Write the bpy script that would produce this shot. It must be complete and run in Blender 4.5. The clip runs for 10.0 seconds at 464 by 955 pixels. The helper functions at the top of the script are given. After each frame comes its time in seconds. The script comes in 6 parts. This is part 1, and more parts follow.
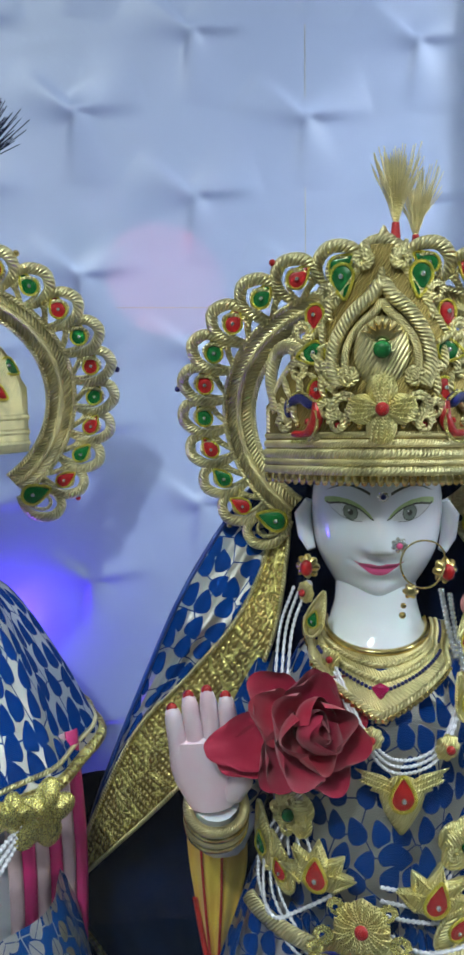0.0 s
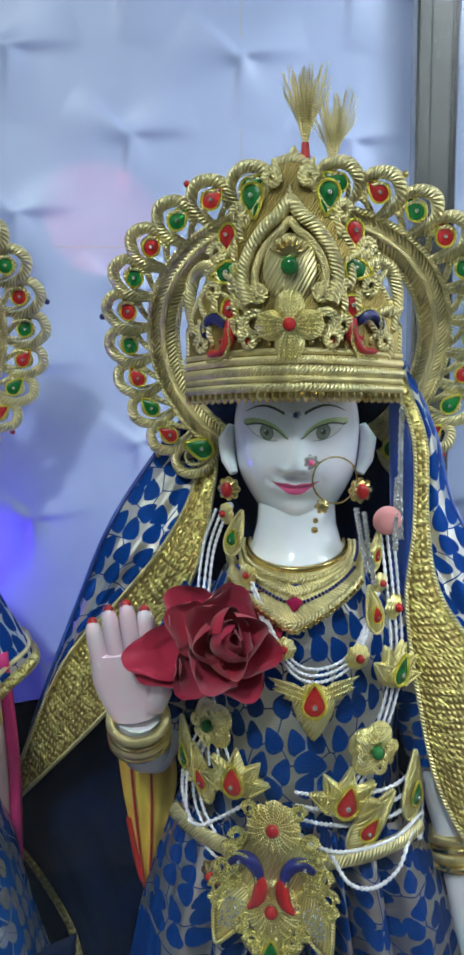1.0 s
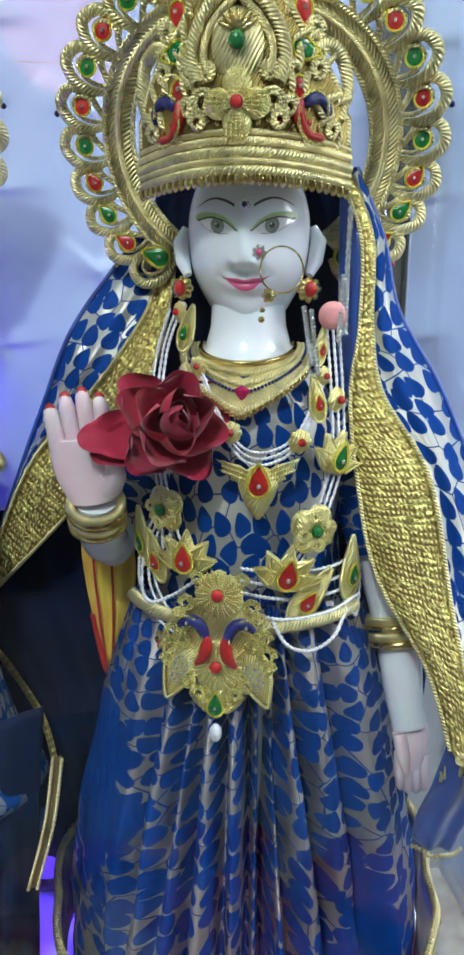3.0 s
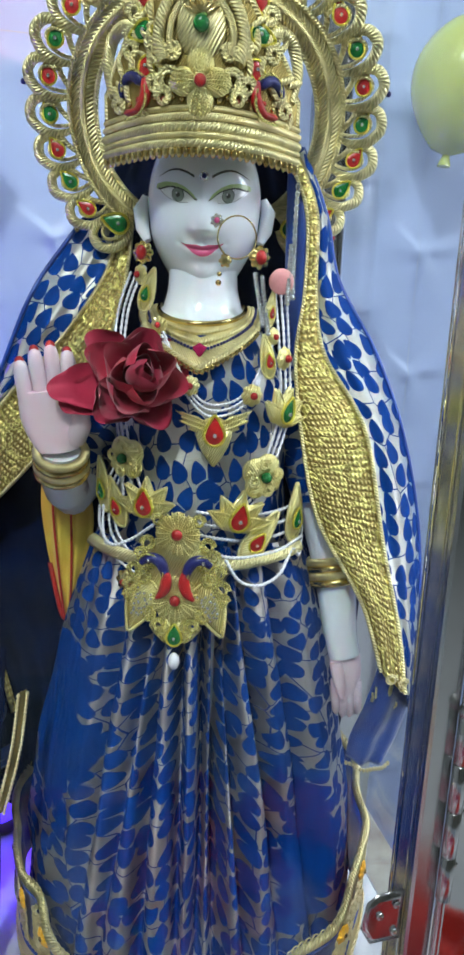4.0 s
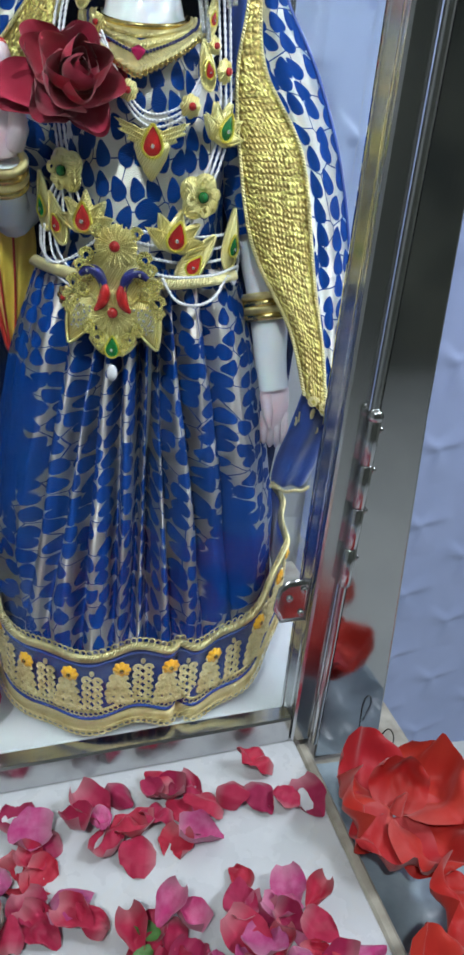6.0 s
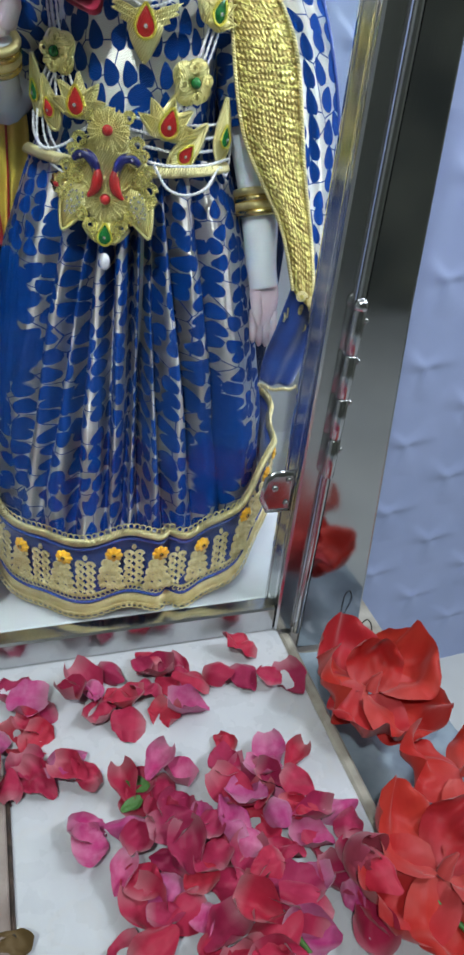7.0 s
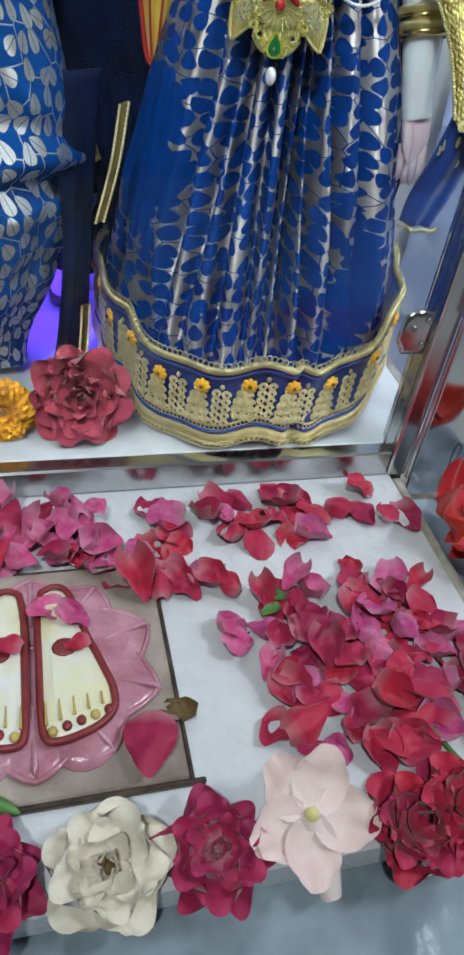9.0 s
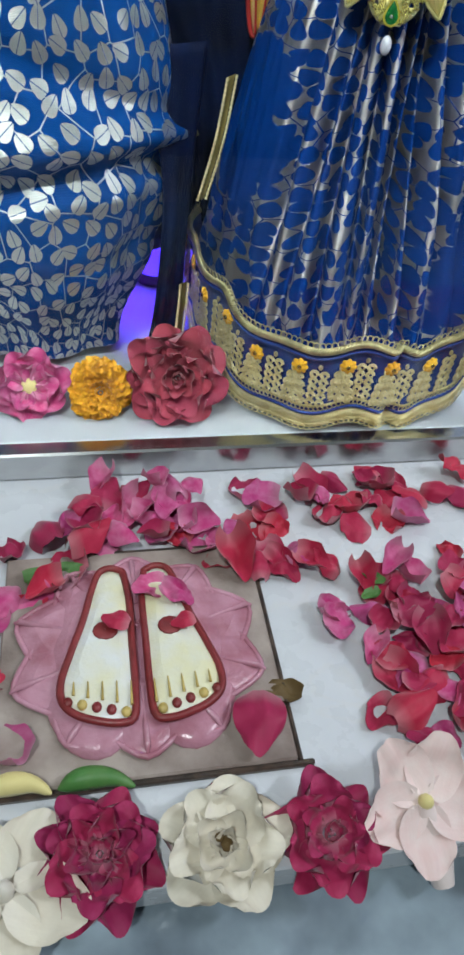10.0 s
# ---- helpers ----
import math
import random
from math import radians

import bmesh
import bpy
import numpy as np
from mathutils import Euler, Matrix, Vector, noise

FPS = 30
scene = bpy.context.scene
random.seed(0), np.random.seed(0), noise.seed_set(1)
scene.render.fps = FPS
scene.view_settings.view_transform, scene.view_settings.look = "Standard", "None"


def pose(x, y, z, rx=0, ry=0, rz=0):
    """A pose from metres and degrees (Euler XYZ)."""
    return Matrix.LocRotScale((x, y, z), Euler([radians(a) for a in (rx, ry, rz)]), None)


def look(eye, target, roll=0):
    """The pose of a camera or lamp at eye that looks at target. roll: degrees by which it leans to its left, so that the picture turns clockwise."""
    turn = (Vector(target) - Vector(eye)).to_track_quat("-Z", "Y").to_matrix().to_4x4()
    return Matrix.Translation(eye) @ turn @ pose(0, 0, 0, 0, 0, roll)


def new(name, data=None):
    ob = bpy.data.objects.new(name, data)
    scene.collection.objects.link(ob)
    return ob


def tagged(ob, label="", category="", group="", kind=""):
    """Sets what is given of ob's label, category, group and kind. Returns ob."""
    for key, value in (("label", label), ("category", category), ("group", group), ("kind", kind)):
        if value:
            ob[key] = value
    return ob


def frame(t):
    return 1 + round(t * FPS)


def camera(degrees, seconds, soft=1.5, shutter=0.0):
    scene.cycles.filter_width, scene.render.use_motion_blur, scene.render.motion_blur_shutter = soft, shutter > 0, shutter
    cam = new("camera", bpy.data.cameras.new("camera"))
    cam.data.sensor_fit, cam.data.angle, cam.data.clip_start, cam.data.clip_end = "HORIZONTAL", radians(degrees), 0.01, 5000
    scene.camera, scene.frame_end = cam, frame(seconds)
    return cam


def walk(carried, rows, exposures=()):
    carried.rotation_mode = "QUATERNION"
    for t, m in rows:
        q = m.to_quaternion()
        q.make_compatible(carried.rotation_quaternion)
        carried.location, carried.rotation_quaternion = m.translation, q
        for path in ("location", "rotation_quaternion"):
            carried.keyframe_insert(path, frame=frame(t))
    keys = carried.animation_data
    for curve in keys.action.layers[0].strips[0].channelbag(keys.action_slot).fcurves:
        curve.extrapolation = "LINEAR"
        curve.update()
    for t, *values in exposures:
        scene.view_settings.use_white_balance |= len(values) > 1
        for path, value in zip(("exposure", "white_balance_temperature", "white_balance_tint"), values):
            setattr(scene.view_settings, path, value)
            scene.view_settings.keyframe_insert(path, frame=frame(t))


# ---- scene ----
cam = camera(35.9, 10.0, 3.0)
METRES, EYE, TILT, LEAN, TURN = 0.56, 0.757, -6.3, 0.8, -6.3
SIDE, BACK = -0.135, -0.285
ROWS = [
    (0.0, 0.0, 0.0, 0.0, 0.0, 0.0, -0.0),
    (0.5, 0.0528, -0.0062, -0.0295, -1.3, -0.67, 0.15),
    (1.0, 0.0734, -0.0208, -0.0689, -1.32, -1.48, 0.13),
    (1.5, 0.1016, -0.0316, -0.1276, -1.39, -3.33, 0.09),
    (2.0, 0.1217, -0.0368, -0.1825, -1.54, -6.21, 0.02),
    (3.5, 0.0954, -0.1141, -0.222, -3.97, -8.26, -1.59),
    (4.0, 0.0647, -0.1609, -0.246, -8.48, -9.21, -1.63),
    (4.5, 0.0557, -0.1931, -0.2907, -8.83, -12.34, -1.74),
    (5.0, 0.0672, -0.2132, -0.3309, -9.23, -16.04, -2.35),
    (5.5, 0.0878, -0.2397, -0.3664, -10.24, -19.25, -3.45),
    (7.0, 0.0873, -0.3495, -0.4625, -11.32, -25.42, -5.18),
    (7.5, 0.0614, -0.3678, -0.4934, -10.98, -28.88, -6.59),
    (8.0, 0.0311, -0.397, -0.5075, -11.7, -30.25, -7.63),
    (8.5, -0.0233, -0.4119, -0.5295, -11.34, -32.27, -7.55),
    (9.0, -0.0883, -0.4014, -0.547, -7.62, -34.32, -6.89),
    (9.5, -0.1257, -0.394, -0.5556, -5.69, -35.52, -5.88),
    (10.0, -0.1662, -0.3873, -0.5621, -3.91, -36.15, -5.5),
]
walk(cam, [(t, pose(SIDE, BACK, EYE, TILT, LEAN, TURN) @ pose(METRES * x, METRES * y, METRES * z, 90 + pitch, roll, yaw)) for t, x, y, z, yaw, pitch, roll in ROWS],
     exposures=[(0.0, -0.65), (2.0, -0.45), (4.0, -0.22), (5.5, -0.22), (7.5, -0.22), (10.0, -0.20)])

# ---- world, lamps ----
world = bpy.data.worlds.new("room_dark")
scene.world = world
world.use_nodes = True
world.node_tree.nodes["Background"].inputs[0].default_value = (0.35, 0.42, 0.55, 1)
world.node_tree.nodes["Background"].inputs[1].default_value = 0.08


def lamp(name, kind, place, target, energy, colour, size=0.1, size_y=None, spot=30.0):
    data = bpy.data.lights.new(name, kind)
    data.energy, data.color = energy, colour
    if kind == "AREA":
        data.shape = "RECTANGLE"
        data.size, data.size_y = size, size_y or size
    else:
        data.shadow_soft_size = size
    if kind == "SPOT":
        data.spot_size, data.spot_blend = radians(spot), 0.12
    ob = new(name, data)
    ob.matrix_world = look(place, target)
    return ob


lamp("key_lamp", "AREA", (-0.65, -1.22, 2.06), (-0.10, 0.20, 0.55), 28.0, (0.84, 0.93, 0.93), 0.09, 0.09)
# Unseen lamp added low on the right to brighten the tile wall.
lamp("wall_fill_lamp", "AREA", (0.98, -0.06, 0.86), (0.62, 0.367, -0.25), 4.0, (0.84, 0.88, 1.0), 0.5, 0.06)
# Second unseen fill from high right, also added to lift the wall.
lamp("high_fill_lamp", "AREA", (1.30, -0.75, 2.00), (0.60, 0.367, -0.10), 27.0, (0.80, 0.88, 0.96), 0.6, 0.2)
# Narrow unseen lamp, added to throw the pink patch onto the wall.
lamp("pink_spot", "SPOT", (-0.46, -0.36, 1.10), (-0.122, 0.367, 0.862), 16.0, (1.0, 0.16, 0.24), 0.002, None, 6.6)
# Unseen lamp added behind the second idol to turn the wall blue.
lamp("blue_wall_fill", "POINT", (-0.262, 0.330, 0.56), (0, 0, 0), 0.45, (0.14, 0.05, 1.0), 0.010)
lamp("violet_led", "POINT", (-0.185, 0.312, 0.13), (0, 0, 0), 2.6, (0.10, 0.03, 1.0), 0.012)

# ---- materials ----


def nodes_of(name):
    m = bpy.data.materials.new(name)
    m.use_nodes = True
    t = m.node_tree
    return m, t, t.nodes["Principled BSDF"]


def node(t, kind, inputs=None, operation="", voronoi_dimensions="", feature="", bands_direction="", rotation_type="", data_type=""):
    n = t.nodes.new(kind)
    if operation:
        n.operation = operation
    if voronoi_dimensions:
        n.voronoi_dimensions = voronoi_dimensions
    if feature:
        n.feature = feature
    if bands_direction:
        n.bands_direction = bands_direction
    if rotation_type:
        n.rotation_type = rotation_type
    if data_type:
        n.data_type = data_type
    for k, v in (inputs or {}).items():
        if isinstance(v, bpy.types.NodeSocket):
            t.links.new(v, n.inputs[k])
        else:
            n.inputs[k].default_value = v
    return n


def math_node(t, op, a, b=0.0, c=0.0):
    n = node(t, "ShaderNodeMath", operation=op)
    for i, v in enumerate((a, b, c)):
        if isinstance(v, bpy.types.NodeSocket):
            t.links.new(v, n.inputs[i])
        else:
            n.inputs[i].default_value = v
    return n.outputs[0]


def mix_colour(t, fac, a, b):
    n = node(t, "ShaderNodeMix", data_type="RGBA")
    for i, v in ((0, fac), (6, a), (7, b)):
        if isinstance(v, bpy.types.NodeSocket):
            t.links.new(v, n.inputs[i])
        else:
            n.inputs[i].default_value = v if i == 0 else (*v, 1)
    return n.outputs[2]


def bump(t, bsdf, height, strength=0.3, distance=0.001):
    n = node(t, "ShaderNodeBump", {"Height": height, "Strength": strength, "Distance": distance})
    t.links.new(n.outputs[0], bsdf.inputs["Normal"])


def surface(name, colour, rough=0.5, metal=0.0, other=None, scale=60.0, grain=400.0, relief=0.15, depth=0.0006, rough_var=0.1, sheen=0.0, sss=0.0, coat=0.0, varied=0.0):
    """A material with variation at two scales: patches of a second colour, and fine grain in relief and roughness."""
    m, t, b = nodes_of(name)
    co = node(t, "ShaderNodeTexCoord").outputs["Object"]
    big = node(t, "ShaderNodeTexNoise", {"Vector": co, "Scale": scale, "Detail": 4.0}).outputs[0]
    fine = node(t, "ShaderNodeTexNoise", {"Vector": co, "Scale": grain, "Detail": 3.0}).outputs[0]
    other = other or tuple(c * 0.72 for c in colour)
    fac = node(t, "ShaderNodeMapRange", {"Value": big, "From Min": 0.35, "From Max": 0.68}).outputs[0]
    col = mix_colour(t, fac, colour, other)
    if varied:
        rnd = node(t, "ShaderNodeObjectInfo").outputs["Random"]
        hsv = node(t, "ShaderNodeHueSaturation", {"Color": col, "Hue": math_node(t, "MULTIPLY_ADD", rnd, varied * 0.05, 0.5 - varied * 0.03),
                                                   "Value": math_node(t, "MULTIPLY_ADD", rnd, varied, 1 - varied / 2)})
        col = hsv.outputs[0]
    t.links.new(col, b.inputs["Base Color"])
    t.links.new(math_node(t, "MULTIPLY_ADD", fine, rough_var, max(0.02, rough - rough_var / 2)), b.inputs["Roughness"])
    b.inputs["Metallic"].default_value = metal
    b.inputs["Sheen Weight"].default_value = sheen
    b.inputs["Coat Weight"].default_value = coat
    if sss:
        b.inputs["Subsurface Weight"].default_value = sss
        b.inputs["Subsurface Scale"].default_value = 0.004
    bump(t, b, fine, relief, depth)
    return m


def brocade(name, ground, leaf, silver_ground=True, cell=0.021, tilt=0.5, patchy=(), fill=1.0):
    """Woven brocade: rounded pointed leaves on stalks, either leaves or ground in metal thread."""
    m, t, b = nodes_of(name)
    uv = node(t, "ShaderNodeTexCoord").outputs["UV"]
    s = 1.0 / cell
    scaled = node(t, "ShaderNodeMapping", {"Vector": uv, "Scale": (s * 1.12, s * 0.86, 1.0)}).outputs[0]
    vor = node(t, "ShaderNodeTexVoronoi", {"Vector": scaled, "Scale": 1.0, "Randomness": 0.62}, voronoi_dimensions="2D")
    off = node(t, "ShaderNodeVectorMath", {0: scaled, 1: vor.outputs["Position"]}, operation="SUBTRACT").outputs[0]
    rnd = node(t, "ShaderNodeSeparateColor", {"Color": vor.outputs["Color"]}).outputs[0]
    turned = node(t, "ShaderNodeVectorRotate", {"Vector": off, "Angle": math_node(t, "MULTIPLY_ADD", rnd, 2.2 * tilt * 2, -2.2 * tilt)}, rotation_type="Z_AXIS").outputs[0]
    xyz = node(t, "ShaderNodeSeparateXYZ", {0: turned})
    x, y = xyz.outputs[0], xyz.outputs[1]
    width = math_node(t, "MULTIPLY_ADD", y, -0.34 * fill, 0.40 * fill)
    ex = math_node(t, "DIVIDE", x, width)
    ey = math_node(t, "DIVIDE", y, 0.53 * fill)
    d = math_node(t, "ADD", math_node(t, "MULTIPLY", ex, ex), math_node(t, "MULTIPLY", ey, ey))
    ragged = node(t, "ShaderNodeTexNoise", {"Vector": scaled, "Scale": 7.0}).outputs[0]
    d = math_node(t, "ADD", d, math_node(t, "MULTIPLY_ADD", ragged, 0.3, -0.15))
    leaf_mask = node(t, "ShaderNodeMapRange", {"Value": d, "From Min": 1.06, "From Max": 0.94}).outputs[0]
    vein = node(t, "ShaderNodeMapRange", {"Value": math_node(t, "ABSOLUTE", x), "From Min": 0.035, "From Max": 0.015}).outputs[0]
    edge = node(t, "ShaderNodeTexVoronoi", {"Vector": scaled, "Scale": 0.62, "Randomness": 0.8}, voronoi_dimensions="2D", feature="DISTANCE_TO_EDGE").outputs[0]
    stalk = node(t, "ShaderNodeMapRange", {"Value": edge, "From Min": 0.024, "From Max": 0.012}).outputs[0]
    threads = node(t, "ShaderNodeTexWave", {"Vector": uv, "Scale": 330.0, "Distortion": 1.5, "Detail": 1.0}, bands_direction="Y").outputs[1]
    worn = node(t, "ShaderNodeTexNoise", {"Vector": uv, "Scale": 14.0, "Detail": 3.0}).outputs[0]
    if silver_ground:
        metal = math_node(t, "MULTIPLY", math_node(t, "SUBTRACT", 1.0, leaf_mask), math_node(t, "SUBTRACT", 1.0, stalk))
    else:
        metal = math_node(t, "MAXIMUM", math_node(t, "MULTIPLY", leaf_mask, math_node(t, "SUBTRACT", 1.0, math_node(t, "MULTIPLY", vein, 0.8))), math_node(t, "MULTIPLY", stalk, 0.8))
    if patchy:
        ripple = node(t, "ShaderNodeTexNoise", {"Vector": uv, "Scale": 38.0, "Detail": 2.0}).outputs[0]
        at = node(t, "ShaderNodeSeparateXYZ", {0: uv})
        for cu, cv, ru, rv in patchy:
            du = math_node(t, "DIVIDE", math_node(t, "SUBTRACT", at.outputs[0], cu), ru)
            dv = math_node(t, "DIVIDE", math_node(t, "SUBTRACT", at.outputs[1], cv), rv)
            r2 = math_node(t, "ADD", math_node(t, "MULTIPLY", du, du), math_node(t, "MULTIPLY", dv, dv))
            r2 = math_node(t, "ADD", r2, math_node(t, "MULTIPLY_ADD", ripple, 2.4, -1.2))
            metal = math_node(t, "MULTIPLY", metal, node(t, "ShaderNodeMapRange", {"Value": r2, "From Min": 0.93, "From Max": 1.07}).outputs[0])
    dark = mix_colour(t, worn, leaf, tuple(c * 0.55 for c in leaf))
    lit = mix_colour(t, worn, ground, tuple(c * 0.7 for c in ground))
    t.links.new(mix_colour(t, metal, dark, lit), b.inputs["Base Color"])
    b.inputs["Specular IOR Level"].default_value = 0.06
    t.links.new(math_node(t, "MULTIPLY", metal, 0.9), b.inputs["Metallic"])
    t.links.new(math_node(t, "MULTIPLY_ADD", metal, -0.27, 0.58), b.inputs["Roughness"])
    h = math_node(t, "ADD", math_node(t, "MULTIPLY", threads, 0.5), math_node(t, "MULTIPLY", leaf_mask, 0.9))
    bump(t, b, h, 0.5, 0.0006)
    return m


def zari(name, colour, pitch=0.0022, rough=0.3, depth=0.0009, other=None):
    """Gold-thread work: wound wire, ribbed along the strand."""
    m, t, b = nodes_of(name)
    uv = node(t, "ShaderNodeTexCoord").outputs["UV"]
    co = node(t, "ShaderNodeTexCoord").outputs["Object"]
    slant = node(t, "ShaderNodeMapping", {"Vector": uv, "Rotation": (0, 0, 0.5)}).outputs[0]
    rib = node(t, "ShaderNodeTexWave", {"Vector": slant, "Scale": 0.314 / pitch, "Distortion": 0.6}, bands_direction="X").outputs[1]
    fine = node(t, "ShaderNodeTexNoise", {"Vector": co, "Scale": 900.0, "Detail": 2.0}).outputs[0]
    big = node(t, "ShaderNodeTexNoise", {"Vector": co, "Scale": 70.0, "Detail": 4.0}).outputs[0]
    other = other or tuple(c * 0.6 for c in colour)
    fac = node(t, "ShaderNodeMapRange", {"Value": big, "From Min": 0.4, "From Max": 0.75}).outputs[0]
    t.links.new(mix_colour(t, fac, colour, other), b.inputs["Base Color"])
    b.inputs["Metallic"].default_value = 0.92
    t.links.new(math_node(t, "MULTIPLY_ADD", fine, 0.25, rough - 0.1), b.inputs["Roughness"])
    bump(t, b, math_node(t, "ADD", rib, math_node(t, "MULTIPLY", fine, 0.25)), 0.85, depth)
    return m


def sequin_band(name):
    """A woven gold border with rows of sequins and embroidered sprays."""
    m, t, b = nodes_of(name)
    uv = node(t, "ShaderNodeTexCoord").outputs["UV"]
    rows = node(t, "ShaderNodeTexWave", {"Vector": uv, "Scale": 62.0, "Distortion": 0.5}, bands_direction="Y").outputs[1]
    cols = node(t, "ShaderNodeTexWave", {"Vector": uv, "Scale": 95.0, "Distortion": 1.0}, bands_direction="X").outputs[1]
    spots = node(t, "ShaderNodeTexVoronoi", {"Vector": uv, "Scale": 330.0}).outputs[0]
    swirl = node(t, "ShaderNodeTexNoise", {"Vector": uv, "Scale": 60.0, "Detail": 2.0, "Distortion": 2.5}).outputs[0]
    spray = node(t, "ShaderNodeMapRange", {"Value": swirl, "From Min": 0.5, "From Max": 0.56}).outputs[0]
    col = mix_colour(t, math_node(t, "MULTIPLY", rows, cols), (0.42, 0.31, 0.10), (0.88, 0.74, 0.30))
    col = mix_colour(t, math_node(t, "MULTIPLY", spray, 0.8), col, (0.94, 0.84, 0.30))
    t.links.new(col, b.inputs["Base Color"])
    b.inputs["Metallic"].default_value = 0.85
    b.inputs["Roughness"].default_value = 0.36
    h = math_node(t, "ADD", math_node(t, "MULTIPLY", rows, cols), math_node(t, "MULTIPLY", spots, 0.8))
    h = math_node(t, "ADD", h, math_node(t, "MULTIPLY", spray, 1.2))
    bump(t, b, h, 0.9, 0.0012)
    return m


def marble(name):
    m, t, b = nodes_of(name)
    co = node(t, "ShaderNodeTexCoord").outputs["Object"]
    warp = node(t, "ShaderNodeTexNoise", {"Vector": co, "Scale": 6.0, "Detail": 6.0, "Distortion": 1.2}).outputs[0]
    vein = node(t, "ShaderNodeMapRange", {"Value": math_node(t, "ABSOLUTE", math_node(t, "SUBTRACT", warp, 0.5)), "From Min": 0.0, "From Max": 0.025}).outputs[0]
    cloud = node(t, "ShaderNodeTexNoise", {"Vector": co, "Scale": 22.0, "Detail": 5.0}).outputs[0]
    base = mix_colour(t, cloud, (0.66, 0.68, 0.71), (0.57, 0.59, 0.63))
    t.links.new(mix_colour(t, vein, (0.62, 0.63, 0.65), base), b.inputs["Base Color"])
    smear = node(t, "ShaderNodeTexNoise", {"Vector": co, "Scale": 35.0, "Detail": 5.0}).outputs[0]
    t.links.new(math_node(t, "MULTIPLY_ADD", smear, 0.4, 0.08), b.inputs["Roughness"])
    bump(t, b, smear, 0.06, 0.001)
    return m


def steel(name, rough, wobble=0.02):
    m, t, b = nodes_of(name)
    co = node(t, "ShaderNodeTexCoord").outputs["Object"]
    brush = node(t, "ShaderNodeMapping", {"Vector": co, "Scale": (500.0, 500.0, 6.0)}).outputs[0]
    lines = node(t, "ShaderNodeTexNoise", {"Vector": brush, "Scale": 1.0, "Detail": 2.0}).outputs[0]
    smear = node(t, "ShaderNodeTexNoise", {"Vector": co, "Scale": 18.0, "Detail": 5.0}).outputs[0]
    waves = node(t, "ShaderNodeTexNoise", {"Vector": co, "Scale": 9.0}).outputs[0]
    t.links.new(mix_colour(t, smear, (0.62, 0.63, 0.64), (0.50, 0.50, 0.50)), b.inputs["Base Color"])
    b.inputs["Metallic"].default_value = 1.0
    t.links.new(math_node(t, "MULTIPLY_ADD", smear, 0.16, rough - 0.05), b.inputs["Roughness"])
    bump(t, b, math_node(t, "ADD", math_node(t, "MULTIPLY", lines, 0.05), waves), wobble, 0.02)
    return m


def clear_glass(name):
    m, t, b = nodes_of(name)
    co = node(t, "ShaderNodeTexCoord").outputs["Object"]
    smear = node(t, "ShaderNodeTexNoise", {"Vector": co, "Scale": 12.0, "Detail": 4.0}).outputs[0]
    b.inputs["Base Color"].default_value = (0.96, 0.99, 0.97, 1)
    b.inputs["Transmission Weight"].default_value = 1.0
    b.inputs["IOR"].default_value = 1.3
    t.links.new(math_node(t, "MULTIPLY", smear, 0.02), b.inputs["Roughness"])
    return m


MARBLE = marble("white_marble_slab")
TILE = surface("pale_lavender_tile", (0.37, 0.44, 0.68), 0.42, other=(0.33, 0.40, 0.63), scale=8, grain=300, relief=0.05)
PLASTER = surface("room_plaster", (0.60, 0.61, 0.60), 0.8, other=(0.46, 0.48, 0.48), scale=3, grain=80)
# Dark mottle of the unseen walls that the steel mirrors.
DARKWALL = surface("unseen_wall_dark", (0.10, 0.11, 0.10), 0.7, other=(0.30, 0.30, 0.24), scale=3, grain=80)
STEEL = steel("polished_steel", 0.17)
MIRROR_STEEL = steel("mirror_steel", 0.06, 0.012)
GLASS = clear_glass("cabinet_glass")
SHELF = surface("white_shelf", (0.52, 0.55, 0.60), 0.25, other=(0.50, 0.53, 0.57), scale=30, relief=0.03)
BLUE = (0.0005, 0.042, 0.25)
SILVER = (0.72, 0.70, 0.66)
BROCADE = brocade("blue_leaf_brocade", SILVER, BLUE, True, 0.0160, 0.3)
SKIRT_BROCADE = brocade("skirt_brocade", (0.56, 0.52, 0.52), BLUE, True, 0.0122, 0.35, ((-0.104, -0.165, 0.026, 0.068), (0.113, -0.255, 0.017, 0.056)))
LEAF_BROCADE = brocade("silver_leaf_brocade", (0.70, 0.70, 0.68), (0.0005, 0.065, 0.29), False, 0.0165, 0.6, (), 0.82)
BLUE_SILK = surface("blue_silk", (0.002, 0.052, 0.29), 0.45, other=(0.004, 0.025, 0.2), scale=40, grain=900, relief=0.3, sheen=0.3)
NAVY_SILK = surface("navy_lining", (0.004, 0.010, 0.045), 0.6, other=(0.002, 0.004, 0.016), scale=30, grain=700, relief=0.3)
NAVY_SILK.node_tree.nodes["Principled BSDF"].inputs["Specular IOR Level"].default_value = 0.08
YELLOW_SILK = surface("yellow_silk", (0.62, 0.46, 0.06), 0.5, other=(0.50, 0.22, 0.03), scale=18, grain=700, relief=0.3, sheen=0.2)
RED_SILK = surface("red_trim_silk", (0.45, 0.02, 0.02), 0.5, grain=700, relief=0.3)
GOLD = zari("gold_thread", (0.92, 0.81, 0.44), rough=0.36)
GOLD_FINE = zari("fine_gold_thread", (0.92, 0.80, 0.42), 0.0013, 0.38, 0.0006)
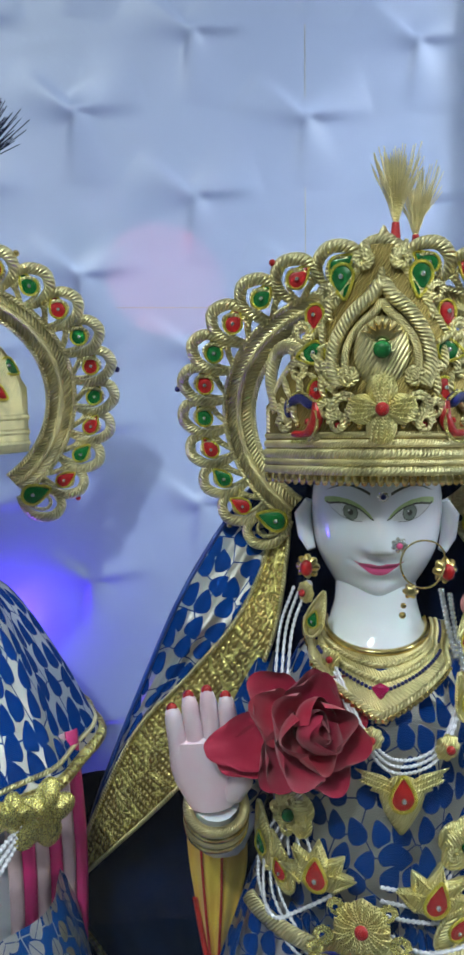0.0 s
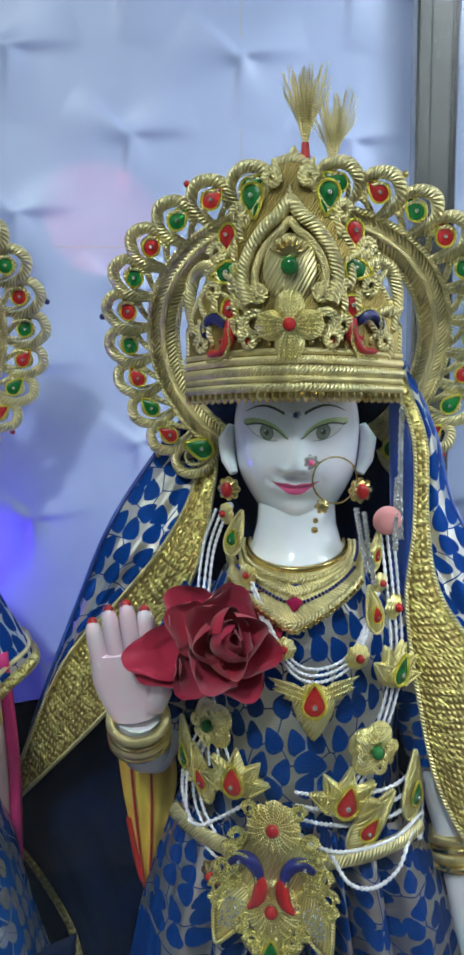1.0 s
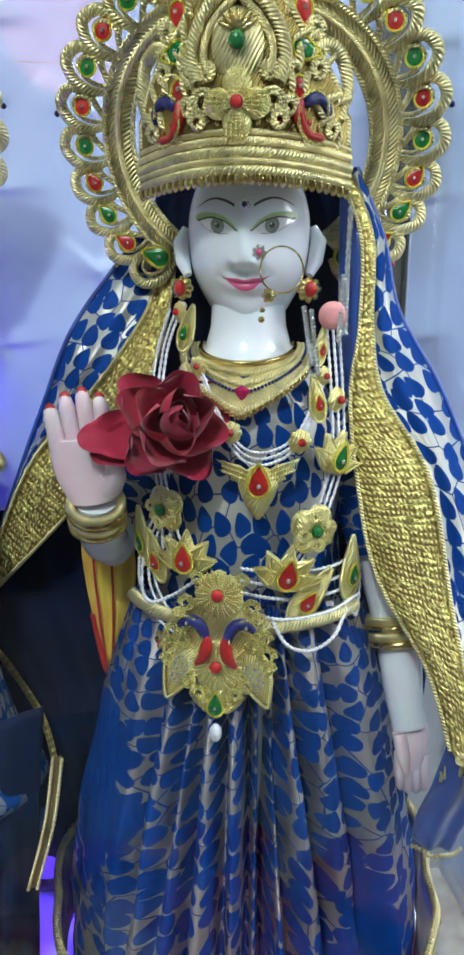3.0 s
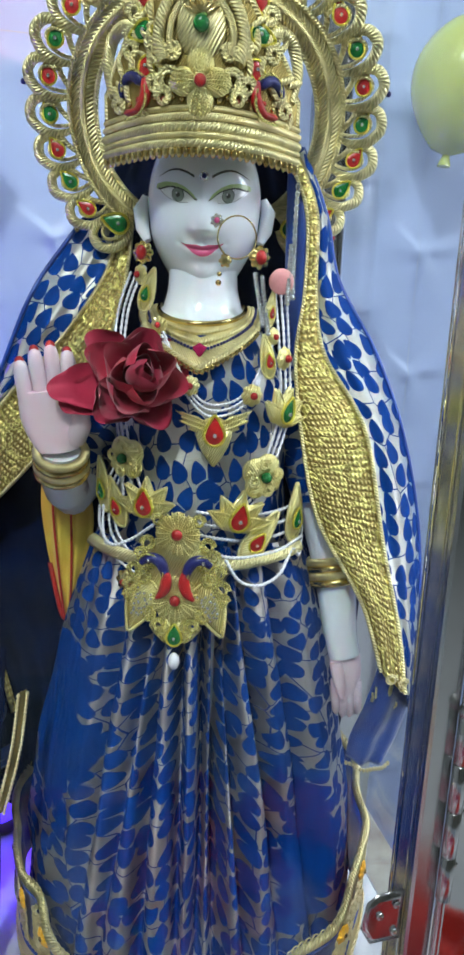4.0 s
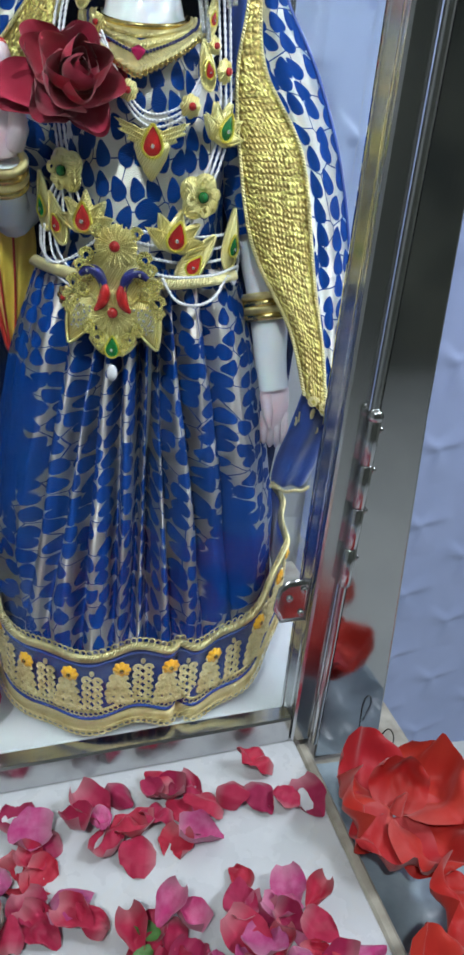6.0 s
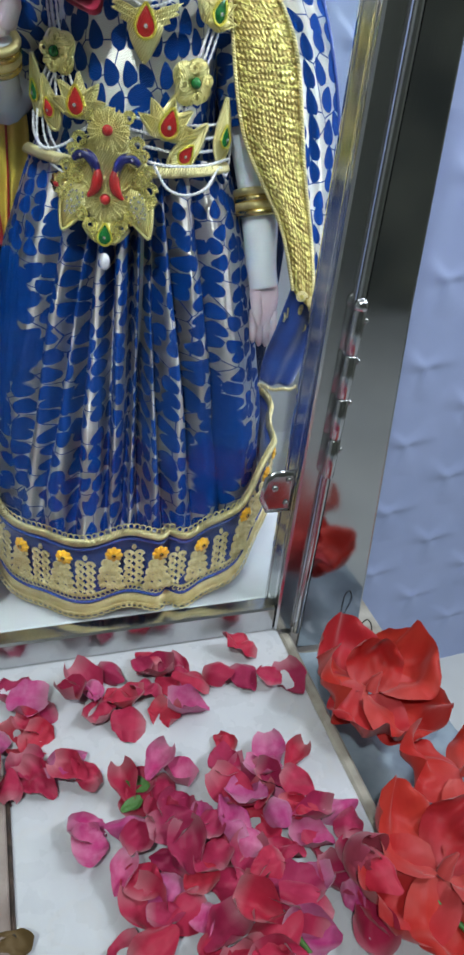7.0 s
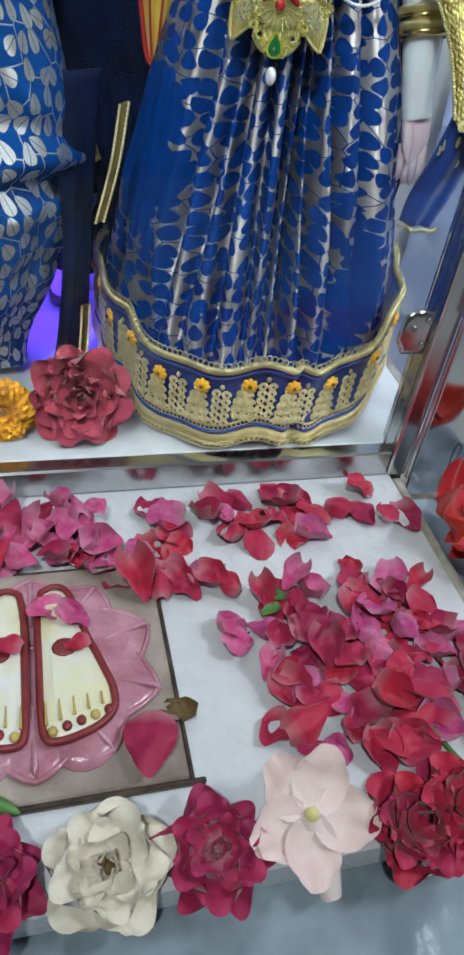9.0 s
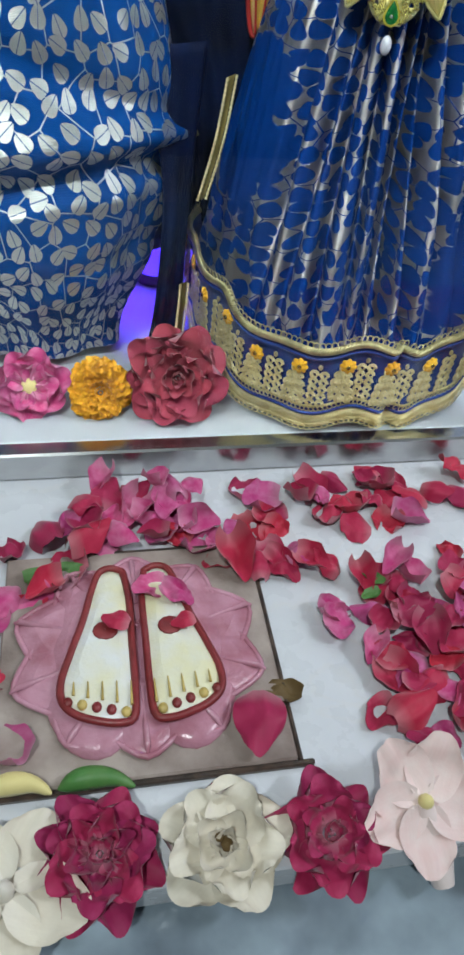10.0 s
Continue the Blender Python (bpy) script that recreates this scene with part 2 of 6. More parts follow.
GOLD_YELLOW = zari("bright_gold_wire", (0.97, 0.87, 0.32), 0.0012, 0.24, 0.0006)
GOLD_METAL = surface("gold_metal", (0.92, 0.76, 0.36), 0.2, 1.0, other=(0.55, 0.36, 0.09), scale=90, grain=600, relief=0.2)
OLD_GOLD = zari("aged_gold_lace", (0.97, 0.86, 0.52), 0.0016, 0.42, 0.0008, (0.80, 0.64, 0.30))
PRESSED = zari("pressed_gold", (0.97, 0.89, 0.46), 0.0017, 0.30, 0.0007, (0.88, 0.74, 0.26))
YELLOW_WIRE = zari("yellow_gold_cord", (0.92, 0.82, 0.14), 0.0010, 0.38, 0.0004, (0.80, 0.68, 0.10))
# Gold darkened in its colour, for depth behind the filigree and for braid.
DARKENED_GOLD = zari("darkened_gold_ground", (0.42, 0.32, 0.11), 0.0014, 0.45, 0.0006)
ROPE = zari("heavy_gold_rope", (0.93, 0.82, 0.46), 0.0026, 0.38, 0.0014)
SEQUIN = sequin_band("sequin_border")
RED = surface("red_enamel", (0.40, 0.010, 0.010), 0.32, other=(0.28, 0.005, 0.008), scale=200, grain=900, relief=0.2, coat=0.4)
GREEN = surface("green_enamel", (0.006, 0.16, 0.03), 0.25, other=(0.004, 0.09, 0.02), scale=200, grain=900, relief=0.2, coat=0.5)
INK = surface("navy_enamel", (0.010, 0.014, 0.13), 0.3, scale=200, grain=900, relief=0.2, coat=0.3)
PEARL = surface("white_pearl", (0.62, 0.62, 0.70), 0.25, other=(0.70, 0.70, 0.78), scale=300, grain=900, relief=0.05, coat=0.4)
STONE = surface("cut_stone", (0.85, 0.87, 0.90), 0.05, 0.85, scale=400, grain=1200, relief=0.6)
SKIN = surface("white_marble_idol", (0.72, 0.75, 0.82), 0.14, other=(0.67, 0.70, 0.78), scale=25, grain=500, relief=0.015, sss=0.15, coat=0.5)
PALM = surface("pink_tinted_marble", (0.68, 0.50, 0.58), 0.3, other=(0.66, 0.58, 0.64), scale=60, grain=500, relief=0.03, sss=0.1)
HAIR = surface("painted_dark_hair", (0.022, 0.012, 0.008), 0.5, grain=500, relief=0.4)
LIP = surface("painted_pink", (0.70, 0.10, 0.26), 0.2, grain=600, relief=0.03, coat=0.4)
LID = surface("painted_green", (0.30, 0.44, 0.16), 0.35, other=(0.40, 0.50, 0.26), scale=150, relief=0.03)
EYE = surface("painted_grey", (0.26, 0.30, 0.26), 0.12, other=(0.18, 0.22, 0.19), scale=300, relief=0.02, coat=0.5)
EYEWHITE = surface("painted_white", (0.80, 0.82, 0.84), 0.15, relief=0.02, coat=0.5)
LINE = surface("painted_line", (0.060, 0.062, 0.048), 0.4, relief=0.02)


def petal_skin(name, colour, other, rough=0.55, varied=0.3, pale=0.35):
    """A petal: veined along its length, paler towards its base."""
    m = surface(name, colour, rough, other=other, scale=2.2, grain=16, relief=0.25, depth=0.0005, sheen=0.2, varied=varied)
    t = m.node_tree
    b = t.nodes["Principled BSDF"]
    uv = node(t, "ShaderNodeTexCoord").outputs["UV"]
    xy = node(t, "ShaderNodeSeparateXYZ", {0: uv})
    base = node(t, "ShaderNodeMapRange", {"Value": xy.outputs[1], "From Min": 0.32, "From Max": 0.0, "To Max": pale}).outputs[0]
    stretch = node(t, "ShaderNodeMapping", {"Vector": uv, "Scale": (26.0, 2.0, 1.0)}).outputs[0]
    veins = node(t, "ShaderNodeTexNoise", {"Vector": stretch, "Scale": 1.0, "Detail": 2.0}).outputs[0]
    b.inputs["Specular IOR Level"].default_value = 0.25
    old = b.inputs["Base Color"].links[0].from_socket
    light = tuple(0.45 + 0.5 * c for c in other)
    col = mix_colour(t, base, old, light)
    col = mix_colour(t, math_node(t, "MULTIPLY", veins, 0.2), col, tuple(c * 0.55 for c in colour))
    t.links.new(col, b.inputs["Base Color"])
    return m


ROSE = petal_skin("rose_petal_red", (0.39, 0.012, 0.054), (0.49, 0.026, 0.082), 0.5, 0.45, 0.35)
DEEP_ROSE = petal_skin("deep_rose", (0.30, 0.007, 0.034), (0.38, 0.014, 0.048), 0.6, 0.15, 0.1)
DUSTY = petal_skin("dusty_rose", (0.42, 0.055, 0.095), (0.33, 0.04, 0.07), 0.6, 0.2, 0.1)
MAGENTA = petal_skin("magenta_petal", (0.50, 0.035, 0.18), (0.64, 0.20, 0.36))
WINE = petal_skin("wine_petal", (0.32, 0.012, 0.07), (0.44, 0.03, 0.12))
CREAM = petal_skin("cream_petal", (0.80, 0.74, 0.62), (0.74, 0.66, 0.54), 0.5, 0.1)
BLUSH = petal_skin("blush_petal", (0.80, 0.58, 0.55), (0.82, 0.70, 0.66), 0.5, 0.08)
SCARLET = petal_skin("scarlet_petal", (0.48, 0.016, 0.016), (0.52, 0.034, 0.022), 0.5, 0.2, 0.1)
MARIGOLD = petal_skin("marigold_petal", (0.80, 0.36, 0.015), (0.85, 0.48, 0.03), 0.6, 0.2, 0.0)
YELLOW = petal_skin("yellow_petal", (0.78, 0.60, 0.12), (0.70, 0.62, 0.22), 0.5, 0.1)
LEAF = surface("leaf_green", (0.06, 0.19, 0.04), 0.5, other=(0.10, 0.22, 0.06), scale=80, varied=0.3)
BROWN_LEAF = surface("withered_leaf", (0.16, 0.10, 0.035), 0.7, scale=80)
PINK_PAINT = surface("pink_enamel_paint", (0.60, 0.31, 0.40), 0.22, other=(0.40, 0.15, 0.20), scale=38, grain=350, relief=0.35, depth=0.001, coat=0.4)
MAROON = surface("maroon_paint", (0.26, 0.03, 0.035), 0.4, other=(0.18, 0.02, 0.02), scale=90, grain=400, relief=0.3)
FOOT_WHITE = surface("worn_white_paint", (0.76, 0.77, 0.76), 0.35, other=(0.76, 0.72, 0.46), scale=28, grain=350, relief=0.35, depth=0.001)
FOOT_GOLD = surface("ochre_paint", (0.62, 0.46, 0.14), 0.4, scale=120, relief=0.3)
BOARD = surface("grimy_board", (0.42, 0.35, 0.31), 0.5, other=(0.20, 0.15, 0.13), scale=25, grain=300, relief=0.4, depth=0.001)
MOTTLED_BLACK = surface("mottled_black", (0.030, 0.022, 0.018), 0.35, other=(0.09, 0.06, 0.045), scale=120, grain=400, relief=0.5)
SHEET = surface("plastic_sheet", (0.34, 0.42, 0.48), 0.22, other=(0.16, 0.20, 0.24), scale=14, grain=120, relief=0.3, depth=0.002)
STONE_EDGE = surface("stone_edge", (0.50, 0.47, 0.40), 0.6, other=(0.30, 0.27, 0.22), scale=40, grain=300, relief=0.4)
PINK_PAD = surface("pink_disc", (0.62, 0.25, 0.26), 0.5)
BALLOON = surface("balloon_rubber", (0.52, 0.56, 0.10), 0.25, other=(0.46, 0.52, 0.12), scale=12, relief=0.02, coat=0.5)
m_led, t_led, b_led = nodes_of("blue_led_glow")
b_led.inputs["Emission Color"].default_value = (0.05, 0.008, 1.0, 1)
b_led.inputs["Emission Strength"].default_value = 1.6
LED = m_led

# ---- shapes ----


class Shape:
    """Vertices, faces, uv (in metres) and material slots, gathered piece by piece."""

    def __init__(self):
        self.v, self.f, self.uv, self.slot = [], [], [], []

    def grid(self, pts, uv=None, wrap=False, slot=0):
        """pts: rows of points; wrap: the columns close into a ring."""
        n, k, o = len(pts), len(pts[0]), len(self.v)
        for i in range(n):
            for j in range(k):
                self.v.append(tuple(pts[i][j]))
                self.uv.append(uv[i][j] if uv is not None else (i * 0.002, j * 0.002))
        for i in range(n - 1):
            for j in range(k if wrap else k - 1):
                a, b = o + i * k + j, o + i * k + (j + 1) % k
                self.f.append((a, b, b + k, a + k))
                self.slot.append(slot)
        return self

    def fan(self, ring, tip, slot=0):
        o = len(self.v)
        self.v += [tuple(p) for p in ring] + [tuple(tip)]
        self.uv += [(p[0], p[2]) for p in ring] + [(tip[0], tip[2])]
        for i in range(len(ring)):
            self.f.append((o + i, o + (i + 1) % len(ring), o + len(ring)))
            self.slot.append(slot)
        return self

    def tube(self, path, radius, sides=7, closed=False, slot=0, flat=1.0):
        """A tube along path. radius: one number or one a point. Its ends are capped."""
        pts = [Vector(p) for p in path]
        n = len(pts)
        rad = list(radius) if hasattr(radius, "__len__") else [radius] * n
        rows, uvs, far = [], [], 0.0
        up = Vector((0.13, -0.9, 0.41)).normalized()
        for i, p in enumerate(pts):
            a = pts[(i - 1) % n] if closed or i else p
            b = pts[(i + 1) % n] if closed or i < n - 1 else p
            d = (b - a).normalized() if (b - a).length > 1e-9 else Vector((0, 0, 1))
            s = d.cross(up)
            s = s.normalized() if s.length > 1e-4 else Vector((1, 0, 0))
            w = s.cross(d).normalized()
            if i:
                far += (p - pts[i - 1]).length
            rows.append([p + s * (rad[i] * math.cos(q)) + w * (rad[i] * flat * math.sin(q)) for q in (2 * math.pi * j / sides for j in range(sides))])
            uvs.append([(far, 2 * rad[i] * j / sides * 3.1) for j in range(sides)])
        if closed:
            rows.append(rows[0])
            uvs.append([(far + 0.002, q[1]) for q in uvs[0]])
        self.grid(rows, uvs, True, slot)
        if not closed:
            self.fan(rows[0][::-1], pts[0], slot)
            self.fan(rows[-1], pts[-1], slot)
        return self

    def ball(self, c, r, nu=8, nv=6, slot=0):
        r = r if hasattr(r, "__len__") else (r, r, r)
        rows = [[(c[0] + r[0] * math.sin(a) * math.cos(b), c[1] + r[1] * math.sin(a) * math.sin(b), c[2] + r[2] * math.cos(a))
                 for b in (2 * math.pi * j / nu for j in range(nu))] for a in (0.02 + (math.pi - 0.04) * i / nv for i in range(nv + 1))]
        return self.grid(rows, [[(j * r[0] * 6.3 / nu, i * r[2] * 3.1 / nv) for j in range(nu)] for i in range(nv + 1)], True, slot)

    def dome(self, outline, height, back=0.0, steps=3, m=None, slot=0):
        """A flat-backed cushion over an outline of (x, z); it bulges towards -y."""
        cx = sum(p[0] for p in outline) / len(outline)
        cz = sum(p[1] for p in outline) / len(outline)
        rows = [[(x, back, z) for x, z in outline]]
        for i in range(steps):
            k = i / steps
            s, h = math.cos(k * 1.45), math.sin(k * 1.45) if i else 0.25
            rows.append([(cx + (x - cx) * s, -height * h, cz + (z - cz) * s) for x, z in outline])
        uvs = [[(p[0], p[2]) for p in row] for row in rows]
        if m is not None:
            rows = [[m @ Vector(p) for p in row] for row in rows]
        self.grid(rows, uvs, True, slot)
        tip = Vector((cx, -height, cz))
        return self.fan(rows[-1], m @ tip if m is not None else tip, slot)

    def block(self, lo, hi, bevel=0.001, slot=0):
        """A box with bevelled upright edges and rounded rims."""
        x0, y0, z0 = lo
        x1, y1, z1 = hi
        b = min(bevel, (x1 - x0) / 3, (y1 - y0) / 3, (z1 - z0) / 3)

        def ring(z, q):
            return [(x0 + q, y0 + b, z), (x0 + b, y0 + q, z), (x1 - b, y0 + q, z), (x1 - q, y0 + b, z), (x1 - q, y1 - b, z), (x1 - b, y1 - q, z), (x0 + b, y1 - q, z), (x0 + q, y1 - b, z)]

        rows = [ring(z0, b), ring(z0 + b, 0), ring(z1 - b, 0), ring(z1, b)]
        self.grid(rows, [[(p[0] + p[1], p[2]) for p in r] for r in rows], True, slot)
        self.fan(rows[0][::-1], ((x0 + x1) / 2, (y0 + y1) / 2, z0), slot)
        return self.fan(rows[-1], ((x0 + x1) / 2, (y0 + y1) / 2, z1), slot)

    def add(self, other, m=None, slot=None):
        o = len(self.v)
        self.v += [tuple(m @ Vector(p)) for p in other.v] if m is not None else other.v
        self.uv += other.uv
        self.f += [tuple(i + o for i in q) for q in other.f]
        self.slot += other.slot if slot is None else [slot] * len(other.f)
        return self


def mesh_of(name, shape, mats, off=(0, 0, 0), smooth=True):
    me = bpy.data.meshes.new(name)
    me.from_pydata([(x - off[0], y - off[1], z - off[2]) for x, y, z in shape.v], [], shape.f)
    lay = me.uv_layers.new(name="UVMap")
    idx = np.empty(len(me.loops), dtype=np.int32)
    me.loops.foreach_get("vertex_index", idx)
    lay.data.foreach_set("uv", np.array(shape.uv, dtype=np.float32)[idx].ravel())
    for m in mats if isinstance(mats, (list, tuple)) else [mats]:
        me.materials.append(m)
    me.polygons.foreach_set("material_index", np.array(shape.slot, dtype=np.int32))
    me.polygons.foreach_set("use_smooth", np.full(len(me.polygons), smooth, dtype=bool))
    me.update()
    return me


BASE = {}


def thing(name, label, category, m=None, base=(0, 0, 0), group="", kind=""):
    """An Empty at the base of a thing whose parts are written in the coordinates of m."""
    ob = new(name)
    ob.empty_display_size = 0.02
    ob.matrix_basis = (m if m is not None else Matrix()) @ Matrix.Translation(base)
    BASE[ob] = base
    return tagged(ob, label, category, group, kind)


def part(name, shape, mats, parent, label="", smooth=True, thick=0.0):
    """One mesh under a thing or a part."""
    top = parent
    while top.parent:
        top = top.parent
    ob = new(name, mesh_of(name, shape, mats, BASE.get(top, (0, 0, 0)), smooth))
    ob.parent = parent
    if thick:
        mod = ob.modifiers.new("thickness", "SOLIDIFY")
        mod.thickness, mod.offset = thick, 1.0
    return tagged(ob, label)


def piece(name, data, m, parent, label=""):
    """A part on shared mesh data, at the pose m in its parent's frame."""
    ob = new(name, data)
    ob.parent, ob.matrix_basis = parent, m
    return tagged(ob, label)


def whole(name, shape, mats, label, category, m=None, group="", kind="", smooth=True):
    """A thing that is one mesh."""
    ob = new(name, mesh_of(name, shape, mats, (0, 0, 0), smooth))
    if m is not None:
        ob.matrix_basis = m
    return tagged(ob, label, category, group, kind)


def spline(pts, n):
    """n points on a smooth curve through pts."""
    p = [Vector(q) for q in pts]
    p = [2 * p[0] - p[1]] + p + [2 * p[-1] - p[-2]]
    out = []
    for i in range(n):
        s = (len(pts) - 1) * i / (n - 1)
        k = min(int(s), len(pts) - 2)
        u, (a, b, c, d) = s - k, p[k:k + 4]
        out.append(0.5 * (2 * b + (c - a) * u + (2 * a - 5 * b + 4 * c - d) * u * u + (3 * b - a - 3 * c + d) * u ** 3))
    return out


def drop_outline(w, h, n=18):
    """A teardrop in (x, z), tip up, centred on its round end."""
    out = []
    for i in range(n):
        a = 2 * math.pi * i / n
        s = math.sin(a)
        k = 1.0 if s < 0 else 1.0 - 0.62 * s ** 1.4
        out.append((w / 2 * math.cos(a) * k, (h * 0.36 if s < 0 else h * 0.64) * s))
    return out


def gem_shapes(w, h):
    """A teardrop gem, its wound rim and the small stone on it, lying in y = 0."""
    line = drop_outline(w, h)
    gem = Shape().dome(line, w * 0.11)
    rim = Shape().tube([(x * 1.10, -w * 0.05, z * 1.08) for x, z in line], w * 0.085, 6, True)
    stone = Shape().ball((0, -w * 0.2, 0), w * 0.13, 8, 5)
    return gem, rim, stone


def flower_plate(n, r, bulge, dent=0.3, tilt=0.0):
    line = [(r * (1 - dent + dent * abs(math.cos(n * a / 2))) * math.cos(a + tilt), r * (1 - dent + dent * abs(math.cos(n * a / 2))) * math.sin(a + tilt)) for a in (2 * math.pi * i / (n * 8) for i in range(n * 8))]
    return Shape().dome(line, bulge, steps=4)


# ---- setting ----
def crease_height(x, z, tall=0.0052):
    """Relief of the moulded tile: three creases that meet at each node of a staggered pattern."""
    best = 0.0
    col = round((x + 0.195) / 0.100)
    for i in (col - 1, col, col + 1):
        cx = -0.195 + 0.100 * i
        top = 1.002 - (0.068 if i % 2 else 0.0)
        row = round((top - z) / 0.136)
        for j in (row - 1, row, row + 1):
            cz = top - 0.136 * j
            dx, dz = x - cx, z - cz
            for ang, length in ((18, 0.062), (142, 0.058), (-94, 0.06)):
                ca, sa = math.cos(radians(ang)), math.sin(radians(ang))
                along = dx * ca + dz * sa
                across = -dx * sa + dz * ca + (0.12 if ang == 18 else -0.08) * along
                if -0.004 < along < length:
                    k = 1 - max(0.0, along) / length
                    wide = 0.0026 + 0.010 * (1 - k)
                    side = across / (wide * (0.8 if across < 0 else 2.8))
                    best = max(best, tall * k ** 0.8 * math.exp(-side * side))
    return best


def tile_sheet(x0, x1, z0, z1, step, tall=0.0052):
    nx, nz = int((x1 - x0) / step), int((z1 - z0) / step)
    pts = [[(x0 + (x1 - x0) * i / nx, -crease_height(x0 + (x1 - x0) * i / nx, z0 + (z1 - z0) * j / nz, tall), z0 + (z1 - z0) * j / nz) for i in range(nx + 1)] for j in range(nz + 1)]
    s = Shape().grid(pts, [[(p[0], p[2]) for p in r] for r in pts])
    return s


WALL_Y = 0.367
back = thing("wall_back", "pale lavender moulded tile wall with creased relief behind the cabinet", "wall", pose(0, WALL_Y, 0), kind="structure")
part("tile_face", tile_sheet(-0.40, 0.30, 0.40, 1.15, 0.0024), TILE, back)
part("tile_face", tile_sheet(0.3004, 1.10, -0.55, 1.25, 0.005), TILE, back)
part("wall_body", Shape().block((-0.9, 0.008, -0.59), (1.4, 0.09, 1.6), 0.004), PLASTER, back, smooth=False)
part("tile_joint", Shape().block((0.0048, -0.0003, 0.85), (0.0054, 0.004, 1.25), 0.0001).block((-0.62, -0.0003, 0.8377), (0.16, 0.004, 0.8382), 0.0001), STONE_EDGE, back, smooth=False)

floor = thing("floor", "white grey-veined marble ledge before the cabinet", "floor", kind="structure")
part("marble_slab", Shape().block((-0.62, -0.376, -0.03), (0.1405, 0.355, 0.0), 0.0015), MARBLE, floor, smooth=False)
part("slab_edge", Shape().block((0.141, -0.376, -0.032), (0.153, -0.016, -0.0015), 0.003), STONE_EDGE, floor, smooth=False)
rows = [[(x, y, -0.034 + 0.005 * noise.noise((x * 30, y * 18, 0)) + 0.004 * noise.noise((x * 90, y * 60, 3))) for x in np.linspace(-0.7, 0.285, 110)] for y in np.linspace(-0.75, -0.02, 90)]
whole("plastic_sheet", Shape().grid(rows, [[(p[0], p[1]) for p in r] for r in rows]), SHEET, "crumpled grey-blue plastic sheet spread below the marble ledge", "plastic sheet", kind="structure")
whole("plinth", Shape().block((-0.72, -0.78, -0.55), (0.29, 0.355, -0.05), 0.004), STONE_EDGE, "plain stone plinth that carries the marble ledge", "plinth", kind="structure", smooth=False)
whole("ground", Shape().block((-2.2, -2.6, -0.65), (2.2, 1.0, -0.55), 0.01), PLASTER, "plain room floor below the shrine", "ground", kind="structure", smooth=False)
# Unseen walls and ceiling, added so light bounces and the steel mirrors something.
whole("unseen_wall_rear", Shape().block((-2.2, -2.6, -0.55), (2.2, -2.5, 2.6), 0.01), DARKWALL, "unseen dark wall added for the steel to mirror", "wall", kind="structure", smooth=False)
whole("unseen_wall_west", Shape().block((-2.3, -2.5, -0.55), (-2.2, 1.0, 2.6), 0.01), PLASTER, "unseen grey wall added on the left to bounce light", "wall", kind="structure", smooth=False)
whole("unseen_wall_east", Shape().block((2.2, -2.5, -0.55), (2.3, 1.0, 2.6), 0.01), DARKWALL, "unseen dark wall added on the right for the steel to mirror", "wall", kind="structure", smooth=False)
whole("unseen_wall_north", Shape().block((-2.2, 0.9, -0.55), (2.2, 1.0, 2.6), 0.01), PLASTER, "unseen grey wall added behind the shrine to close the box", "wall", kind="structure", smooth=False)
whole("ceiling", Shape().block((-2.2, -2.6, 2.6), (2.2, 1.0, 2.7), 0.01), PLASTER, "unseen plain ceiling added to bounce light", "ceiling", kind="structure", smooth=False)

# ---- cabinet ----
cabinet = thing("glass_cabinet", "polished steel and glass shrine cabinet standing on the marble ledge", "cabinet", base=(0, 0, 0))
part("bottom_rail", Shape().block((-0.62, -0.014, 0.0), (0.136, 0.006, 0.031), 0.002), STEEL, cabinet, "polished steel bottom rail mirroring petals", smooth=False)
part("shelf", Shape().block((-0.62, 0.0065, 0.0005), (0.20, 0.350, 0.030), 0.001), SHELF, cabinet, "white glossy platform", smooth=False)
part("corner_post", Shape().block((0.1365, -0.016, 0.0), (0.158, 0.020, 1.25), 0.002), STEEL, cabinet, "tall polished steel corner post", smooth=False)
part("post_return", Shape().block((0.1585, 0.002, -0.03), (0.1665, 0.018, 1.25), 0.001), STEEL, cabinet, smooth=False)
leaning = Shape()
rows = [[(x, y, z) for x, y in ((0.1670, -0.0150), (right, -0.0150), (right, -0.0110), (0.1670, -0.0110))] for z, right in ((-0.03, 0.2345), (0.10, 0.2260), (0.345, 0.2080), (0.60, 0.1960), (1.25, 0.1860))]
leaning.grid(rows, [[(p[0] + p[1], p[2]) for p in r] for r in rows], True)
part("side_panel", leaning, MIRROR_STEEL, cabinet, "mirror-bright steel side panel", smooth=False)
edge_line = [(right, -0.0135, z) for z, right in ((-0.03, 0.2352), (0.10, 0.2267), (0.345, 0.2087), (0.60, 0.1967), (1.25, 0.1867))]
part("panel_lip", Shape().tube(edge_line, 0.0016, 6), STEEL, cabinet)
part("rear_post", Shape().block((0.158, 0.340, 0.0), (0.172, 0.356, 1.25), 0.002).block((0.1722, 0.346, 0.0), (0.200, 0.354, 1.25), 0.002), STEEL, cabinet, smooth=False)
flank = part("glass_side", Shape().block((0.1955, 0.022, 0.030), (0.1990, 0.338, 1.25), 0.001), GLASS, cabinet, "clear glass side pane", smooth=False)
flank.visible_shadow = False
HX = 0.1590
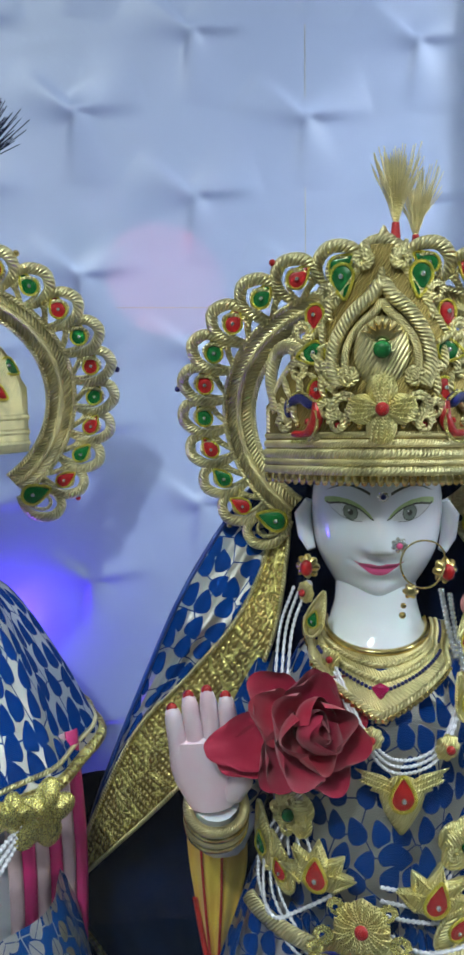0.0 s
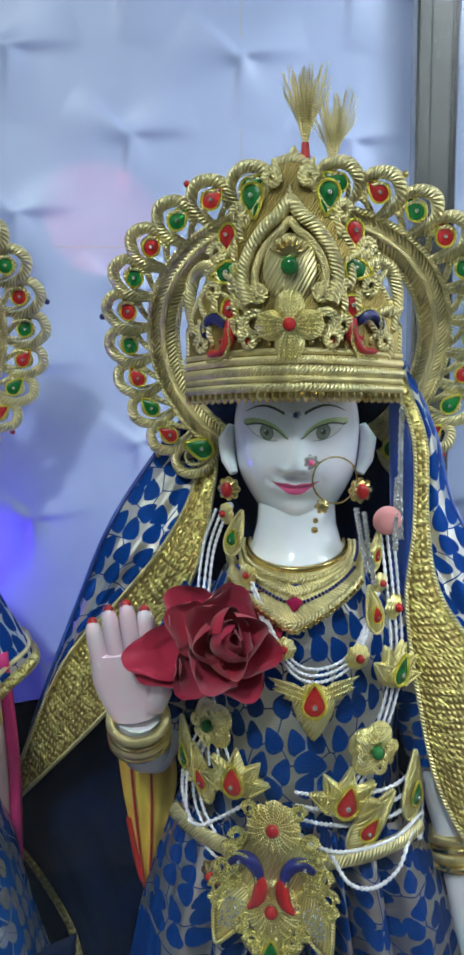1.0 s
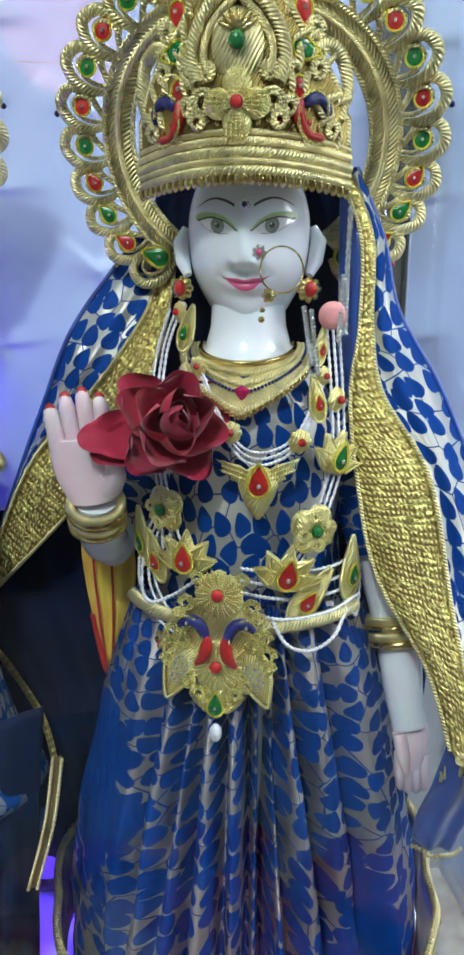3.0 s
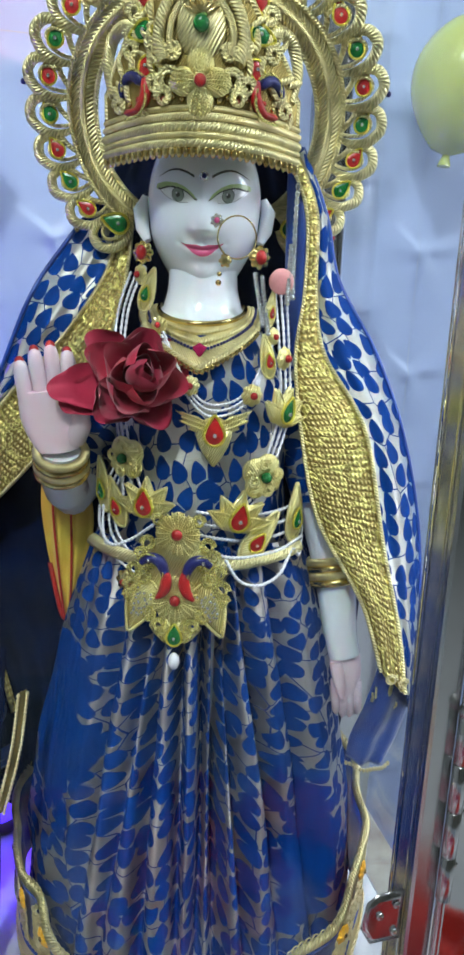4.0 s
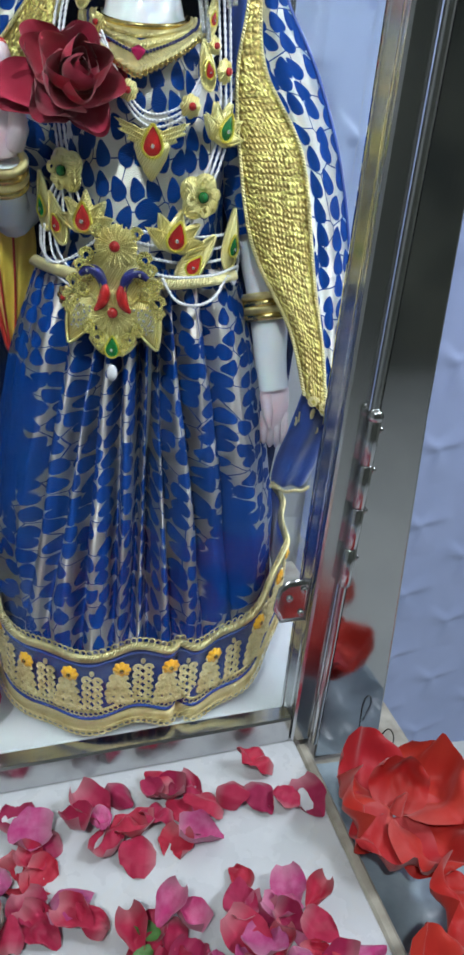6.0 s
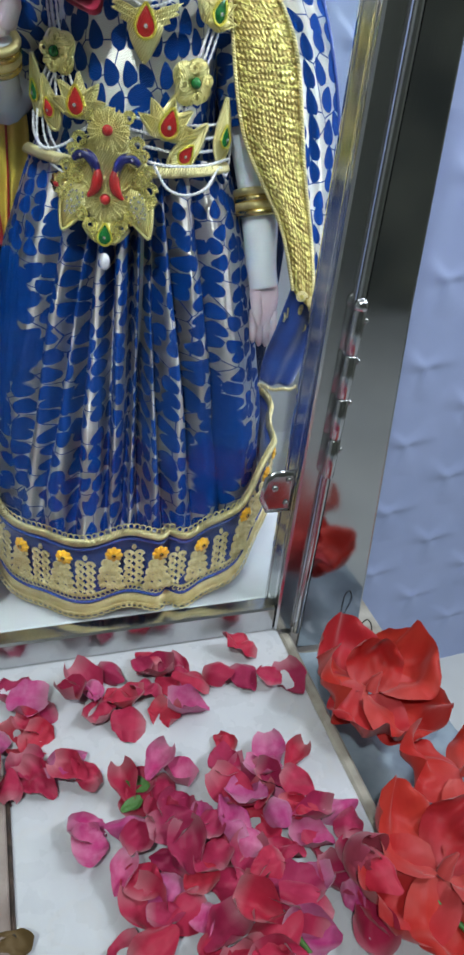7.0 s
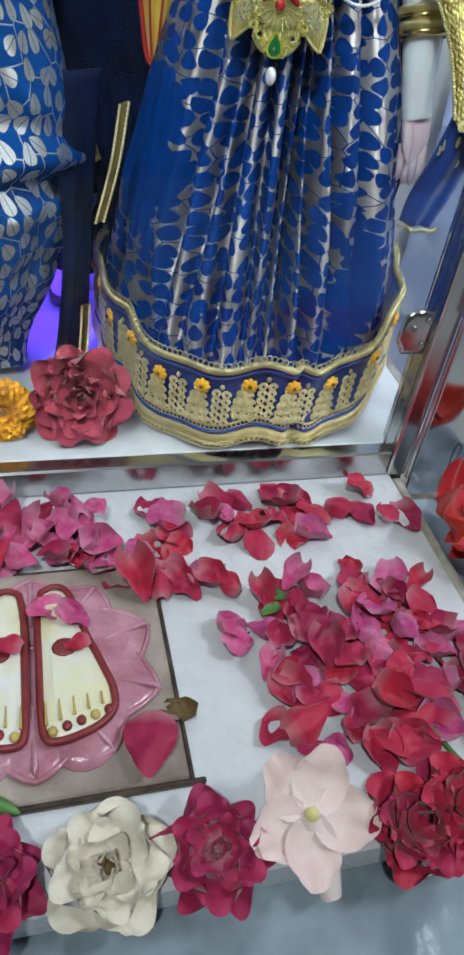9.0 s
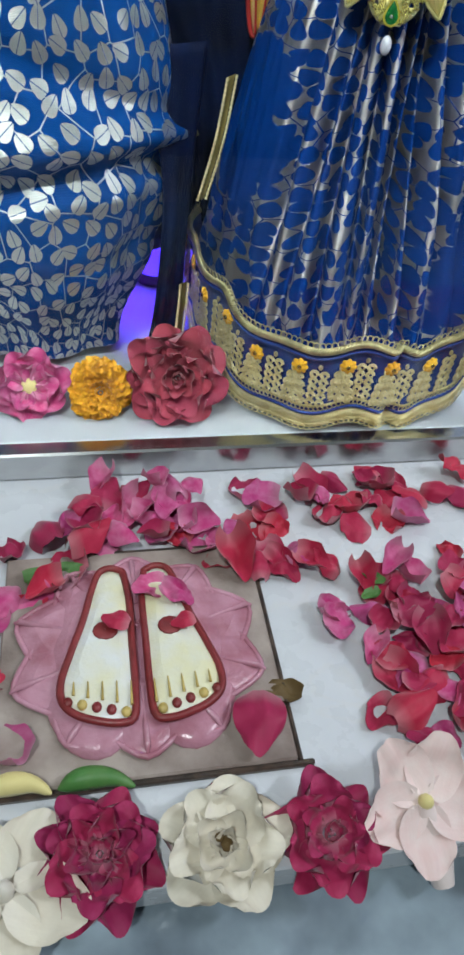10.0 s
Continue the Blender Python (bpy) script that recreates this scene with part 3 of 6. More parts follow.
part("hinge_rod", Shape().tube([(HX, -0.020, z) for z in (0.0, 0.1, 0.190)], 0.0036, 10).tube([(HX, -0.020, z) for z in (0.352, 0.6, 1.25)], 0.0036, 10), STEEL, cabinet)
for k in range(4):
    z = 0.192 + k * 0.039
    part("hinge_barrel", Shape().tube([(HX, -0.022, z), (HX, -0.022, z + 0.001), (HX, -0.022, z + 0.0375), (HX, -0.022, z + 0.0385)], [0.0045, 0.0056, 0.0056, 0.0045], 12), STEEL, cabinet)
part("hinge_cap", Shape().ball((HX, -0.022, 0.350), 0.0065, 10, 8), STEEL, cabinet)
for z in (0.215, 0.262, 0.300, 0.335):
    part("rivet", Shape().ball((HX + 0.0105, -0.0165, z), (0.0024, 0.0014, 0.0024), 8, 5), STEEL, cabinet)
door = part("glass_door", Shape().block((-0.62, -0.0085, 0.022), (0.124, -0.0055, 1.25), 0.0004), GLASS, cabinet, "clear glass pane", smooth=False)
door.visible_shadow = False
fixed = part("glass_strip", Shape().block((0.126, -0.0085, 0.022), (0.1355, -0.0055, 1.25), 0.0006), GLASS, cabinet, smooth=False)
fixed.visible_shadow = False
line = [(0.101 + 0.033 * a, 0.149 + 0.045 * b) for a, b in ((0, 0.35), (0.25, 0.0), (1, 0.0), (1, 1), (0.35, 1.0), (0.1, 0.85))]
bracket = part("patch_fitting", Shape().dome(line, 0.004, steps=2, m=pose(0, -0.0095, 0)), STEEL, cabinet, "steel corner fitting with three screws")
for x, z in ((0.114, 0.177), (0.127, 0.185), (0.127, 0.160)):
    part("screw", Shape().ball((x, -0.0138, z), (0.0032, 0.0016, 0.0032), 10, 6), STEEL, bracket)

balloon = thing("balloon", "yellow-green party balloon hanging against the tile wall", "balloon", pose(0.283, 0.298, 0.752, 0, 8, 0))
rows = []
for i in range(25):
    v = i / 24
    r = 0.052 * math.sin(math.pi * min(1.0, 0.03 + 0.97 * v)) ** 0.62 * (0.80 + 0.26 * v) if 0 < i < 24 else 0.002
    rows.append([(r * math.cos(a), r * math.sin(a), 0.128 * v) for a in (2 * math.pi * j / 28 for j in range(28))])
part("skin", Shape().grid(rows, None, True), BALLOON, balloon)
part("knot", Shape().tube([(0, 0, 0.002), (0, 0, -0.004), (0, 0, -0.010)], [0.003, 0.005, 0.007], 10), BALLOON, balloon)

# ---- the standing idol ----
S = pose(0, 0.17, 0, 0, 0, -14)
AX = 0.010


def smooth_step(a, b, x):
    k = min(1.0, max(0.0, (x - a) / (b - a)))
    return k * k * (3 - 2 * k)


def bell(x, w):
    return math.exp(-(x / w) ** 2)


def head_shape(cx, cy, cz, k=1.0, fine=True):
    """A carved head, smooth and egg-shaped, with painted features as material slots."""
    s = Shape()
    n_a, n_b = (380, 320) if fine else (160, 130)
    rows = []
    for i in range(n_b + 1):
        q = -1 + 2 * i / n_b
        phi = math.pi / 2 + (math.pi / 2 - 0.01) * (0.62 * q + 0.38 * q ** 3)
        z = math.cos(phi)
        row = []
        for j in range(n_a):
            q = -1 + 2 * j / n_a
            a = math.pi * (0.34 * q + 0.66 * q ** 3)
            full = math.sin(phi) ** (0.56 if z < 0 else 1.0)
            x, y = full * math.sin(a), -full * math.cos(a)
            jaw = 1.0 - 0.33 * smooth_step(0.25, 1.0, -z)
            px, py, pz = 0.0430 * x * jaw, 0.046 * y * (1 - 0.06 * smooth_step(0.1, 1.0, -z)), (0.056 if z > 0 else 0.077) * z
            if y < 0:
                f = smooth_step(0.0, 0.6, -y)
                nose = bell(px, 0.0066 + 0.0030 * smooth_step(0.012, -0.008, pz)) * smooth_step(0.030, -0.006, pz) ** 1.5 * (1 - smooth_step(-0.0070, -0.0165, pz))
                wing = bell(abs(px) - 0.0066, 0.0030) * bell(pz + 0.0090, 0.0038)
                lips = bell(px, 0.0115) * (bell(pz + 0.0215 - 9 * px * px, 0.0026) + 1.15 * bell(pz + 0.0275 - 11 * px * px, 0.0032))
                seam = bell(px, 0.012) * bell(pz + 0.0240 - 14 * px * px, 0.0010)
                groove = bell(px, 0.0022) * bell(pz + 0.0170, 0.0030)
                dimple = bell(abs(px) - 0.0170, 0.0026) * bell(pz + 0.0195, 0.0028)
                chin = bell(px, 0.013) * bell(pz + 0.046, 0.011)
                under = bell(px, 0.012) * bell(pz + 0.0345, 0.0040)
                socket = bell(abs(px) - 0.0175, 0.012) * bell(pz - 0.015, 0.009)
                ball = bell(abs(px) - 0.0185, 0.0095) * bell(pz - 0.012, 0.0062)
                cheek = bell(abs(px) - 0.022, 0.014) * bell(pz + 0.014, 0.016)
                py += f * (-0.0070 * nose - 0.0018 * wing - 0.0017 * lips + 0.0012 * seam + 0.0008 * groove + 0.0009 * dimple - 0.0034 * chin + 0.0010 * under + 0.0032 * socket - 0.0022 * ball - 0.0026 * cheek)
            row.append((cx + px * k, cy + py * k, cz + pz * k))
        rows.append(row)
    s.grid(rows, None, True, 0)
    for q, f in enumerate(s.f):
        x = sum(s.v[i][0] for i in f) / 4 - cx
        y = sum(s.v[i][1] for i in f) / 4 - cy
        z = sum(s.v[i][2] for i in f) / 4 - cz
        x, y, z = x / k, y / k, z / k
        slot = 0
        if y > 0.004 + 0.010 * smooth_step(-0.02, 0.03, -z) or z > 0.042:
            slot = 1
        elif y < -0.010:
            n = (abs(x) - 0.0185) / 0.0125
            if abs(n) < 1.25:
                rise = 0.0014 * n
                round_ = max(0.0, 1 - abs(n) ** 2.2)
                top = 0.0120 + rise + 0.0044 * round_
                low = 0.0120 + rise - 0.0036 * round_
                lid = 0.0120 + rise + 0.0078 * max(0.0, 1 - ((n - 0.12) / 1.25) ** 2) ** 0.7
                d = math.hypot(abs(x) - 0.0180, z - 0.0128)
                if low < z < top and abs(n) < 1:
                    slot = 5
                    if d < 0.0045:
                        slot = 6 if d > 0.0041 or d < 0.0016 else 4
                        # The iris highlight is put into the colour as a white dot.
                        if math.hypot(x - (0.0172 if x > 0 else -0.0190), z - 0.0138) < 0.0006:
                            slot = 5
                elif top <= z < top + 0.0009 + 0.0004 * max(0.0, n) and abs(n) < 1.15:
                    slot = 6
                elif low - 0.00035 < z <= low and -0.6 < n < 1.0:
                    slot = 6
                elif top < z < lid:
                    slot = 3
            b = (abs(x) - 0.0062) / 0.027
            if 0 < b < 1:
                brow = 0.0240 + 0.0066 * math.sin(min(1.0, b * 1.15) * math.pi * 0.60) - 0.0105 * b * b
                if abs(z - brow - 0.0012) < 0.00085 * (1 - b) ** 0.7 + 0.0001:
                    slot = 6
            if abs(x) < 0.0165:
                c = max(0.0, 1 - (x / 0.0158) ** 2)
                mid = -0.0240 + 17 * x * x
                upper = mid + 0.0036 * c * (1 - 0.28 * bell(x, 0.0020))
                if mid - 0.0052 * c * c < z < upper:
                    slot = 2
                elif abs(z - mid) < 0.00022 and abs(x) > 0.0135:
                    slot = 6
        s.slot[q] = slot
    return s


def hand_shape():
    """An upright open palm, 5 cm wide, facing -y, wrist at the origin."""
    s = Shape()
    rows = []
    for i in range(9):
        v = i / 8
        w = 0.0150 + 0.0085 * math.sin(min(1.0, v * 1.25) * math.pi * 0.62)
        h = 0.011 - 0.002 * v
        rows.append([(w * math.cos(a), h * math.sin(a) * (0.9 if math.sin(a) < 0 else 0.8), 0.046 * v) for a in (2 * math.pi * j / 16 for j in range(16))])
    s.grid(rows, None, True, 0)
    s.fan(rows[0][::-1], (0, 0, -0.004), 0)
    s.fan(rows[-1], (0, 0, 0.048), 0)
    for x, l, lean in ((-0.0162, 0.030, -0.03), (-0.0056, 0.037, -0.01), (0.0052, 0.039, 0.01), (0.0156, 0.034, 0.03)):
        path = [(x + lean * l * q, -0.004 * q * q, 0.040 + l * q) for q in (0, 0.25, 0.5, 0.75, 0.93, 1.0)]
        s.tube(path, [0.0062, 0.0062, 0.0060, 0.0055, 0.0042, 0.0015], 10, slot=0)
        s.ball((path[-1][0], path[-1][1] + 0.0015, path[-1][2] - 0.0015), (0.0036, 0.0030, 0.0040), 8, 6, 1)
    s.tube([(0.014, -0.002, 0.008), (0.020, -0.010, 0.020), (0.021, -0.013, 0.032), (0.018, -0.015, 0.040)], [0.008, 0.0075, 0.006, 0.002], 10, slot=0)
    return s


idol = Shape()
idol.add(head_shape(0, 0, 0), pose(AX, 0.0146, 0.685, 17, 0, 0))
for sx in (-1, 1):
    idol.tube([(AX + sx * 0.043, 0.006, 0.655), (AX + sx * 0.047, 0.010, 0.664), (AX + sx * 0.049, 0.014, 0.678), (AX + sx * 0.045, 0.012, 0.688)], [0.003, 0.0054, 0.0060, 0.0025], 16, slot=0)
rows = []
for z, r in ((0.652, 0.026), (0.635, 0.0265), (0.62, 0.0275), (0.607, 0.031), (0.596, 0.040), (0.58, 0.054)):
    rows.append([(AX + r * math.cos(a), 0.010 + r * 0.85 * math.sin(a), z) for a in (2 * math.pi * j / 24 for j in range(24))])
idol.grid(rows, None, True, 0)
rows = []
for z, rx, ry in ((0.585, 0.040, 0.028), (0.57, 0.062, 0.036), (0.53, 0.060, 0.046), (0.47, 0.052, 0.040), (0.42, 0.058, 0.045), (0.30, 0.07, 0.06), (0.034, 0.06, 0.06)):
    rows.append([(AX + rx * math.cos(a), 0.008 + ry * math.sin(a), z) for a in (2 * math.pi * j / 28 for j in range(28))])
idol.grid(rows, None, True, 0)
idol.tube(spline([(-0.05, 0.01, 0.56), (-0.075, 0.015, 0.50), (-0.094, 0.0, 0.455), (-0.096, -0.03, 0.478), (-0.093, -0.045, 0.502)], 14), [0.022, 0.022, 0.021, 0.021, 0.020, 0.020, 0.019, 0.019, 0.018, 0.018, 0.017, 0.0165, 0.016, 0.0155], 14, slot=0)
idol.add(hand_shape(), pose(-0.094, -0.050, 0.502, 4, -6, 8), None)
for q in range(len(idol.slot) - len(hand_shape().slot), len(idol.slot)):
    idol.slot[q] = 8 if idol.slot[q] == 1 else 7
idol.tube(spline([(0.066, 0.012, 0.555), (0.098, 0.015, 0.50), (0.118, 0.006, 0.43), (0.128, -0.006, 0.385), (0.133, -0.018, 0.345), (0.138, -0.022, 0.322)], 18), [0.022, 0.022, 0.0215, 0.021, 0.0205, 0.020, 0.0195, 0.019, 0.0185, 0.018, 0.0175, 0.017, 0.016, 0.015, 0.0145, 0.014, 0.014, 0.014], 14, slot=0)
idol.tube(spline([(0.138, -0.022, 0.325), (0.140, -0.026, 0.308), (0.142, -0.029, 0.292), (0.144, -0.030, 0.276)], 8), [0.013, 0.014, 0.014, 0.013, 0.011, 0.008, 0.005, 0.002], 10, slot=7, flat=0.6)
for k in range(4):
    x = 0.131 + 0.0062 * k
    idol.tube([(x, -0.027, 0.300), (x + 0.001, -0.031, 0.284), (x + 0.002, -0.030, 0.268 + 0.003 * abs(k - 1.5)), (x + 0.002, -0.028, 0.263 + 0.003 * abs(k - 1.5))], [0.0044, 0.0042, 0.0036, 0.001], 8, slot=7)
idol.tube([(0.130, -0.030, 0.318), (0.133, -0.036, 0.302), (0.136, -0.037, 0.288)], [0.006, 0.0055, 0.002], 8, slot=7)
whole("statue", idol, [SKIN, HAIR, LIP, LID, EYE, EYEWHITE, LINE, PALM, RED], "white marble idol with painted face and raised open palm", "statue", S)


# ---- clothes ----
def torso_front(x, z):
    """Front surface of the dressed body, y in the idol's frame."""
    if z > 0.43:
        rx, ry = 0.078 + 0.2 * max(0.0, 0.50 - z) - 0.35 * max(0.0, z - 0.555), 0.058 - 0.45 * max(0.0, z - 0.56)
    else:
        v = (0.43 - z) / 0.39
        rx, ry = 0.092 + 0.05 * v, 0.070 + 0.095 * min(1.0, v * 1.25)
    q = min(0.97, abs(x - AX) / rx)
    return -ry * math.sqrt(1 - q * q) + 0.004


bodice = Shape()
rows, uvs = [], []
for i in range(31):
    z = 0.405 + 0.183 * i / 30
    rx = 0.070 + 0.10 * max(0.0, 0.47 - z) - 0.5 * max(0.0, z - 0.552)
    ry = 0.052 - 0.5 * max(0.0, z - 0.562)
    row, line = [], []
    for j in range(72):
        a = 2 * math.pi * j / 72
        w = 0.0016 * noise.noise((math.cos(a) * 4, z * 40, math.sin(a) * 4))
        row.append((AX + (rx + w) * math.cos(a), 0.006 + (ry + w) * math.sin(a), z))
        line.append((a * 0.07, z))
    rows.append(row)
    uvs.append(line)
bodice.grid(rows, uvs, True)
dress = thing("bodice", "blue and silver leaf brocade bodice on the idol", "clothing", S, (AX, 0, 0.405))
part("fabric", bodice, BROCADE, dress)
part("sleeve", Shape().tube(spline([(-0.048, 0.010, 0.565), (-0.074, 0.014, 0.515), (-0.09, 0.008, 0.475)], 10), [0.026, 0.027, 0.027, 0.027, 0.026, 0.026, 0.025, 0.025, 0.024, 0.024], 16), BROCADE, dress)
part("sleeve", Shape().tube(spline([(0.064, 0.012, 0.56), (0.094, 0.015, 0.51), (0.112, 0.008, 0.455)], 10), [0.026, 0.027, 0.027, 0.027, 0.026, 0.026, 0.025, 0.025, 0.024, 0.024], 16), BROCADE, dress)


def skirt_ring(a, v):
    """Point of the skirt at angle a from the front and fraction v down."""
    flare = v ** 0.8
    rx = 0.082 + 0.066 * flare + 0.014 * math.sin(v * 3.0)
    ry = 0.064 + 0.100 * min(1.0, v * 1.18)
    front = bell(a - 0.16, 0.52)
    c = math.cos(a * 41 + 1.6 * math.sin(v * 2.2 + a * 2) + 2.0 * noise.noise((a * 3, v * 1.3, 1)))
    pleat = math.copysign(abs(c) ** 0.6, c) * (0.0010 + 0.0018 * math.sin(min(1.0, v * 1.15) * 2.7)) * front
    deep = 0.0
    for at, much, wide in ((-0.46, 0.010, 0.045), (-0.27, 0.014, 0.04), (-0.10, 0.013, 0.035), (0.05, 0.018, 0.04), (0.21, 0.026, 0.05), (0.38, 0.015, 0.04), (0.56, 0.014, 0.05), (-0.75, 0.010, 0.07), (0.85, 0.012, 0.07)):
        deep -= 2.3 * much * bell(a - at * (0.8 + 0.25 * v) - 0.04 * math.sin(v * 3 + at * 9), wide) * math.sin(min(1.0, 0.12 + v * 1.1) * 2.7)
    broad = (0.007 * math.cos(a * 5 + 0.8 + v) + 0.003 * math.cos(a * 13 + 2 * v)) * (1 - front) * v
    crumple = 0.0050 * noise.noise((math.sin(a) * 5, v * 6, math.cos(a) * 5)) * (0.3 + v) + 0.0012 * noise.noise((a * 16, v * 10, 4))
    w = pleat + deep + broad + crumple
    z = 0.428 - 0.382 * v
    return (AX + (rx + w) * math.sin(a), 0.004 - (ry + w) * math.cos(a), z)


rows = [[skirt_ring(2 * math.pi * j / 800 - math.pi, i / 60) for j in range(801)] for i in range(61)]
run = np.linalg.norm(np.diff(np.array(rows), axis=1), axis=2).mean(axis=0).cumsum()
run = np.concatenate(([0.0], run))
run = (run - run[400]) * 0.212 / (run[515] - run[285])
uvs = [[(float(run[j]) * (0.92 + 0.16 * i / 60), -0.39 * i / 60) for j in range(801)] for i in range(61)]
skirt = thing("skirt", "long pleated blue skirt in silver leaf brocade, hem on the platform", "clothing", S, (AX, 0, 0.032))
fabric = Shape().grid(rows, uvs)
part("fabric", fabric, SKIRT_BROCADE, skirt)


def hem_wave(a):
    return 0.004 * math.sin(a * 7 + 1) + 0.002 * math.sin(a * 13) + 0.045 * smooth_step(0.45, 1.3, a) + 0.025 * smooth_step(0.6, 1.4, -a)


def hem_point(a, z, out):
    """A point on the hem, z counted before it rises at the sides."""
    wave = 0.0045 * math.cos(a * 5 + 1.8) + 0.0025 * math.cos(a * 13 + 2) + 0.002 * noise.noise((a * 6, 1, 2)) - 0.012 * bell(a - 0.36, 0.05)
    rx, ry = 0.082 + 0.066 + 0.005 + wave, 0.164 + wave
    return Vector((AX + (rx + out) * math.sin(a), 0.004 - (ry + out) * math.cos(a), z + hem_wave(a)))


ANG = [-2.0 + 4.0 * i / 260 for i in range(261)]
rows = [[hem_point(a, z, 0.0045 + 0.002 * math.sin(k * 1.2)) for a in ANG] for k, z in enumerate((0.044, 0.056, 0.070, 0.084, 0.098, 0.110, 0.122))]
hem = part("hem_band", Shape().grid(rows, [[(a * 0.15, p[2]) for a, p in zip(ANG, r)] for r in rows]), BLUE_SILK, skirt, "blue hem band with gold embroidery", thick=0.001)
for z, r, m in ((0.1245, 0.0036, GOLD), (0.117, 0.0016, BLUE_SILK), (0.0635, 0.0013, GOLD_FINE), (0.0555, 0.0018, BLUE_SILK)):
    part("cord", Shape().tube([hem_point(a, z, 0.0085) for a in ANG], r, 7), m, skirt)
rows = [[hem_point(a, z, o) for a in ANG] for z, o in ((0.0525, 0.0085), (0.047, 0.0100), (0.0405, 0.0115))]
part("lace_edge", Shape().grid(rows, [[(a * 0.15, p[2]) for a, p in zip(ANG, r)] for r in rows]), OLD_GOLD, skirt, "old gold lace edging", thick=0.001)


def loops(z, r, wire, out, count, lift):
    s = Shape()
    for k in range(count):
        a = -1.95 + 3.9 * k / (count - 1)
        c = hem_point(a, z, out)
        t = Vector((math.cos(a), math.sin(a), 0))
        s.tube([c + t * (r * math.cos(q)) + Vector((0, 0, r * lift * math.sin(q))) for q in (2 * math.pi * i / 9 for i in range(9))], wire, 4, True)
    return s


part("wire_loops", loops(0.130, 0.0030, 0.0006, 0.008, 120, 1.1), GOLD_FINE, skirt)
part("wire_loops", loops(0.0600, 0.0024, 0.0006, 0.0085, 150, 1.0), OLD_GOLD, skirt)
part("wire_loops", loops(0.0415, 0.0034, 0.0007, 0.0125, 120, 1.0), OLD_GOLD, skirt)


def coil(c, r, wire=0.0008):
    """A flat spiral of wound wire."""
    return Shape().tube([(c[0] + r * (1 - 0.62 * q) * math.cos(11 * q), -0.0012, c[1] + r * (1 - 0.62 * q) * math.sin(11 * q)) for q in (i / 16 for i in range(17))], wire, 5)


motif = Shape()
for k, (n, w) in enumerate(((3, 0.0130), (3, 0.0112), (3, 0.0090), (2, 0.0056), (1, 0.0))):
    for j in range(n):
        x = 0.0 if n == 1 else (-w + 2 * w * j / (n - 1)) * 0.66
        motif.add(coil((x, -0.018 + 0.0086 * k), 0.0048, 0.0011))
        motif.ball((x, -0.0020, -0.018 + 0.0086 * k), (0.0020, 0.0016, 0.0020), 6, 4)
motif.tube([(0, -0.001, -0.021), (0, -0.0012, 0.018)], 0.0012, 5)
slim = Shape()
for k in range(5):
    for sx in (-1, 1):
        slim.add(coil((sx * 0.0048, -0.018 + 0.0080 * k), 0.0044, 0.0011))
slim.ball((0, -0.001, 0.022), (0.0024, 0.0018, 0.003), 6, 5)
rosette = flower_plate(8, 0.0082, 0.0034, 0.22)
motif_mesh, slim_mesh, rosette_mesh = mesh_of("hem_motif", motif, OLD_GOLD), mesh_of("hem_spray", slim, OLD_GOLD), mesh_of("hem_rosette", rosette, MARIGOLD)
heart_mesh = mesh_of("rosette_heart", Shape().ball((0, -0.003, 0), (0.0024, 0.0016, 0.0024), 8, 5), GOLD_METAL)
for k in range(25):
    a = -1.62 + 0.135 * k
    c = hem_point(a, 0.086, 0.0080) - Vector((AX, 0, 0.032))
    m = Matrix.Translation(c) @ pose(0, 0, 0, 0, 0, math.degrees(a))
    piece("hem_spray" if k % 2 else "hem_motif", slim_mesh if k % 2 else motif_mesh, m, skirt)
    if k % 2 == 0:
        c = hem_point(a + 0.02, 0.107 if k % 4 else 0.104, 0.0100) - Vector((AX, 0, 0.032))
        r = piece("rosette", rosette_mesh, Matrix.Translation(c) @ pose(0, 0, 0, 0, 0, math.degrees(a)), skirt, "orange thread rosette")
        piece("heart", heart_mesh, Matrix(), r)


def sheet(edges, n, m, sag=0.0, folds=0.0, freq=8.0, seed=0.0, scale=1.0):
    """A cloth between two or more long edges (lists of points), n points along and m across."""
    curves = [spline(e, n) for e in edges]
    rows, uvs = [], []
    for i in range(n):
        across = spline([c[i] for c in curves], m) if len(curves) > 2 else [curves[0][i].lerp(curves[1][i], j / (m - 1)) for j in range(m)]
        row, line, far = [], [], 0.0
        for j, p in enumerate(across):
            q = j / (m - 1)
            y = -sag * math.sin(math.pi * q) - folds * math.cos(freq * q * 2 * math.pi + 2.5 * i / n + seed) * (0.4 + 0.6 * i / n)
            y += 0.4 * folds * noise.noise((q * 5, i / n * 6, seed))
            if j:
                far += (p - across[j - 1]).length
            row.append((p.x, p.y + y, p.z))
            line.append((far * scale, -(curves[0][i] - curves[0][0]).length * scale))
        rows.append(row)
        uvs.append(line)
    return Shape().grid(rows, uvs)


veil = thing("veil", "blue leaf brocade veil with broad gold sequin border", "veil", S, (0, 0.03, 0.23))
out_l = [(-0.070, 0.070, 0.700), (-0.102, 0.060, 0.660), (-0.128, 0.030, 0.615), (-0.153, 0.030, 0.561), (-0.190, 0.030, 0.472), (-0.222, 0.030, 0.379)]
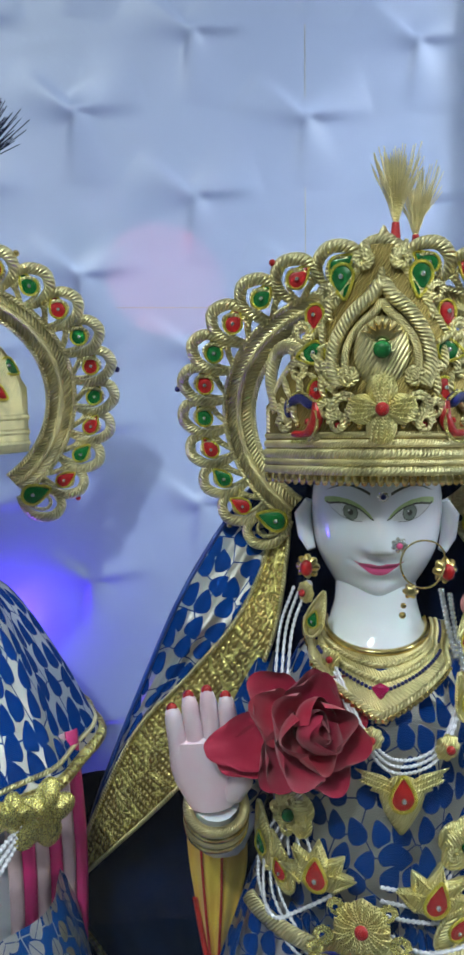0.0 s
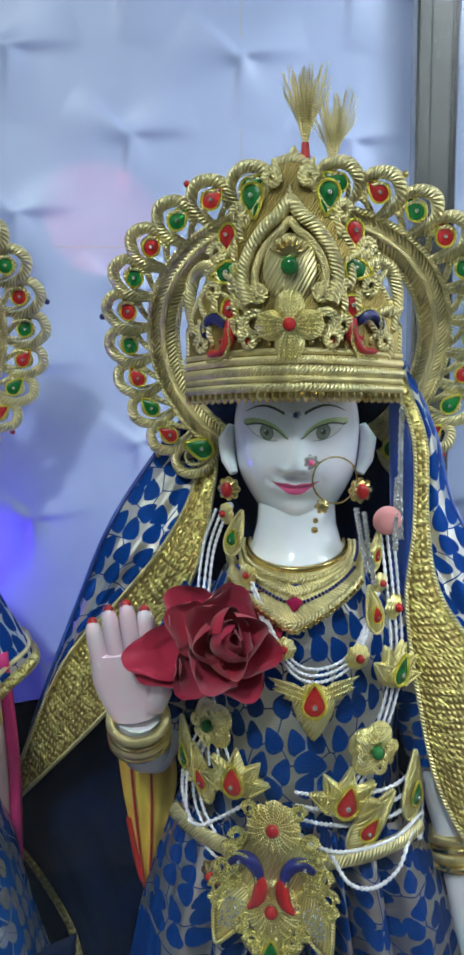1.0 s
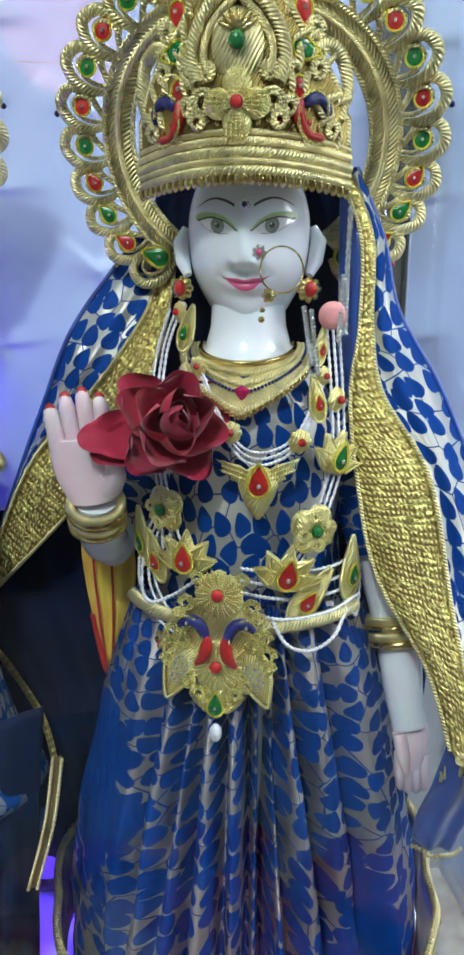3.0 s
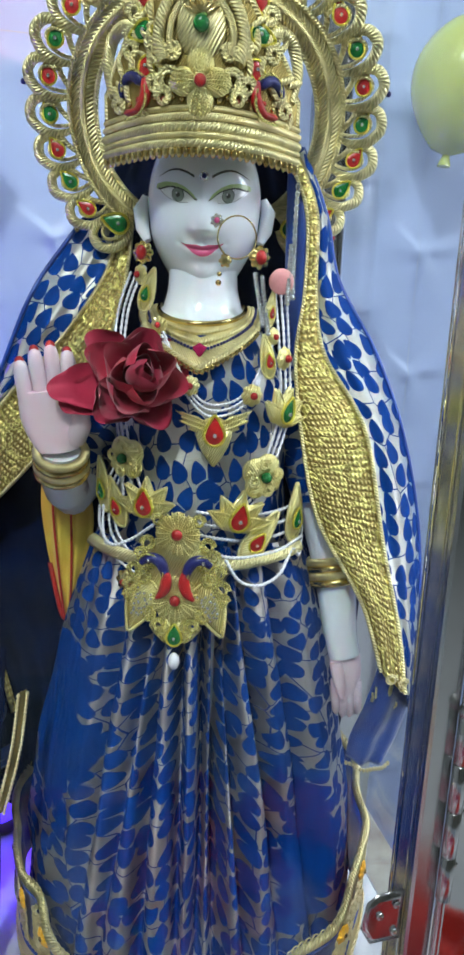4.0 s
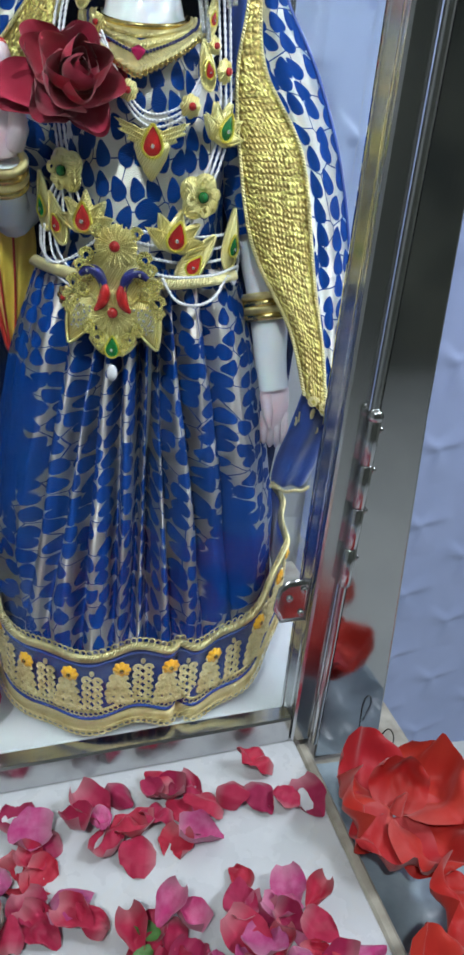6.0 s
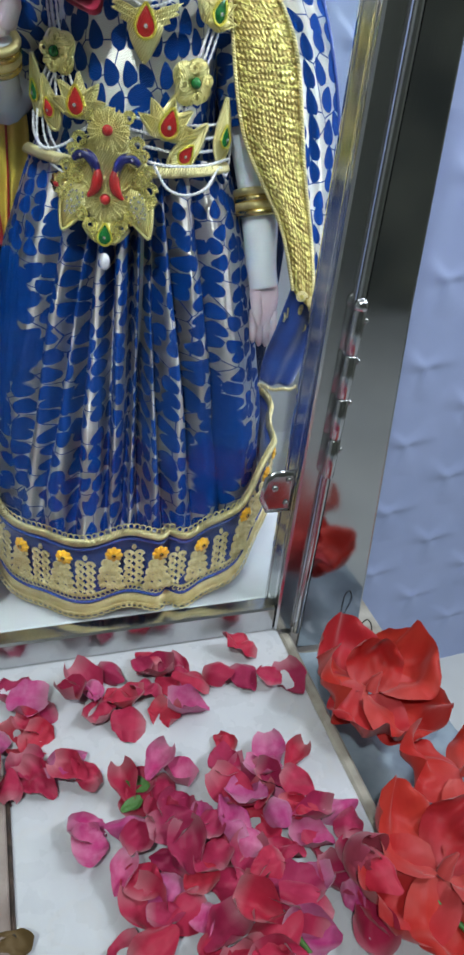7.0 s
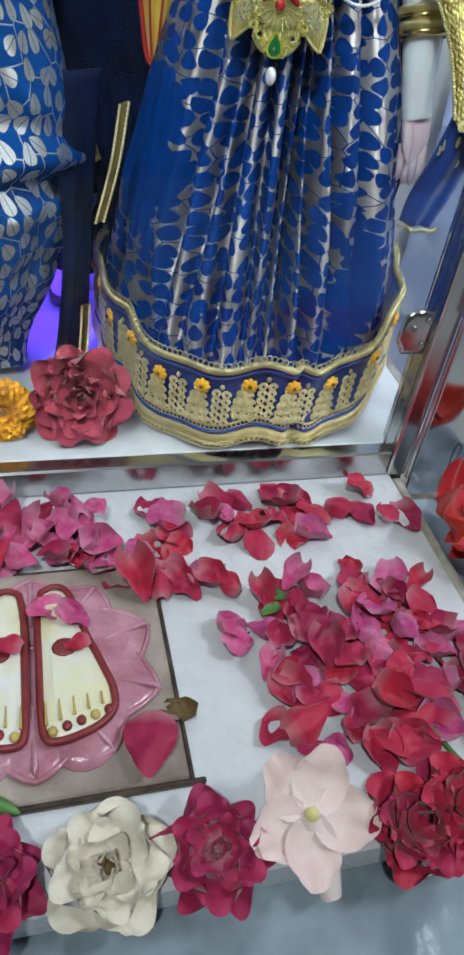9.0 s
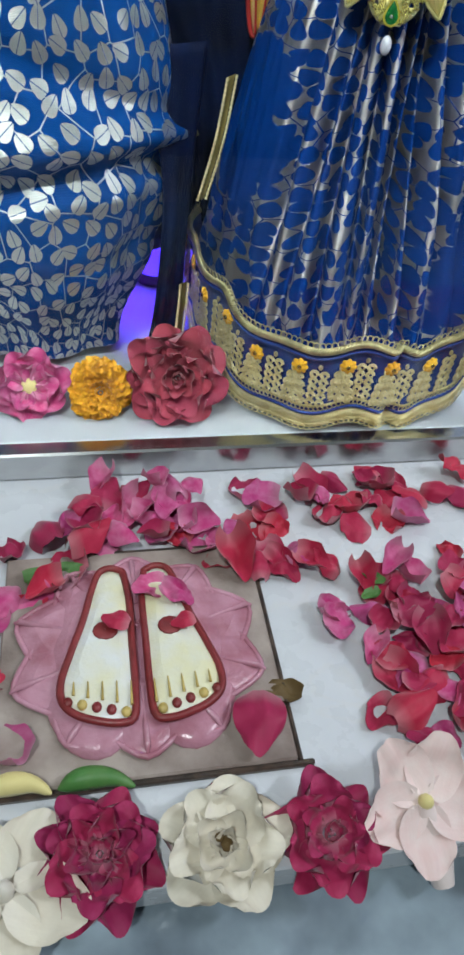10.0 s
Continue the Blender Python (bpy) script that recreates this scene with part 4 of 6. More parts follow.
mid_l = [(-0.060, 0.064, 0.690), (-0.068, 0.050, 0.640), (-0.087, 0.020, 0.600), (-0.120, 0.020, 0.560), (-0.168, 0.020, 0.505), (-0.217, 0.022, 0.400)]
inn_l = [(-0.050, 0.060, 0.690), (-0.052, 0.042, 0.640), (-0.062, 0.012, 0.585), (-0.092, 0.010, 0.528), (-0.131, 0.012, 0.475), (-0.211, 0.018, 0.393)]
part("cloth", sheet([out_l, mid_l], 60, 24, 0.006, 0.0018, 3.0), BROCADE, veil, thick=0.0008)
part("border", sheet([mid_l, inn_l], 60, 16, 0.003, 0.0008, 2.0), SEQUIN, veil, "gold sequin border", thick=0.0012)
part("border_cord", Shape().tube(spline([(p[0], p[1] - 0.002, p[2]) for p in inn_l], 60), 0.0016, 6).tube(spline([(p[0], p[1] - 0.002, p[2]) for p in mid_l], 60), 0.0016, 6), GOLD, veil)
part("edge_tape", Shape().tube(spline([(p[0], p[1] - 0.001, p[2]) for p in out_l], 60), 0.0020, 6), BLUE_SILK, veil)
low_a = [(-0.219, 0.022, 0.398), (-0.226, 0.028, 0.360), (-0.205, 0.034, 0.318), (-0.178, 0.030, 0.272), (-0.160, 0.010, 0.235)]
low_b = [(-0.213, 0.020, 0.394), (-0.219, 0.026, 0.360), (-0.199, 0.032, 0.322), (-0.172, 0.028, 0.277), (-0.154, 0.008, 0.240)]
part("trim", sheet([low_a, low_b], 40, 4), SEQUIN, veil, "narrow silver-gold trim", thick=0.001)
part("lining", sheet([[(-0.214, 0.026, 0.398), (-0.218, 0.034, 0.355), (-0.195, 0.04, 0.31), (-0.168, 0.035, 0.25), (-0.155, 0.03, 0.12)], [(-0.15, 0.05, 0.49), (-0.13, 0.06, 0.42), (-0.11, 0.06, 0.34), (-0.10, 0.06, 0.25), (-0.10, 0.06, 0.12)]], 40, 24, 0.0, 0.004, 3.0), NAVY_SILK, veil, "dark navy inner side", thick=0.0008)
back_l = [(-0.05, 0.05, 0.74), (-0.085, 0.055, 0.66), (-0.12, 0.06, 0.52), (-0.14, 0.065, 0.35), (-0.13, 0.07, 0.08)]
back_m = [(AX, 0.068, 0.76), (AX, 0.072, 0.66), (AX, 0.080, 0.52), (AX, 0.085, 0.35), (AX, 0.09, 0.08)]
back_r = [(0.07, 0.05, 0.74), (0.10, 0.050, 0.66), (0.14, 0.055, 0.52), (0.165, 0.06, 0.35), (0.15, 0.07, 0.08)]
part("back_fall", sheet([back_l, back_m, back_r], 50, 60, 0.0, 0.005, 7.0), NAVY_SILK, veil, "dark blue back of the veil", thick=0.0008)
inn_r = [(0.073, 0.030, 0.722), (0.088, 0.008, 0.68), (0.089, 0.000, 0.621), (0.084, -0.006, 0.572), (0.090, -0.020, 0.515), (0.106, -0.032, 0.447), (0.142, -0.050, 0.385), (0.158, -0.070, 0.335)]
mid_r = [(0.080, 0.032, 0.726), (0.096, 0.010, 0.68), (0.098, 0.002, 0.621), (0.106, -0.008, 0.575), (0.140, -0.022, 0.518), (0.158, -0.040, 0.430), (0.172, -0.060, 0.365), (0.178, -0.074, 0.318)]
out_r = [(0.086, 0.042, 0.730), (0.106, 0.030, 0.68), (0.118, 0.020, 0.630), (0.150, 0.010, 0.575), (0.176, 0.000, 0.510), (0.194, -0.010, 0.430), (0.196, -0.030, 0.350), (0.188, -0.048, 0.290)]
part("cloth", sheet([out_r, mid_r], 70, 26, 0.010, 0.0016, 2.5, 1.0), BROCADE, veil, thick=0.0008)
part("border", sheet([mid_r, inn_r], 70, 20, 0.005, 0.0010, 2.0, 2.0), SEQUIN, veil, "gold sequin border", thick=0.0012)
part("border_cord", Shape().tube(spline([(p[0], p[1] - 0.003, p[2]) for p in inn_r], 70), 0.0016, 6).tube(spline([(p[0], p[1] - 0.002, p[2]) for p in mid_r], 70), 0.0018, 6), GOLD, veil)
part("edge_tape", Shape().tube(spline([(p[0], p[1] - 0.001, p[2]) for p in out_r], 70), 0.0020, 6), BLUE_SILK, veil)
part("inner_edge", sheet([[(p[0] - 0.001, p[1] + 0.001, p[2]) for p in inn_r[:4]], [(0.074, 0.03, 0.735), (0.074, 0.02, 0.68), (0.075, 0.012, 0.621), (0.074, 0.0, 0.58)]], 30, 8), BLUE_SILK, veil, thick=0.0008)
part("tail", sheet([[(0.158, -0.066, 0.34), (0.150, -0.062, 0.30), (0.143, -0.05, 0.262), (0.142, -0.045, 0.235)], [(0.186, -0.046, 0.34), (0.190, -0.048, 0.30), (0.184, -0.046, 0.262), (0.176, -0.045, 0.235)]], 24, 18, 0.008, 0.003, 2.0), BLUE_SILK, veil, thick=0.0008)
fringe = Shape()
for k in range(14):
    q = k / 13
    fringe.ball((0.142 + 0.036 * q, -0.047 - 0.009 * math.sin(math.pi * q), 0.232 + 0.001 * math.sin(k)), (0.0016, 0.0016, 0.0022), 6, 5)
part("fringe", fringe, OLD_GOLD, veil, "gold beaded fringe")
fringe = Shape()
for k in range(9):
    fringe.add(coil((0, 0), 0.005), pose(0.165 + 0.012 * math.sin(k), -0.078 + 0.003 * k, 0.332 - 0.005 * k, 0, 0, 20 * k))
part("corner_coils", fringe, OLD_GOLD, veil, "coiled gold wire corner")
panel = thing("yellow_panel", "yellow and orange silk panel hanging under the raised arm", "cloth panel", S, (-0.1, 0.03, 0.33))
ya, yb = [(-0.118, 0.012, 0.485), (-0.126, 0.018, 0.44), (-0.122, 0.024, 0.38), (-0.112, 0.024, 0.328)], [(-0.085, 0.008, 0.475), (-0.080, 0.010, 0.43), (-0.086, 0.016, 0.39), (-0.098, 0.020, 0.335)]
part("cloth", sheet([ya, yb], 40, 24, 0.006, 0.0028, 2.5), YELLOW_SILK, panel, thick=0.0008)
for k in (0.28, 0.62):
    p = [Vector(a).lerp(Vector(b), k) + Vector((0, -0.010, 0)) for a, b in zip(ya, yb)]
    part("stripe", Shape().tube(spline(p, 30), 0.0010, 6, flat=0.5), RED_SILK, panel, "thin red stripe")
part("edging", Shape().tube(spline([ya[2], ya[3], yb[3]], 16), 0.0022, 6), RED_SILK, panel)


# ---- crown ----
def crown_at(x, z, lift=0.0):
    """Point on the curved front of the crown; x from its middle."""
    y = -0.058 + 0.047 * (x / 0.068) ** 2 + 0.10 * max(0.0, z - 0.76) + 0.0
    return Vector((AX - 0.002 + x, y - lift, z))


def crown_frame(x, z, lift=0.0, turn=0.0):
    """A frame that lies on the crown: y outwards reversed, turned in its plane by degrees."""
    return Matrix.Translation(crown_at(x, z, lift)) @ pose(0, 0, 0, 0, 0, math.degrees(math.atan(2 * 0.047 * x / 0.068 ** 2)) * 0.75) @ pose(0, 0, 0, 0, turn, 0)


crown = thing("crown", "tall gold thread crown with peacocks, flower and coloured gems", "crown", S, (AX, 0, 0.705))


def on_crown(pts, lift):
    return [crown_at(x, z, lift) for x, z in pts]


def half_width(z):
    if z < 0.752:
        return 0.067
    return 0.064 - 0.036 * smooth_step(0.752, 0.815, z) - 0.022 * smooth_step(0.80, 0.846, z)


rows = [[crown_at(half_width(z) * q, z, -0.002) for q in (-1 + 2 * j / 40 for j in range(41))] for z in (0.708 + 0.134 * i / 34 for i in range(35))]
# The plate's darker gold puts the shade of the recesses into its colour.
part("base_plate", Shape().grid(rows, [[(p[0], p[2]) for p in r] for r in rows]), DARKENED_GOLD, crown, thick=0.003)
for k, (z, r) in enumerate(((0.7125, 0.0030), (0.7175, 0.0022), (0.7225, 0.0034), (0.7285, 0.0026), (0.7335, 0.0020))):
    arc = [crown_at(-0.069 + 0.138 * j / 50, z + 0.003 * math.sin(math.pi * j / 50) - 0.001, 0.001 + 0.0005 * (k % 2)) for j in range(51)]
    part("band_cord", Shape().tube(arc, r, 8), (GOLD, GOLD_FINE, GOLD, OLD_GOLD, GOLD_FINE)[k], crown)
drops = Shape()
for k in range(31):
    x = -0.068 + 0.136 * k / 30
    drops.add(Shape().ball((0, 0, 0), (0.0027, 0.0020, 0.0046), 7, 5), Matrix.Translation(crown_at(x, 0.707 + 0.003 * math.sin(math.pi * k / 30), 0.001)))
part("fringe", drops, GOLD_METAL, crown, "row of gold drops")
rim = rows = [[crown_at(half_width(z) * sx, z, 0.001) for z in (0.735 + 0.105 * i / 30 for i in range(31))] for sx in (-1, 1)]
for r in rim:
    part("edge_cord", Shape().tube(r, 0.0024, 7), GOLD, crown)
arch = [(-0.024, 0.762), (-0.0275, 0.775), (-0.025, 0.790), (-0.016, 0.804), (-0.006, 0.813), (0.0, 0.820), (0.006, 0.813), (0.016, 0.804), (0.025, 0.790), (0.0275, 0.775), (0.024, 0.762)]
part("arch", Shape().tube(spline(on_crown(arch, 0.004), 50), 0.0042, 8), GOLD, crown)
part("arch_lining", Shape().tube(spline(on_crown([(x * 0.74, 0.778 + (z - 0.778) * 0.74) for x, z in arch], 0.004), 50), 0.0026, 7), GOLD_FINE, crown)
inner = [(0.0155 * math.cos(a), 0.020 * math.sin(a)) for a in (2 * math.pi * i / 24 for i in range(24))]
part("arch_plate", Shape().dome(inner, 0.004, m=crown_frame(0, 0.782, 0.001)), GOLD, crown)
spray = Shape()
for k in range(7):
    a = radians(30 + 20 * k)
    spray.dome([(p[0], p[1]) for p in drop_outline(0.0042, 0.012, 10)], 0.0015, m=crown_frame(0, 0.787, 0.0045) @ pose(0, 0, 0, 0, 90 - math.degrees(a), 0) @ pose(0, 0, 0.006))
part("leaf_spray", spray, GOLD_METAL, crown)
part("centre_gem", Shape().ball(crown_at(0, 0.783, 0.0075), (0.0052, 0.0042, 0.0052), 14, 10), GREEN, crown, "dark green round stone")
flower = Shape()
for k in range(4):
    lobe = [(0.0088 * math.cos(a), 0.0105 + 0.0095 * math.sin(a)) for a in (2 * math.pi * i / 20 for i in range(20))]
    m = crown_frame(0, 0.750, 0.003, 90 * k)
    flower.dome(lobe, 0.005, m=m)
    for j in range(5):
        x = -0.0064 + 0.0032 * j
        flower.tube([m @ Vector((x * 0.35, -0.0045, 0.003)), m @ Vector((x * 0.8, -0.0062, 0.010)), m @ Vector((x, -0.0036, 0.0185))], 0.0006, 5)
part("flower", flower, PRESSED, crown, "four-petalled ribbed gold flower")
part("flower_gem", Shape().ball(crown_at(0, 0.750, 0.0085), (0.0040, 0.003, 0.0040), 10, 8), RED, crown)
GEM, RIM, STONE_S = gem_shapes(1.0, 1.5)


def jewel(parent, m, size, colour, rim_mat=None):
    """A rimmed teardrop gem of that width under parent, with its stone a part of it."""
    k = m @ Matrix.Diagonal((size, size, size, 1))
    part("gem_rim", Shape().add(RIM, k), rim_mat or YELLOW_WIRE, parent)
    part("gem", Shape().add(GEM, k), colour, parent)
    part("stone", Shape().add(STONE_S, k), STONE, parent)


for sx in (-1, 1):
    for x, z, size, colour, turn in ((0.022, 0.825, 0.0125, GREEN, 188), (0.0375, 0.805, 0.0110, RED, 165), (0.0375, 0.783, 0.0120, GREEN, 100), (0.036, 0.7615, 0.0108, RED, 150)):
        jewel(crown, crown_frame(sx * x, z, 0.003, sx * turn), size, colour)
    for x, z, r in ((0.020, 0.752, 0.008), (0.024, 0.742, 0.006), (0.044, 0.795, 0.007), (0.030, 0.816, 0.006), (0.047, 0.773, 0.007), (0.018, 0.768, 0.006), (0.056, 0.741, 0.006), (0.028, 0.772, 0.006), (0.010, 0.833, 0.006), (0.048, 0.783, 0.005), (0.030, 0.750, 0.006)):
        part("scroll", Shape().add(coil((0, 0), r, 0.0015), crown_frame(sx * x, z, 0.003) @ Matrix.Diagonal((sx, 1, 1, 1))), GOLD, crown)
    for q in range(9):
        c = crown_frame(sx * (0.012 + 0.006 * q), 0.7405 + 0.002 * (q % 2), 0.002)
        part("bead", Shape().add(Shape().ball((0, 0, 0), 0.0021, 7, 5), c), (GOLD_METAL, GOLD_METAL, RED)[q % 3], crown)
    hook = [(0.062, 0.748), (0.066, 0.768), (0.062, 0.784), (0.052, 0.789), (0.044, 0.783), (0.043, 0.775)]
    part("hook", Shape().tube(spline(on_crown([(sx * x, z) for x, z in hook], 0.002), 30), [0.0030 + 0.0016 * math.sin(math.pi * i / 29) for i in range(30)], 7), GOLD, crown, "curled gold thread plume")
    body = spline(on_crown([(sx * x, z) for x, z in ((0.038, 0.752), (0.046, 0.757), (0.053, 0.753), (0.054, 0.745))], 0.005), 16)
    part("peacock_neck", Shape().tube(body, [0.0018, 0.0038, 0.0042, 0.0042, 0.004, 0.004, 0.0039, 0.0038, 0.0036, 0.0034, 0.0033, 0.0032, 0.0029, 0.0026, 0.0022, 0.001], 8), INK, crown, "dark blue enamel peacock neck")
    tail = spline(on_crown([(sx * x, z) for x, z in ((0.037, 0.754), (0.0365, 0.744), (0.042, 0.736), (0.052, 0.735))], 0.005), 16)
    part("peacock_tail", Shape().tube(tail, [0.0022 + 0.0018 * math.sin(math.pi * min(1, i / 11)) for i in range(15)] + [0.0008], 8), RED, crown, "red enamel peacock tail")
    part("peacock_outline", Shape().tube([p + Vector((0, -0.004, 0.003)) for p in body], 0.0011, 5).tube([p + Vector((0, -0.003, -0.0045)) for p in tail], 0.0011, 5), GOLD_YELLOW, crown)
    part("peacock_eye", Shape().ball(body[11] + Vector((0, -0.004, 0)), 0.0014, 6, 5), STONE, crown)


# ---- halo ----
def halo_point(r, a, lift=0.0):
    """Radius r at angle a (degrees, from the right, upwards) on the leaning halo."""
    x, h = 1.09 * r * math.cos(radians(a)), r * math.sin(radians(a))
    z = 0.742 + h * (0.965 if h < 0 else 0.965 - 0.9 * h)
    y = 0.046 - 0.56 * smooth_step(0.64, 0.80, z) * max(0.0, z - 0.70)
    return Vector((AX + x, y - lift, z))


def build_halo(name, label, frame_m):
    ring = thing(name, label, "halo", frame_m, (AX, 0.04, 0.65))
    span = [-52 + 284 * i / 120 for i in range(121)]
    rows = [[halo_point(r, a, h) for a in span] for r, h in ((0.076, 0.0), (0.078, 0.004), (0.083, 0.0065), (0.089, 0.0065), (0.093, 0.004), (0.095, 0.0))]
    part("arch_band", Shape().grid(rows, [[(radians(a) * 0.085, 0.002 * k * 4) for a in span] for k in range(6)]), ROPE, ring, thick=0.003)
    for r in (0.0765, 0.0945, 0.0855):
        part("arch_cord", Shape().tube([halo_point(r, a, 0.0055 if r != 0.0855 else 0.007) for a in span], 0.0019 if r != 0.0855 else 0.0026, 6), GOLD if r != 0.0855 else GOLD_FINE, ring)
    n = 23
    for k in range(n):
        a = -50 + 280 * k / (n - 1)
        hand_side = 1 if a > 90 else -1
        loop = [(0.094, 5), (0.104, 6.2), (0.115, 5.0), (0.1225, 0.5), (0.1195, -4.5), (0.111, -6.0), (0.104, -4.6)]
        pts = spline([halo_point(r, a + hand_side * d, 0.003) for r, d in loop], 22)
        feather = part("feather", Shape().tube(pts, [0.0020 + 0.0022 * math.sin(math.pi * i / 21) for i in range(22)], 7)
                       .tube([p + Vector((0, -0.0022, 0)) for p in spline([halo_point(0.093 + (r - 0.093) * 0.72, a + hand_side * d * 0.62, 0.004) for r, d in loop], 16)], 0.0015, 5)
                       .tube(spline([halo_point(0.095, a + hand_side * 1.5, 0.003), halo_point(0.101, a - hand_side * 2.5, 0.004), halo_point(0.104, a - hand_side * 6, 0.003)], 8), 0.0022, 6), GOLD, ring, "curled gold thread feather")
        big = k in (0, n - 1)
        place = halo_point(0.1075 if not big else 0.099, a, 0.009)
        jewel(feather, Matrix.Translation(place) @ pose(0, 0, 0, 0, -(a - 90) + hand_side * 68, 0), 0.0140 if big else 0.0102, (GREEN, RED)[k % 2])
        if k % 4 == 1:
            part("bead", Shape().ball(halo_point(0.1255, a + hand_side * 3, 0.002), 0.0022, 7, 5), (GOLD_METAL, RED, INK)[k % 3], ring)
    jewel(ring, Matrix.Translation(halo_point(0.101, 90, 0.016)), 0.011, RED)
    part("top_spike", Shape().dome(drop_outline(0.011, 0.018), 0.005, m=Matrix.Translation(halo_point(0.119, 90, 0.002))), GOLD, ring)
    return ring


build_halo("halo", "openwork gold thread halo with red and green gem feathers", S)


def plume(name, label, mats, m, h, count, seed):
    rnd = random.Random(seed)
    tuft = thing(name, label, "plume", m)
    part("stem", Shape().tube([(0, 0, 0), (0, 0, h * 0.25)], [0.0035, 0.0022], 8), RED if mats is GOLD_FINE else GOLD, tuft)
    s = Shape()
    for k in range(count):
        a, w = rnd.uniform(0, 6.28), rnd.uniform(0.1, 1.0) * h * 0.30
        top = h * rnd.uniform(0.7, 1.0)
        s.tube([(0, 0, h * 0.2), (0.3 * w * math.cos(a), 0.3 * w * math.sin(a), h * 0.45), (w * math.cos(a), w * math.sin(a), top)], [0.0006, 0.0005, 0.0003], 3)
    part("strands", s, mats, tuft)
    return tuft


plume("plume", "stiff gold tinsel plume tied with red thread on the halo", GOLD_FINE, S @ Matrix.Translation(halo_point(0.117, 87, 0.004)), 0.056, 110, 3)
plume("plume", "second gold tinsel plume standing behind the halo", GOLD_FINE, S @ pose(0.034, 0.016, 0.846), 0.058, 90, 4)


def comma(length, fat, bend):
    """A plump curled stroke of wound thread."""
    pts = [(bend * length * math.sin(1.9 * q) * q, -0.0012 - 0.0010 * math.sin(math.pi * q), length * (q - 0.18 * bend * bend * q * q)) for q in (i / 9 for i in range(10))]
    return Shape().tube(pts, [fat * (0.30 + 0.70 * math.sin(math.pi * (0.10 + 0.82 * i / 9)) ** 0.8) for i in range(10)], 7)


filigree, fr = Shape(), random.Random(8)
for ring_z in range(7):
    z = 0.742 + 0.0145 * ring_z
    n = int(half_width(z) / 0.0058)
    for k in range(-n, n + 1):
        x = 0.0068 * k + 0.0034 * (ring_z % 2)
        if abs(x) > 0.95 * half_width(z) or math.hypot(x, z - 0.750) < 0.023 or (abs(x) < 0.026 and 0.764 < z < 0.818):
            continue
        side_of = 1 if x >= 0 else -1
        lean = side_of * (14 + 420 * abs(x)) + fr.uniform(-14, 14) + (150 if k % 3 == 0 else 0)
        filigree.add(comma(fr.uniform(0.012, 0.016), fr.uniform(0.0019, 0.0026), fr.choice((-0.55, 0.55, 0.35))), crown_frame(x, z, 0.0004, lean))
tagged(part("filigree", filigree, GOLD, crown, "dense curled gold thread leaves"), kind="stuff")


# ---- jewellery ----
def on_body(x, z, lift=0.0):
    return Vector((x, torso_front(x, z) - lift, z))


def body_frame(x, z, lift=0.0, turn=0.0):
    d = 0.002
    slope = (torso_front(x + d, z) - torso_front(x - d, z)) / (2 * d)
    return Matrix.Translation(on_body(x, z, lift)) @ pose(0, 0, 0, 0, 0, math.degrees(math.atan(max(-1.2, min(1.2, slope))))) @ pose(0, 0, 0, 0, turn, 0)


def bead_string(points, n, r=0.0016):
    """A string of small beads along a curve."""
    path = spline(points, n * 4)
    return Shape().tube(path, [r * (0.55 + 0.45 * abs(math.sin(math.pi * i / 4))) for i in range(n * 4)], 6)


necklace = thing("necklace", "long white pearl strings with gold gem pendants on the bodice", "necklace", S, (AX, -0.05, 0.45))


